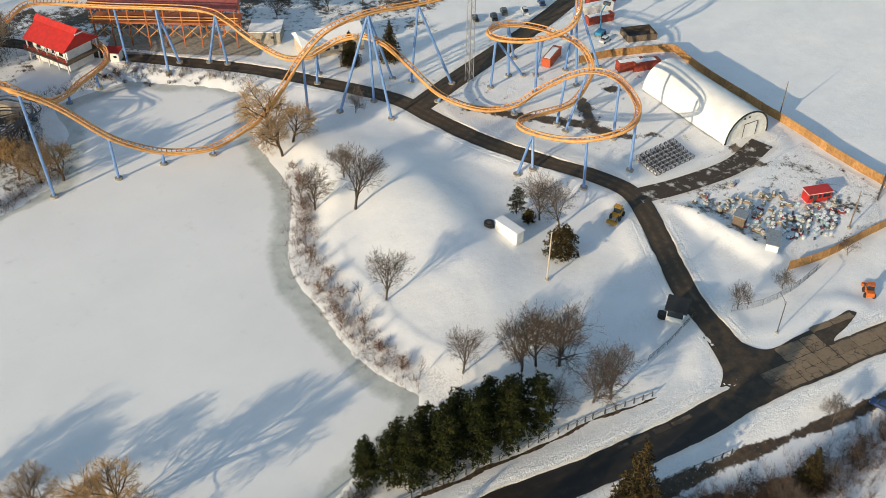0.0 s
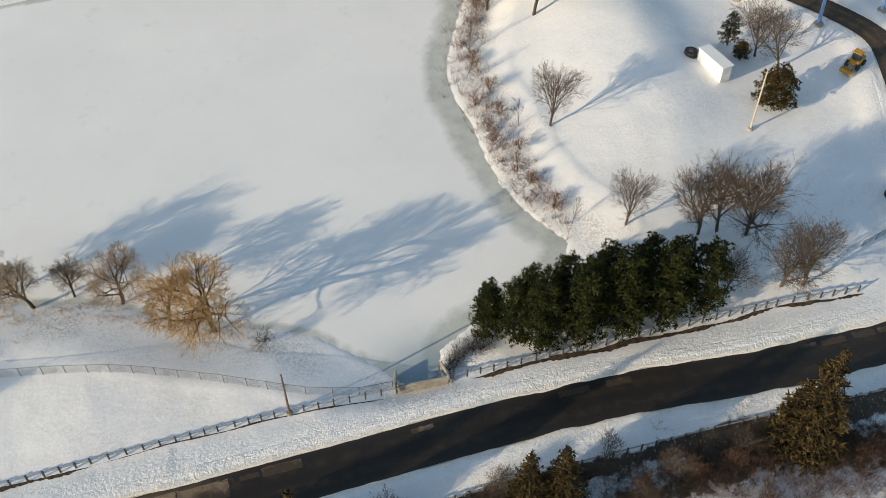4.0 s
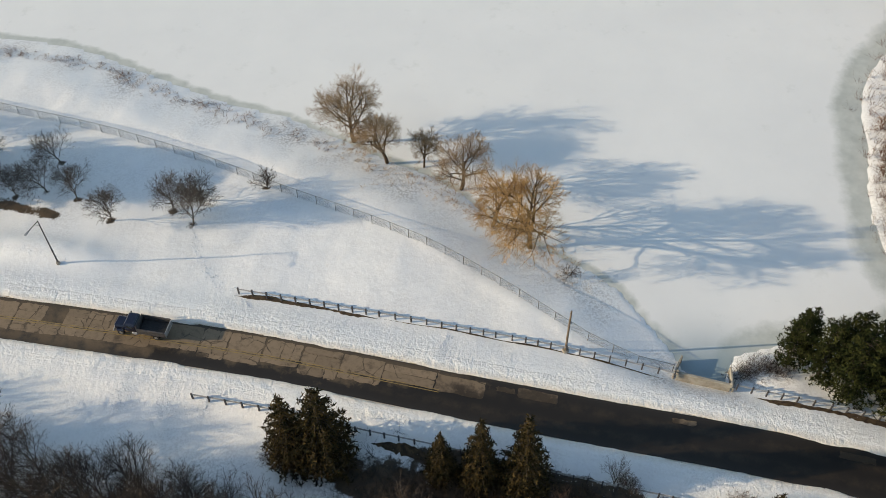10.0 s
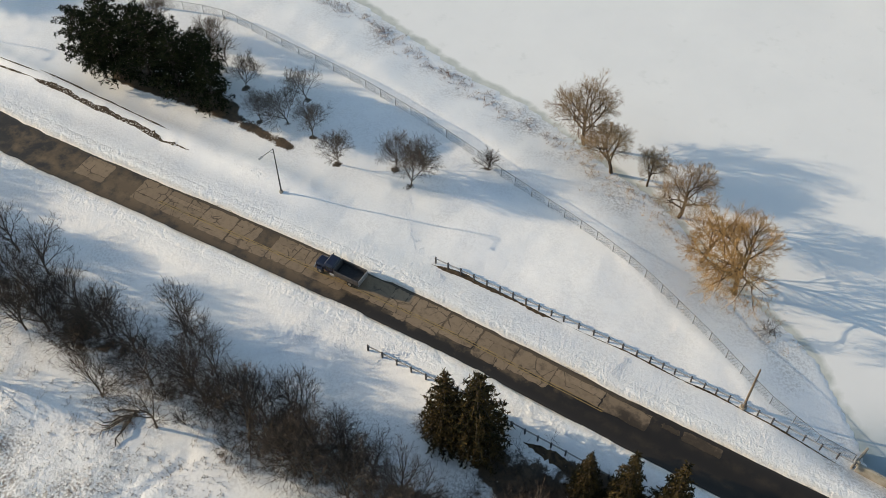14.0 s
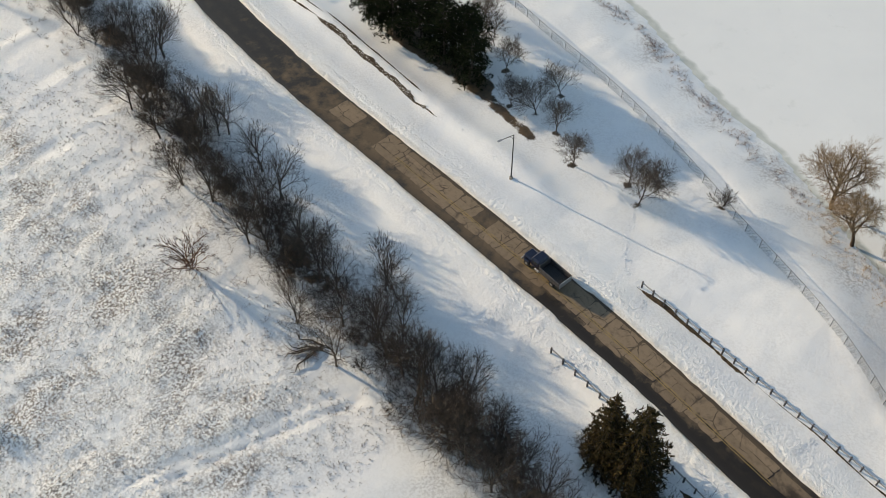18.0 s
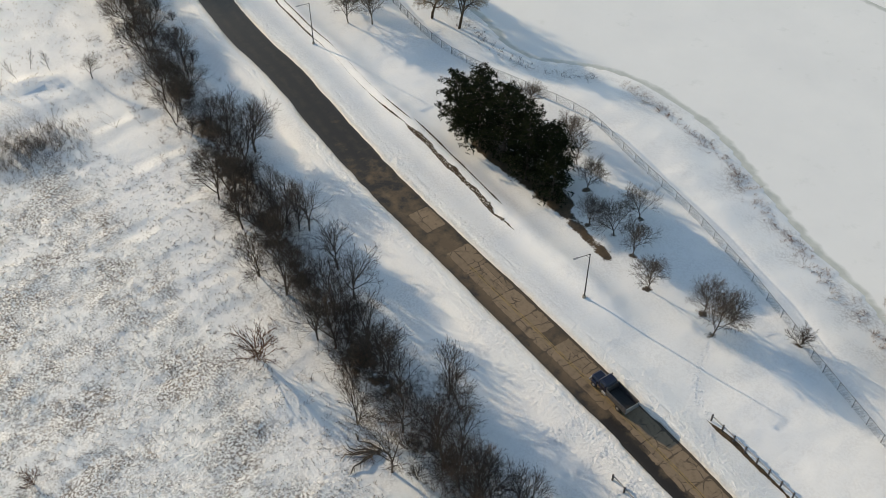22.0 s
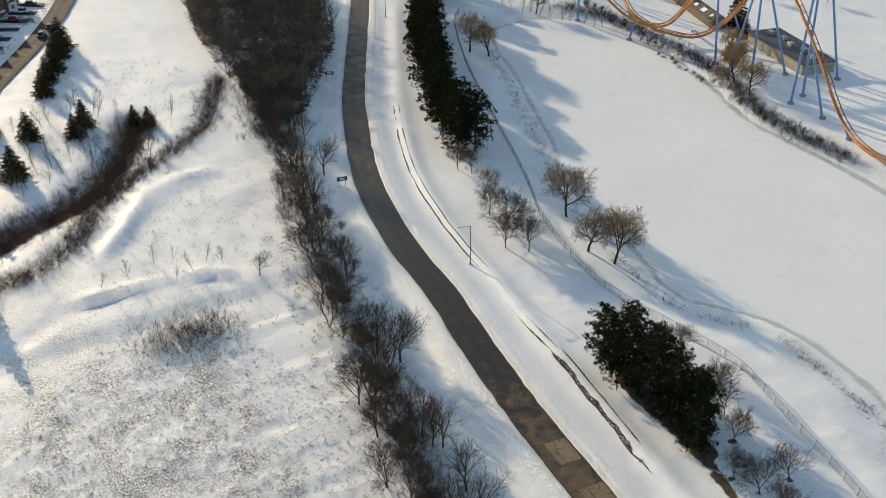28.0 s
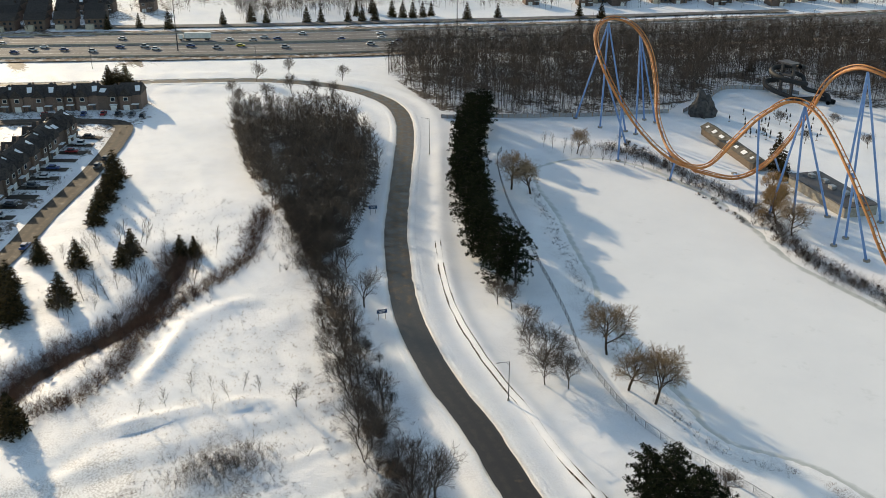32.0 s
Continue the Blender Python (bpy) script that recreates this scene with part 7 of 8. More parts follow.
for k, (x, y) in enumerate(rest):
    copy_thing(CLUTTER[(3, 5, 6, 4, 2, 6, 1)[k % 7]], pose(x, y, height(x, y) - 0.03, 0, 0, random.choice((20, 25, 110, 65)) + random.uniform(-8, 8))).scale = (0.85, 0.85, 0.7)
pylon = thing("ride_mast", "dark steel frame mast with prongs beside the yard", "mast", (179, 14.5, height(179, 14.5)), 20)
part("frame", boxes(((0.4, 0.4, 7), (0, 0, 3.5)), ((0.4, 0.4, 7), (3, 0, 3.5)), ((5.5, 0.4, 0.4), (1.5, 0, 6.5)), ((5.5, 0.4, 0.4), (1.5, 0, 4.0))), DARK_STEEL, pylon)
for k in range(5):
    part("prong", tubes(((-1 + 1.2 * k, 0, 6.6), (-1 + 1.2 * k, 0.3, 9.6), 0.12, 0.05), sides=6), DARK_STEEL, pylon)
utility_pole(164.4, 12.6, 10.0, WOOD_POLE, "wooden pole standing by the yard fence")

# ---- station and park buildings ----
st = thing("station", "coaster station with a bright red gable roof and white walls", "station", (60, 194.5, height(60, 194.5)), -72)
wall = part("wall", boxes(((14, 8.5, 6.4), (0, 0, 3.2), None, 0.03)), WHITE, st)
part("roof", prism(bmesh.new(), 16.5, 12.5, 6.6, 10.6), RED, st)
part("clerestory", prism(bmesh.new(), 16.8, 2.8, 10.2, 11.5), RED, st)
part("gable_trim", boxes(((0.2, 3.0, 0.3), (8.45, 0, 10.2), None, 0.02)), WHITE, st)
part("deck", boxes(((17.5, 12.5, 0.4), (0, 0, 3.2))), WOOD_POLE, st)
for sx in (-7.8, -3.9, 0, 3.9, 7.8):
    for sy in (-5.4, 5.4):
        part("column", boxes(((0.3, 0.3, 7.0), (sx, sy, 3.4))), WHITE, st)
for sy in (-6.1, 6.1):
    part("railing", boxes(((17.4, 0.1, 0.1), (0, sy, 4.5)), ((17.4, 0.1, 0.1), (0, sy, 3.95)), *[((0.1, 0.1, 1.1), (-8.6 + 1.9 * k, sy, 3.95)) for k in range(10)]), RED, st)
for k in range(4):
    part("window", boxes(((1.4, 0.1, 1.2), (-4.5 + 3 * k, -4.3, 4.6), None, 0.02)), GLASS, wall)
shed(70.5, 186, -42, (4.2, 3.4, 3.0), WHITE, RED, "small white hut with a red roof")
plat = thing("lift_structure", "orange steel trestle carrying a dark red roofed walkway", "trestle", (88, 186, height(88, 186)), -40)
MAROON = mat("dark_red_roofing", (0.24, 0.06, 0.06), 0.7, second=(0.3, 0.09, 0.08), scale=0.8)
part("roof", prism(bmesh.new(), 42, 9, 12.5, 15), MAROON, plat)
part("deck", boxes(((42, 7, 0.5), (0, 0, 8.0))), TRACK_DARK, plat)
part("rail", boxes(((42, 0.15, 0.2), (0, -3.6, 9.2)), ((42, 0.15, 0.2), (0, -3.6, 10.0))), TRACK, plat)
for k in range(9):
    for sy in (-3.4, 3.4):
        part("column", boxes(((0.35, 0.35, 12.6), (-20 + 5 * k, sy, 6.2))), TRACK_DARK, plat)
    if k < 8:
        part("brace", tubes(((-20 + 5 * k, -3.4, 3.5), (-15 + 5 * k, -3.4, 8), 0.12), ((-20 + 5 * k, -3.4, 8.0), (-15 + 5 * k, -3.4, 3.5), 0.12), sides=5), TRACK, plat)
forest("woods", "dark bare trees round the coaster station", scatter([(22, 200), (46, 200), (60, 212), (52, 240), (10, 240)], 90, 21), 21, 8, WOOD_TWIG, 12, 8, 0.2, 0.006, 0.42)
shed(111, 171, -40, (9, 7.5, 4.2), CONCRETE, ROOF_SNOW, "flat-roofed grey building with snow on top", "building")
hut = thing("building", "beige park building under a snowy gable roof", "building", (122, 155, height(122, 155)), -15)
part("wall", boxes(((18, 9, 4.2), (0, 0, 2.1))), BEIGE, hut)
part("roof", prism(bmesh.new(), 19, 10.5, 4.2, 6.8), ROOF_SNOW, hut)
part("door", boxes(((1.2, 0.1, 2.1), (-5, -4.55, 1.05), None, 0.01)), WHITE, hut)
for k in range(4):
    part("window", boxes(((1.3, 0.1, 1.0), (-2 + 2.6 * k, -4.55, 2.3), None, 0.01)), GLASS, hut)
track("roller_coaster", "rust orange coaster track curling round the station pond", [(24, 210, 11.5), (27, 202, 11), (33.7, 185, 10), (38, 173, 8), (41.5, 168, 6.5), (46, 166.5, 5), (51, 169, 4.3), (56, 173, 4), (61, 176, 4), (66, 180, 4), (68, 185, 4.3), (67.5, 190, 5)])
mine = thing("dark_ride", "tangled dark steel track and frame of a small coaster", "ride", (27, 160.5, height(27, 160.5)), 20)
rnd = np.random.default_rng(33)
for k in range(28):
    x, y = rnd.uniform(-11, 11), rnd.uniform(-9, 9)
    part("column", tubes(((x, y, -0.3), (x + rnd.normal(0, 0.4), y + rnd.normal(0, 0.4), rnd.uniform(3.5, 8.5)), 0.2), sides=6), DARK_STEEL, mine)
for k in range(6):
    ring = [((5 + 1.2 * k) * math.cos(q) + 0.8 * k - 1, (4 + 0.8 * k) * math.sin(q), 2.5 + 1.1 * k + 1.2 * math.sin(2 * q + k)) for q in np.arange(0, 6.4, 0.35)]
    for o in (-0.45, 0.45):
        c = np.array(ring) * (1 + o / 6, 1 + o / 6, 1)
        n = len(c)
        v = np.stack([c + d for d in ((0.13, 0, 0), (0, 0.13, 0.1), (-0.13, 0, 0), (0, -0.13, -0.1))], 1).reshape(-1, 3)
        f = [(4 * i + j, 4 * i + (j + 1) % 4, 4 * i + 4 + (j + 1) % 4, 4 * i + 4 + j) for i in range(n - 1) for j in range(4)]
        raw("rail", v, f, DARK_STEEL, mine)
    part("catwalk", tubes(*[((p[0], p[1], p[2] - 0.35), (q[0], q[1], q[2] - 0.35), 0.22) for p, q in zip(ring[::2], ring[2::2])], sides=4), DARK_STEEL, mine)
for k in range(12):
    x, y, z = rnd.uniform(-8, 8), rnd.uniform(-7, 7), rnd.uniform(2, 7)
    part("brace", tubes(((x, y, z), (x + rnd.uniform(-4, 4), y + rnd.uniform(-4, 4), z + rnd.uniform(-1.5, 1.5)), 0.11), sides=5), DARK_STEEL, mine)
shed(30.5, 182.5, 35, (12, 7, 6.5), CONCRETE, ROOF_SNOW, "grey concrete ride building with a snowy flat roof", "building")
shed(21, 172.5, 35, (11, 5, 4.2), DARK_STEEL, mat("faded_blue_roof", (0.10, 0.2, 0.34), 0.6, second=(0.14, 0.26, 0.4), scale=0.8), "dark loading shed under a faded blue roof", "building")
shed(13.5, 157, 30, (7, 6, 4.0), CONCRETE, ROOF_SNOW, "small grey concrete pump house with snow on the roof", "building")
shed(36, 171, 40, (1.2, 9, 5.5), CONCRETE, CONCRETE, "tall grey concrete retaining wall beside the ride", "retaining_wall")
quay = thing("retaining_wall", "low weathered concrete retaining wall above the shore", "wall", (11, 141.8, height(11, 143)), 9)
part("stem", boxes(((11, 0.5, 2.0), (0, 0, 0.2), None, 0.04)), CONCRETE, quay)
part("coping", boxes(((11.3, 0.8, 0.2), (0, 0, 1.28), None, 0.03)), CONCRETE, quay)
for k, (x, y, q) in enumerate([(43.8, 205, 1.25), (38, 203, 1.1), (31, 208, 1.0), (47, 211, 1.0)]):
    plant(WILLOWS[k % 3], x, y, q, label="large golden-brown bare tree behind the station")
for legs, top in (([(52, 174)], (51, 169.5, 3.4)), ([(34, 186)], (33.7, 185, 9.2)), ([(41, 170)], (41, 168.8, 5.8)), ([(28, 203)], (27.2, 201.5, 10.2)), ([(61.5, 176.5)], (61, 176, 3.2)), ([(68, 186)], (68, 185, 3.5)), ([(72.3, 181)], (72.3, 183, 16.2)), ([(84, 173), (79, 170)], (80.6, 175, 16.2)),
                  ([(90.5, 168), (94, 164)], (92, 163.6, 15.4))):
    support(legs, top)
tower = thing("lattice_tower", "pale steel lattice tower beside the track", "tower", (140.8, 115.2, height(140.8, 115.2)))
for sx in (-0.8, 0.8):
    for sy in (-0.8, 0.8):
        part("leg", tubes(((sx, sy, -0.2), (sx * 0.8, sy * 0.8, 30), 0.1), sides=6), STEEL, tower)
bm = bmesh.new()
for k in range(20):
    z, s, e = 1.5 * k, 0.8, 1 if k % 2 else -1
    for a, b in (((-s * e, -s), (s * e, -s)), ((s, -s * e), (s, s * e)), ((s * e, s), (-s * e, s)), ((-s, s * e), (-s, -s * e))):
        tube(bm, (*a, z), (*b, z + 1.5), 0.05, sides=4, caps=False)
part("lattice", bm, STEEL, tower)

# ---- beyond the pond: water park in winter ----
slide = thing("water_slide", "black tubular water slide tower with twisting chutes", "water slide", (-292, 268, height(-292, 268)))
part("tower", boxes(((1.0, 1.0, 14), (-3, 0, 7)), ((1.0, 1.0, 14), (3, 0, 7)), ((8, 5, 0.6), (0, 0, 14)), ((6, 4, 0.5), (0, 0, 9))), DARK_STEEL, slide)
def bent_pipe(pts, r, sides=10):
    """One bent pipe along the points."""
    p = smooth_line(pts, 0.8)
    d = np.gradient(p, axis=0)
    d /= np.linalg.norm(d, axis=1)[:, None]
    u = np.cross(d, np.array([0, 0, 1.0]))
    u /= np.linalg.norm(u, axis=1)[:, None] + 1e-9
    w = np.cross(u, d)
    v = np.stack([p + r * (u * math.cos(a) + w * math.sin(a)) for a in np.arange(sides) * math.tau / sides], 1).reshape(-1, 3)
    i = np.arange(len(v)).reshape(-1, sides)
    f = np.stack([i[:-1], np.roll(i, -1, 1)[:-1], np.roll(i, -1, 1)[1:], i[1:]], -1).reshape(-1, 4)
    return v, [tuple(int(k) for k in q) for q in f]


for pts, r in (([(6 * math.cos(a) * (1 + 0.05 * k), 5 * math.sin(a), 13.5 - 0.62 * k) for k, a in enumerate(np.arange(0, 12.5, 0.6))] + [(14, 6, 1.2), (20, 7, 1.0)], 1.0),
               ([(-2 + 1.6 * k, 4 + 3 * math.sin(k * 0.7), 9 - 0.55 * k) for k in range(15)], 0.9)):
    raw("chute", *bent_pipe(pts, r), BLACK, slide, smooth=True)
parasol = proto(thing("parasol", "dark folded parasol standing on the snowy poolside", "parasol", group="folded parasols"))
part("pole", tubes(((0, 0, -0.1), (0, 0, 2.9), 0.05)), DARK_STEEL, parasol)
part("canopy", tubes(((0, 0, 1.3), (0, 0, 1.9), 0.24, 0.3), ((0, 0, 1.9), (0, 0, 2.8), 0.3, 0.06)), BLACK, parasol)
part("base", tubes(((0, 0, -0.05), (0, 0, 0.16), 0.4), sides=10), CONCRETE, parasol)
for x, y in scatter(POOLSIDE, 34, 91):
    copy_thing(parasol, pose(x, y, height(x, y)))
rock = thing("rock_feature", "dark artificial rock pinnacle by a frozen pool", "rock", (-286, 217, height(-286, 217)), 20)
bm = bmesh.new()
bmesh.ops.create_icosphere(bm, subdivisions=3, radius=1)
for q in bm.verts:
    k = 1 + 0.35 * noise.noise(q.co * 2.2)
    q.co = Vector((q.co.x * 5.5 * k, q.co.y * 4.5 * k, max(q.co.z, -0.1) * 10 * k * (1 - 0.35 * abs(q.co.x))))
part("stone", bm, mat("dark_rock", (0.045, 0.042, 0.042), 0.9, second=(0.095, 0.088, 0.085), scale=0.8, bump=0.8, bump_scale=1.5), rock)
longhut = thing("building", "long low park building with a snowy brown roof", "building", (-246, 196, height(-246, 196)), -18)
part("wall", boxes(((42, 5, 2.8), (0, 0, 1.4))), WOOD_POLE, longhut)
part("roof", prism(bmesh.new(), 43, 6.2, 2.8, 4.4), mat("mossy_brown_roof", (0.075, 0.066, 0.05), 0.9, second=(0.15, 0.135, 0.115), scale=0.7, bump=0.3), longhut)
for k in range(7):
    part("roof_snow", boxes(((1.4 + 0.7 * (k % 3), 1.2 + 0.5 * (k % 2), 0.12), (-18 + 6 * k, -1.5, 3.72), Euler((0.48, 0, 0)), 0.03)), ROOF_SNOW, longhut, "patch of snow")
pool = thing("building", "grey concrete pool building beside the coaster", "building", (-196, 190, height(-196, 190)), -14)
part("wall", boxes(((30, 11, 3.4), (0, 0, 1.7), None, 0.05)), CONCRETE, pool)
part("roof", boxes(((30.6, 11.6, 0.3), (0, 0, 3.5), None, 0.05)), DARK_STEEL, pool)
for k in range(5):
    part("roof_unit", boxes(((2.2, 1.6, 1.1), (-11 + 5.5 * k, 1.2 * (k % 2), 4.1), None, 0.05)), STEEL, pool)
plank_fence([(-330, 124), (-322, 142), (-310, 166), (-301, 190), (-295, 208)], "pale grey low boundary fence below the wood", 1.6, STEEL)
plank_fence([(-292, 213), (-300, 232), (-311, 252), (-301, 268), (-290, 274)], "pale grey boundary fence round the water park", 1.6, STEEL)
for k, (x, y, s) in enumerate([(-225, 196, 1.2), (-216, 190, 0.9), (-330, 285, 0.7)]):
    plant(FAR_SPRUCES[k % 2], x, y, s, label="dark spruce beside the coaster track")
for k in range(46):
    f = k / 45
    x, y = -275 + 135 * f, 165 - 14 * f + (4 if f < 0.4 else 0) + random.gauss(0, 1.2)
    if f > 0.75:
        y = 151 + random.gauss(0, 0.8)
    plant(SHRUBS[k % 2], x, y, random.uniform(0.5, 0.85), group="shrubs on the far bank", label="low dry brown shrub on the far bank")
for k in range(14):
    plant(SLIMS[k % 2], -282 + 9 * k * 0.35 + random.gauss(0, 1), 140 + 2.0 * k, random.uniform(0.8, 1.1), group="saplings on the far bank")
for k, (x, y) in enumerate([(-262, 235), (-250, 250), (-270, 262), (-240, 225), (-225, 240)]):
    plant(MAPLES[k % 3], x, y, 0.8, group="park trees beyond the pond")
for k in range(26):
    f = k / 25
    x, y = 92 + 22 * f, 147 - 16 * f
    plant((REDS, SHRUBS)[k % 2][k % 2], 62 + 28 * f + random.gauss(0, 1.5), 182 - 24 * f + random.gauss(0, 2), random.uniform(0.4, 0.7), group="shrubs by the station pond")
for k in range(40):
    f = random.random()
    q = smooth_line(CREEK, 3)
    p = q[int(f * (len(q) - 1))]
    plant((REDS, SHRUBS)[k % 2][k % 2], p[0] + random.gauss(0, 4), p[1] + random.gauss(0, 4), random.uniform(0.5, 1.0), label="reddish scrub along the creek bed", group="creek scrub")
for k in range(46):
    x = -266 + 44 * random.random()
    plant(SLIMS[k % 2], x, -12 - 0.3 * (x + 240) + random.gauss(0, 11), random.uniform(0.7, 1.3), group="saplings by the creek")


# ---- brush that nobody could count ----
def thicket(name, label, spots, seed, tall, material, stems=7, spread=0.45, category="brush", thin=0.02):
    """Low tangled brush as one mesh: at each spot a tuft of forked stems."""
    rnd = np.random.default_rng(seed)
    foot = np.array([(x, y, height(x, y) - 0.05) for x, y in spots])
    h = tall * rnd.uniform(0.5, 1.2, len(foot))
    i = np.repeat(np.arange(len(foot)), stems)
    n = len(i)
    d = np.concatenate([rnd.normal(0, spread, (n, 2)), np.ones((n, 1))], 1)
    a = foot[i] + np.concatenate([rnd.normal(0, 0.15, (n, 2)), np.zeros((n, 1))], 1)
    b = a + d * (h[i] * rnd.uniform(0.5, 0.8, n))[:, None]
    v1, f1 = blades(a, b, thin, rnd)
    j = np.repeat(np.arange(n), 3)
    t = rnd.uniform(0.4, 1.0, (len(j), 1))
    c = a[j] * (1 - t) + b[j] * t
    v2, f2 = blades(c, c + (d[j] + rnd.normal(0, 0.5, (len(j), 3))) * h[i][j][:, None] * 0.4, thin * 0.8, rnd)
    v, f = np.concatenate([v1, v2]), np.concatenate([f1, f2 + len(v1)])
    return tagged(new(name, quick_mesh(name, v, f, material)), label, category, kind="stuff")


def along(line, n, wide, seed):
    rnd = np.random.default_rng(seed)
    p = smooth_line(line, 0.5)
    q = p[rnd.integers(0, len(p), n)]
    return [tuple(v) for v in q + rnd.normal(0, wide, (n, 2))]


EAST_SHORE = [(61, 36), (60, 42), (59.5, 50), (60, 58), (61.5, 66), (63, 74), (66, 83), (71, 91), (77, 101), (80, 109)]
thicket("shore_brush", "dense reddish-brown brush along the pond shore", along(EAST_SHORE, 400, 1.7, 41), 41, 1.9, RED_TWIG, 8)
thicket("shore_brush", "brown dry weeds along the snowy pond bank", along([(-96, 80), (-72, 77.5), (-62, 73.2), (-53.8, 69.8), (-44, 66.2), (-32.5, 61.8), (-26.8, 58.8)], 330, 0.9, 42), 42, 0.55, RED_TWIG, 6, 0.7)
thicket("shore_brush", "brown dry weeds under the willows", along([(-26, 60), (-15, 55), (-5, 50), (3, 43), (9, 38), (13, 36)], 260, 1.6, 43), 43, 0.7, WILLOW_TWIG, 6, 0.6)
thicket("shore_brush", "dry weeds on the far snowy shore", along([(-262, 122), (-252, 116), (-213, 100), (-189, 90), (-161, 77.5), (-130, 71), (-112, 70), (-100, 77)], 300, 1.0, 44), 44, 0.8, DARK_TWIG, 6, 0.6)
thicket("shore_brush", "thick brown brush along the far bank", along([(-272, 158), (-256, 166), (-232, 166.5), (-210, 165), (-190, 160), (-175, 154), (-160, 150.5), (-138, 150)], 1200, 1.6, 45), 45, 2.3, DARK_TWIG, 7)
thicket("creek_brush", "dark reddish brush filling the creek bed", along(CREEK[1:], 1900, 2.8, 46), 46, 2.4, RED_TWIG, 8)
thicket("creek_brush", "dark brush on the creek side channel", along(SIDE_CHANNEL, 1250, 1.7, 47), 47, 2.2, RED_TWIG, 8)
thicket("strip_brush", "tangled dark undergrowth in the roadside strip", along(STRIP[1:7], 1000, 2.5, 48), 48, 1.7, DARK_TWIG, 8)
thicket("strip_brush", "reddish-brown tangled brush in the roadside strip", along(STRIP[1:], 600, 3.0, 71), 71, 1.3, RED_TWIG, 8)
thicket("verge_brush", "tangled brown undergrowth along the far verge", along([(-14, 1.5), (8, -1), (24, -4), (45, -6.5), (66, -10), (90, -20)], 1900, 2.2, 49), 49, 2.0, DARK_TWIG, 8)
thicket("wood_brush", "dark tangled growth between the strip and the grove", along([(-225, 31), (-240, 36), (-256, 42), (-275, 50)], 700, 4.0, 65), 65, 2.6, DARK_TWIG, 8)
for k, (x, y) in enumerate(along([(-222, 31), (-240, 36), (-256, 42), (-270, 48)], 26, 4.0, 66)):
    plant(WILDS[k % 4], x, y, random.uniform(0.7, 1.0), group="scrub below the grove")
thicket("wood_brush", "brown undergrowth in the grove", scatter(GROVE, 800, 50), 50, 3.0, DARK_TWIG, 8)
thicket("station_brush", "brown brush round the station pond", along([(30, 150), (36, 160), (42, 172), (50, 179), (70, 179), (82, 168), (90, 158), (93, 148), (88, 132)], 500, 1.6, 51), 51, 1.5, DARK_TWIG, 7)
thicket("ride_brush", "dark brown brush among the rides", scatter(RIDE_PLOT, 420, 68), 68, 2.0, DARK_TWIG, 7)
thicket("shore_brush", "brown brush beneath the coaster by the pond", along([(8, 140), (20, 139), (30, 142), (40, 146)], 320, 1.6, 52), 52, 1.6, DARK_TWIG, 7)

thicket("verge_brush", "brown brush and bare ground beyond the road", scatter([(82, -19), (104, -22), (128, -26), (150, -34), (140, -48), (92, -46), (74, -30)], 700, 56), 56, 1.9, RED_TWIG, 8)
for k, (x, y) in enumerate(scatter([(82, -19), (104, -22), (128, -26), (150, -34), (140, -48), (92, -46), (74, -30)], 26, 57)):
    plant((WILDS[k % 4], SHRUBS[k % 2])[k % 2], x, y, random.uniform(0.5, 0.85) * (1.6 if k % 2 else 1), group="scrub beyond the road")
for k, (x, y) in enumerate(scatter([(20, 145), (34, 146), (46, 190), (40, 215), (10, 215)], 22, 58)):
    plant(BIGS[k % 3], x, y, random.uniform(0.5, 0.8), group="trees by the station")
for k, (x, y) in enumerate([(104, 186), (112, 190), (120, 180), (128, 186), (136, 176), (146, 172), (98, 200), (86, 206), (150, 165), (108, 198), (130, 196)]):
    plant(BIGS[k % 3], x, y, random.uniform(0.6, 0.85), group="trees behind the park")
pad = raw("pavement", [(70, 190, 0.12), (103, 163, 0.12), (112, 172, 0.12), (96, 190, 0.12), (78, 204, 0.12)], [(0, 1, 2, 3, 4)], CONCRETE)
tagged(pad, "tan concrete plaza under the coaster trestle", "pavement", kind="structure")
thicket("strip_tufts", "dry reddish tufts along the edge of the strip", along([(q[0] - 1, q[1] - 8.5) for q in STRIP[2:7]], 170, 1.6, 72), 72, 0.75, RED_TWIG, 7, 0.6)
WEEDY = [(-45, -8), (-60, -12), (-80, -10), (-100, -6), (-125, 0), (-150, -8), (-160, -25), (-140, -48), (-100, -60), (-60, -52), (-40, -35)]
thicket("field_weeds", "short dead weeds poking through thin snow", scatter(WEEDY, 7000, 53), 53, 0.3, FIELD_WEED, 3, 0.9, "weeds", 0.035)
thicket("field_weeds", "scattered dry stalks in the snowy field", scatter([(-160, 20), (-215, 20), (-215, -25), (-165, -40), (-140, -20)], 1100, 54), 54, 0.55, DEAD_GRASS, 3, 0.5, "weeds", 0.022)
thicket("field_weeds", "scattered dry stalks by the creek", scatter([(-215, 0), (-262, 30), (-300, 20), (-300, -8), (-240, -40)], 700, 55), 55, 0.6, DARK_TWIG, 3, 0.5, "weeds", 0.025)


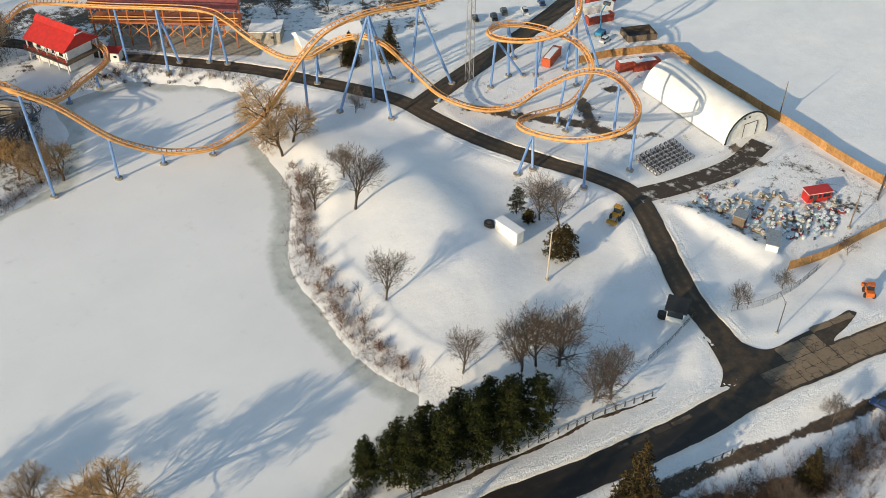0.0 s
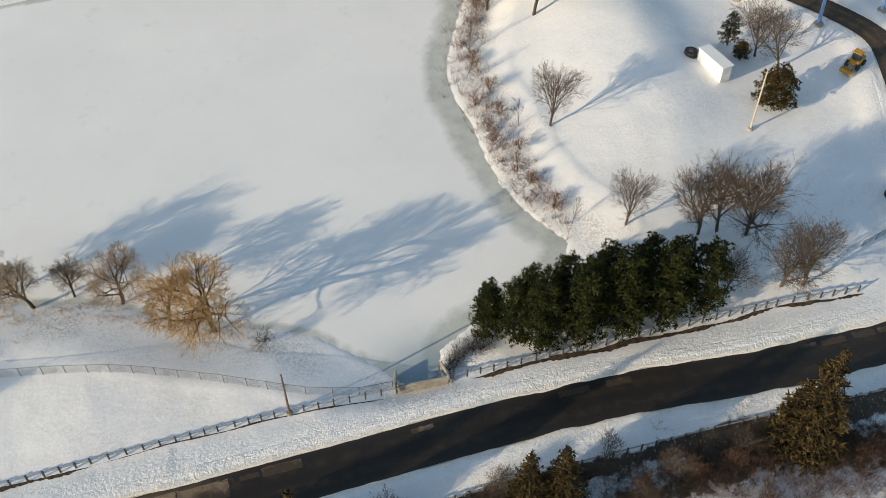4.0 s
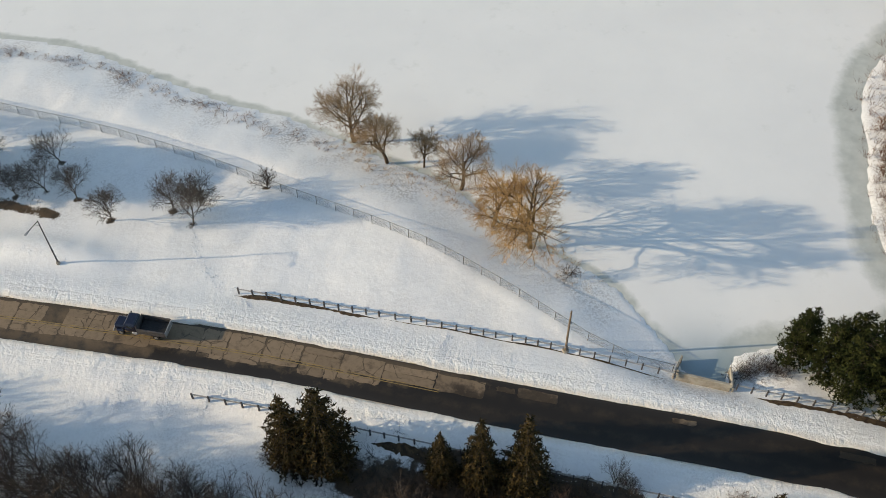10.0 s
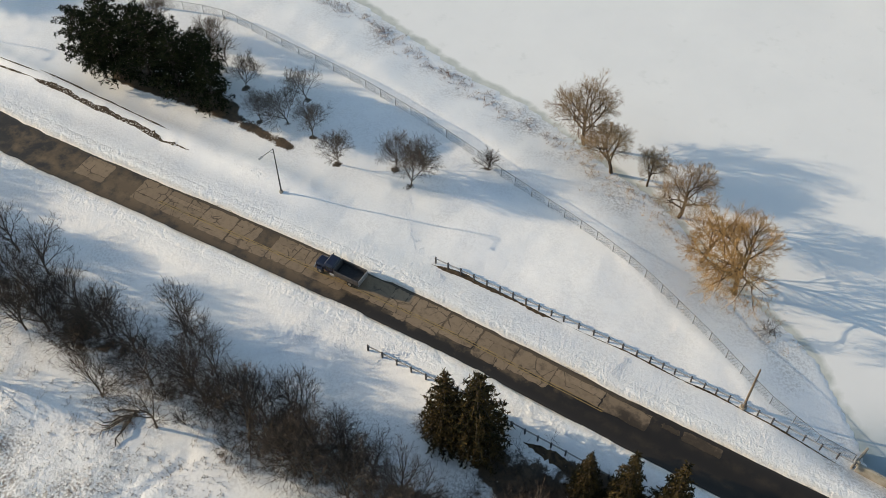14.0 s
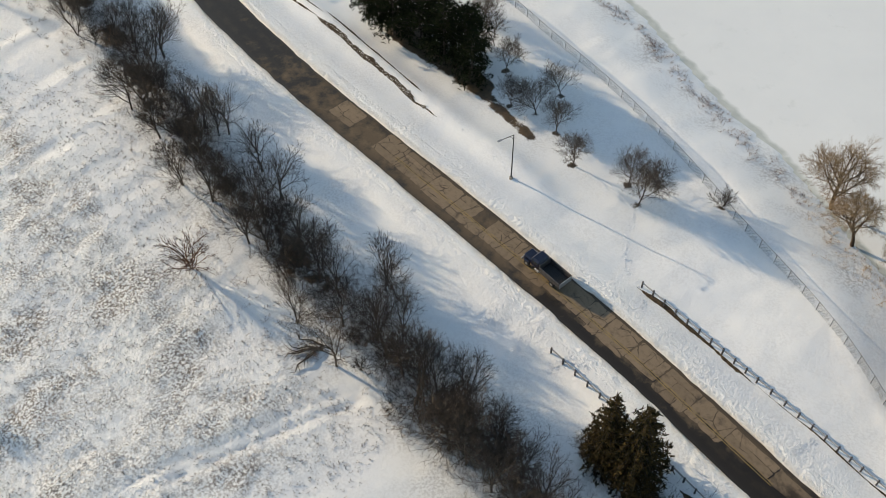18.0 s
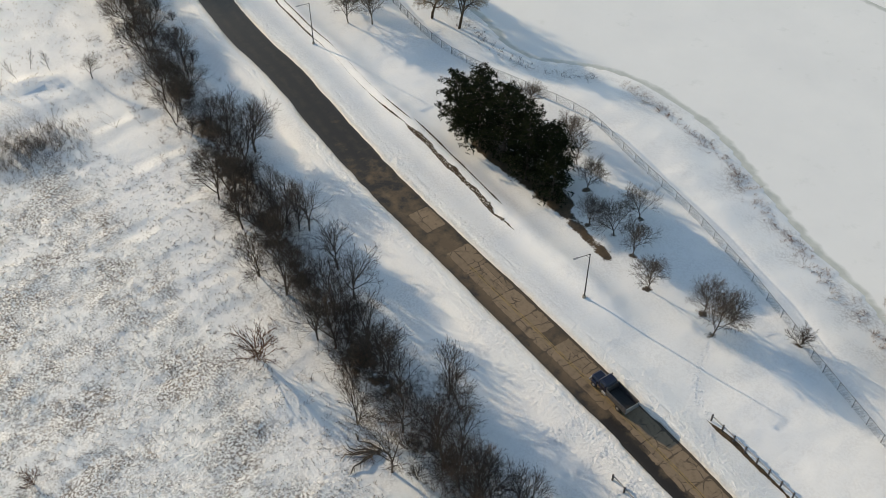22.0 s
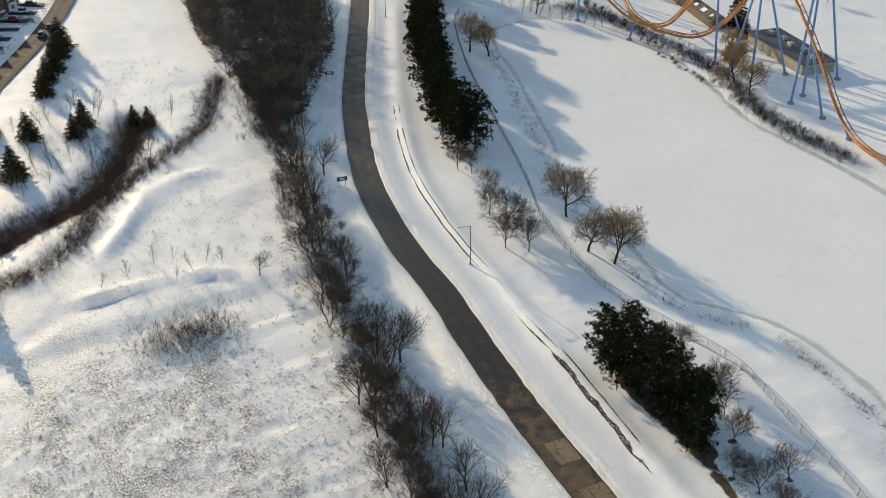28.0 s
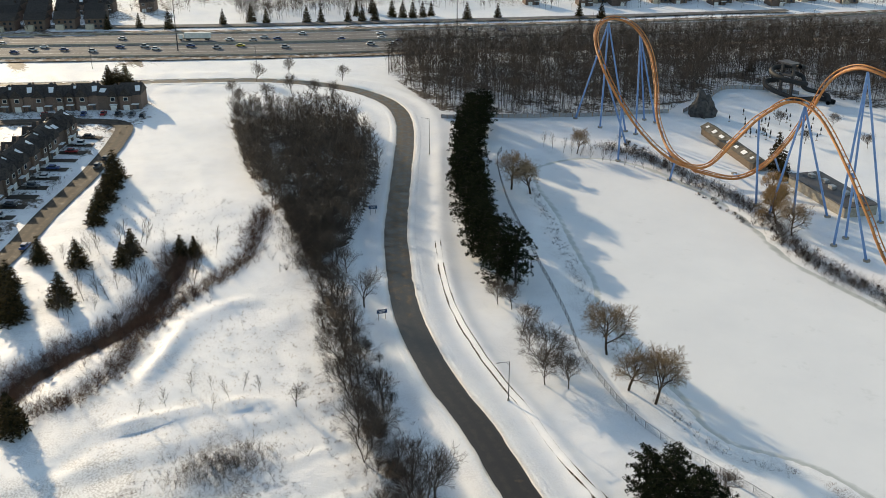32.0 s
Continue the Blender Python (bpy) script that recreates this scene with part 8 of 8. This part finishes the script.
thicket("shore_brush", "bare reeds beside the culvert", along([(32.5, 21), (36, 22.5), (40, 22)], 150, 0.9, 67), 67, 1.3, DARK_TWIG, 6)
thicket("strip_brush", "brown undergrowth below the strip trees", along([(-50, -4), (-34, -5), (-16, -6.5), (-2, -7)], 420, 2.2, 69), 69, 1.5, DARK_TWIG, 8)
thicket("verge_brush", "tangled brown brush beyond the far verge", along([(52, -13), (70, -17), (90, -22), (112, -25), (135, -29)], 1200, 2.6, 70), 70, 2.1, RED_TWIG, 8)
thicket("field_brush", "tan dead stalks standing in the snowy field", along([(-152, -21), (-151, -15), (-149.5, -9)], 330, 3.3, 59), 59, 2.5, TWIG, 5, 0.35)
thicket("wood_brush", "brown undergrowth along the edge of the north wood", scatter(NORTH_WOOD, 1100, 60), 60, 4.2, WOOD_TWIG, 8, 0.5, thin=0.04)
thicket("house_brush", "bare hedges and bushes round the town houses", scatter(HOUSING, 420, 64), 64, 1.6, DARK_TWIG, 8, 0.5, thin=0.03)


def clods(label, spots, seed, size):
    """Small snow lumps thrown up by feet and ploughs, as one mesh."""
    rnd = np.random.default_rng(seed)
    p = np.array([(x, y, height(x, y)) for x, y in spots])
    n = len(p)
    s = size * rnd.uniform(0.4, 1.3, (n, 1))
    a = rnd.uniform(0, math.tau, n)
    ring = [p + s * np.stack([np.cos(a + k * math.tau / 4) * rnd.uniform(0.7, 1.3, n), np.sin(a + k * math.tau / 4) * rnd.uniform(0.7, 1.3, n), np.full(n, -0.35)], -1) for k in range(4)]
    top = p + s * np.stack([rnd.normal(0, 0.2, n), rnd.normal(0, 0.2, n), rnd.uniform(0.35, 0.75, n)], -1)
    v = np.stack([*ring, top], 1).reshape(-1, 3)
    b = np.arange(n) * 5
    f = np.concatenate([np.stack([b + k, b + (k + 1) % 4, b + 4], -1) for k in range(4)])
    ob = new("snow_clods", quick_mesh("snow_clods", v, f, ROOF_SNOW))
    ob.data.polygons.foreach_set("use_smooth", np.ones(len(ob.data.polygons), bool))
    return tagged(ob, label, "snow lumps", kind="stuff")


def beside(line, off, n, wide, seed, lo, hi):
    rnd = np.random.default_rng(seed)
    p = smooth_line(line, 0.5)
    p = p[(p[:, 0] > lo) & (p[:, 0] < hi)]
    t = np.gradient(p, axis=0)
    t /= np.linalg.norm(t, axis=1)[:, None]
    k = rnd.integers(0, len(p), n)
    o = off + np.abs(rnd.normal(0, wide, n)) * np.sign(off)
    return [tuple(q) for q in p[k] + np.stack([-t[k, 1], t[k, 0]], -1) * o[:, None]]


TRAILS = [[(-40.2, 16.8), (-41.4, 12.4), (-41.6, 7.4)], [(-34.6, 15.9), (-36.6, 7.0)], [(-46.2, 17.2), (-47.6, 9.4)], [(-29.8, 15.1), (-36.2, 11.6), (-44, 9)]]
clods("crumbled snow lumps along the ploughed verge", beside(MAIN, -3.9, 5200, 2.4, 61, -150, 100), 61, 0.085)
clods("crumbled snow lumps along the ploughed verge", beside(MAIN, 3.9, 5600, 3.2, 62, -150, 100), 62, 0.085)
for k, line in enumerate((*TRAILS, [(-43.9, 39.7), (-41.3, 34.1), (-38.5, 31), (-35.3, 29.3), (-32.2, 26.3)], [(-40.7, 15.6), (-40.3, 8.6), (-39.1, 3.9)], [(-44, 16), (-47, 10), (-50, 7)], [(-5.4, 24), (-7.1, 18.7)],
                         [(-64, -38), (-61.5, -33.3), (-58.9, -26.6), (-56.1, -18), (-53, -11)], [(-62.5, -38), (-60, -33), (-57, -26), (-54.5, -18), (-52, -11.5)], [(-60, 33), (-75, 36), (-90, 37.5), (-108, 39.5)])):
    clods("trail of footprints trodden through snow", along(line, 260, 0.4, 70 + k), 70 + k, 0.14)
clods("rough snow lumps in the field", scatter(WEEDY, 5000, 80), 80, 0.11)

def soil_shade_streak(line, wide, label, seed, breaks=0.0, material=None):
    """A ragged dark strip on the snow: bare wet soil, and in one place painted shade."""
    p = smooth_line(line, 0.35)
    t = np.gradient(p, axis=0)
    t /= np.linalg.norm(t, axis=1)[:, None]
    side = np.stack([-t[:, 1], t[:, 0]], -1)
    rnd = np.random.default_rng(seed)
    n = len(p)
    w = wide * (0.62 + 0.38 * ripple(p[:, 0], p[:, 1], 4, 1, 3) - breaks * np.clip(ripple(p[:, 0], p[:, 1], 11, 4, 2), 0, 1)) + rnd.normal(0, 0.07 * wide, n)
    w = np.clip(w, 0.02, None) * np.clip(np.minimum(np.arange(n), np.arange(n)[::-1]) / 8, 0.05, 1)
    mid = 0.3 * wide * ripple(p[:, 0], p[:, 1], 6, 5, 2)
    a, b = p + side * (mid + w / 2)[:, None], p + side * (mid - w / 2 + rnd.normal(0, 0.05 * wide, n))[:, None]
    v = [(*q, height(*q) + 0.045) for q in a] + [(*q, height(*q) + 0.045) for q in (a + b) / 2] + [(*q, height(*q) + 0.045) for q in b]
    f = [(k, k + 1, n + k + 1, n + k) for k in range(n - 1)] + [(n + k, n + k + 1, 2 * n + k + 1, 2 * n + k) for k in range(n - 1)]
    return tagged(raw("bare_soil", v, [q[::-1] for q in f], material or LITTER_SHADE), label, "soil", kind="structure")


STREAK_SOIL = mat("wet_soil_through_snow", (0.05, 0.034, 0.022), 0.95, second=(0.7, 0.69, 0.67), scale=3.2, detail=9, mix_low=0.54, mix_high=0.66, bump=0.5, bump_scale=3)
LITTER_SHADE = mat("dark_litter_and_shade", (0.04, 0.028, 0.019), 0.95, second=(0.105, 0.07, 0.04), scale=1.6, bump=0.6, bump_scale=3)
soil_shade_streak([(-79, 34.6), *RUT], 1.25, "strip of bare brown soil in the ditch beside the road", 3, 0.3, STREAK_SOIL)
soil_shade_streak([(px, py + 2.0) for px, py in RUT], 0.5, "narrow rut of brown soil beside the ditch", 4, 0.8, STREAK_SOIL)
soil_shade_streak(RUT_WEST, 0.45, "dark rut of soil running along the snowy verge", 5, 1.2, STREAK_SOIL)
soil_shade_streak([(px + 0.5, py + 1.3) for px, py in RUT_WEST], 0.3, "second rut of soil running along the snowy verge", 10, 1.4, STREAK_SOIL)
soil_shade_streak([(-35.5, 29.2), (-15, 26.4)], 1.0, "brown soil bared under the guardrail", 6, 0.3)
soil_shade_streak([(-15, 26.4), (0.9, 24.0), (10.3, 22.4), (23, 19.7)], 0.35, "thin line of soil under the guardrail", 7, 0.5)
# dark strip standing in for the shadow behind the rail
soil_shade_streak([(-14, 7.2), (-6, 6.0), (9, 3.2), (21, 1.2), (45, -2.6)], 1.7, "painted shade on the ground behind the far guardrail", 9, 0.1)
soil_shade_streak(BARE, 1.3, "brown soil bared along the guardrail by the pines", 8, 0.2)

# ---- road slabs, the joints between them dark and open ----
LINE = smooth_line(MAIN, 0.5)
LT = np.gradient(LINE, axis=0)
LT /= np.linalg.norm(LT, axis=1)[:, None]
LN = np.stack([-LT[:, 1], LT[:, 0]], -1)
ARC = np.concatenate([[0], np.cumsum(np.linalg.norm(np.diff(LINE, axis=0), axis=1))])


def on_road(s, o):
    """Place on the main road, s metres along it and o metres to the side."""
    i = np.clip(np.searchsorted(ARC, s), 1, len(ARC) - 1)
    f = (s - ARC[i - 1]) / (ARC[i] - ARC[i - 1])
    p = LINE[i - 1] * (1 - f)[:, None] + LINE[i] * f[:, None]
    return p + LN[i] * np.asarray(o)[:, None]


def slab(rnd, s0, s1, o0, o1):
    """One worn slab with chipped, uneven edges between s0 and s1 along the road and o0 and o1 across it."""
    per = []
    n, m = 5, 7
    for k in range(n):
        per.append((s0, o0 + (o1 - o0) * k / n))
    for k in range(m):
        per.append((s0 + (s1 - s0) * k / m, o1))
    for k in range(n):
        per.append((s1, o1 - (o1 - o0) * k / n))
    for k in range(m):
        per.append((s1 - (s1 - s0) * k / m, o0))
    q = np.array(per)
    mid = q.mean(0)
    q = q + rnd.normal(0, 0.06, q.shape)
    for c in (0, n, n + m, 2 * n + m):
        q[c] += (mid - q[c]) / np.linalg.norm(mid - q[c]) * rnd.uniform(0.03, 0.14)
    xy = on_road(q[:, 0], q[:, 1])
    k = len(xy)
    v = [(*p, 0.022) for p in xy] + [(*p, -0.01) for p in xy]
    f = [tuple(range(k))[::-1]] + [(i, (i + 1) % k, k + (i + 1) % k, k + i) for i in range(k)]
    ob = raw("slab", v, f, SLAB, road)
    w = np.clip(road_wet(xy[:, 0], xy[:, 1]) + rnd.uniform(-0.16, 0.12), 0, 1)
    paint(ob.data, (np.tile(w, 2), np.zeros(2 * k), np.zeros(2 * k)))
    return ob


def broken(rnd, s0, s1, o0, o1, depth=0):
    """A slab, or the pieces that it has cracked into."""
    long = s1 - s0
    if depth < 2 and rnd.uniform() < (0.5, 0.3)[depth] and long > 1.6:
        c = s0 + long * rnd.uniform(0.3, 0.7)
        if rnd.uniform() < 0.6 or o1 - o0 < 1.2:
            broken(rnd, s0, c - 0.035, o0, o1, depth + 1)
            broken(rnd, c + 0.035, s1, o0, o1, depth + 1)
        else:
            m = o0 + (o1 - o0) * rnd.uniform(0.35, 0.65)
            broken(rnd, s0, s1, o0, m - 0.03, depth + 1)
            broken(rnd, s0, s1, m + 0.03, o1, depth + 1)
    elif depth < 2 or rnd.uniform() < 0.93:
        slab(rnd, s0, s1, o0, o1)


rnd = np.random.default_rng(90)
s = 60.0
while s < 545:
    x = on_road(np.array([s]), np.array([0.0]))[0][0]
    ln = rnd.uniform(3.8, 7.0)
    gap = rnd.uniform(0.04, 0.13)
    south = 1.5 + rnd.normal(0, 0.25) if x < 100 else 2.6
    cut = -0.05 + rnd.normal(0, 0.05)
    if x > 115 or -98 < x < -26 and (x > -75 or rnd.uniform() < 0.6):
        broken(rnd, s + gap, s + ln - gap, -2.9 + rnd.uniform(0, 0.15), cut - 0.035)
        broken(rnd, s + gap, s + ln - gap, cut + 0.035, south)
        if 121 < x < 131:
            slab(rnd, s + gap, s + ln - gap, -6.8, -4.6)
            slab(rnd, s + gap, s + ln - gap, -4.5, -3.0)
        elif 131 <= x < 138:
            slab(rnd, s + gap, s + ln - gap, -8.4, -6.9)
    elif -26 <= x < 2:
        broken(rnd, s + gap, s + ln - gap, -2.8 + rnd.uniform(0, 0.25), cut - 0.05)
        if x < -10:
            broken(rnd, s + gap, s + ln - gap, cut + 0.05, south - 0.5 * rnd.uniform())
    elif 2 <= x < 14 or 22 < x < 30 or 43 < x < 54 or 78 < x < 98:
        o = rnd.uniform(-2.8, -2.3)
        slab(rnd, s + gap, s + ln * rnd.uniform(0.5, 0.95), o, o + rnd.uniform(0.6, 1.5))
    s += ln
YELLOW = mat("worn_yellow_line", (0.34, 0.23, 0.075), 0.85, second=(0.2, 0.15, 0.08), scale=0.9, mix_low=0.35, mix_high=0.6)
for o in (-0.22, 0.12):
    sel = LINE[(LINE[:, 0] > -78) & (LINE[:, 0] < -6)] + (LN * o)[(LINE[:, 0] > -78) & (LINE[:, 0] < -6)]
    ribbon("lane_marking", sel, 0.055, 0.028, YELLOW, "worn double yellow centre line", 1)
kerb_line = [(97, -1.6), (101.5, -0.6), (105.9, 1.7), (107.8, 4.2), (110, 8.3), (112.3, 13.6), (117.8, 14), (116.6, 10.6), (115.6, 7.6), (115.5, 4.6), (117, 1.0), (120, -0.4), (124, -0.8), (130, -1.7),
             (136.3, -2.6), (139.9, -3.0), (140.6, -4.4), (135.5, -5.5), (129.5, -6.4), (128, -11.5), (117.6, -10.8), (111, -9.3), (102, -7.7), (97, -7)]
rim = smooth_line(kerb_line + kerb_line[:1], 0.8)[:-1]
apron = raw("road", [(x, y, 0.006) for x, y in rim], [tuple(range(len(rim)))[::-1]], LANE)
paint(apron.data, (np.full(len(rim), 0.5), np.zeros(len(rim)), np.full(len(rim), 0.35)))
tagged(apron, "dark damp asphalt apron where the roads meet", "road", kind="structure")


# ---- clearing up the patterns that the trees were copied from ----
for ob in protos:
    remove(ob)
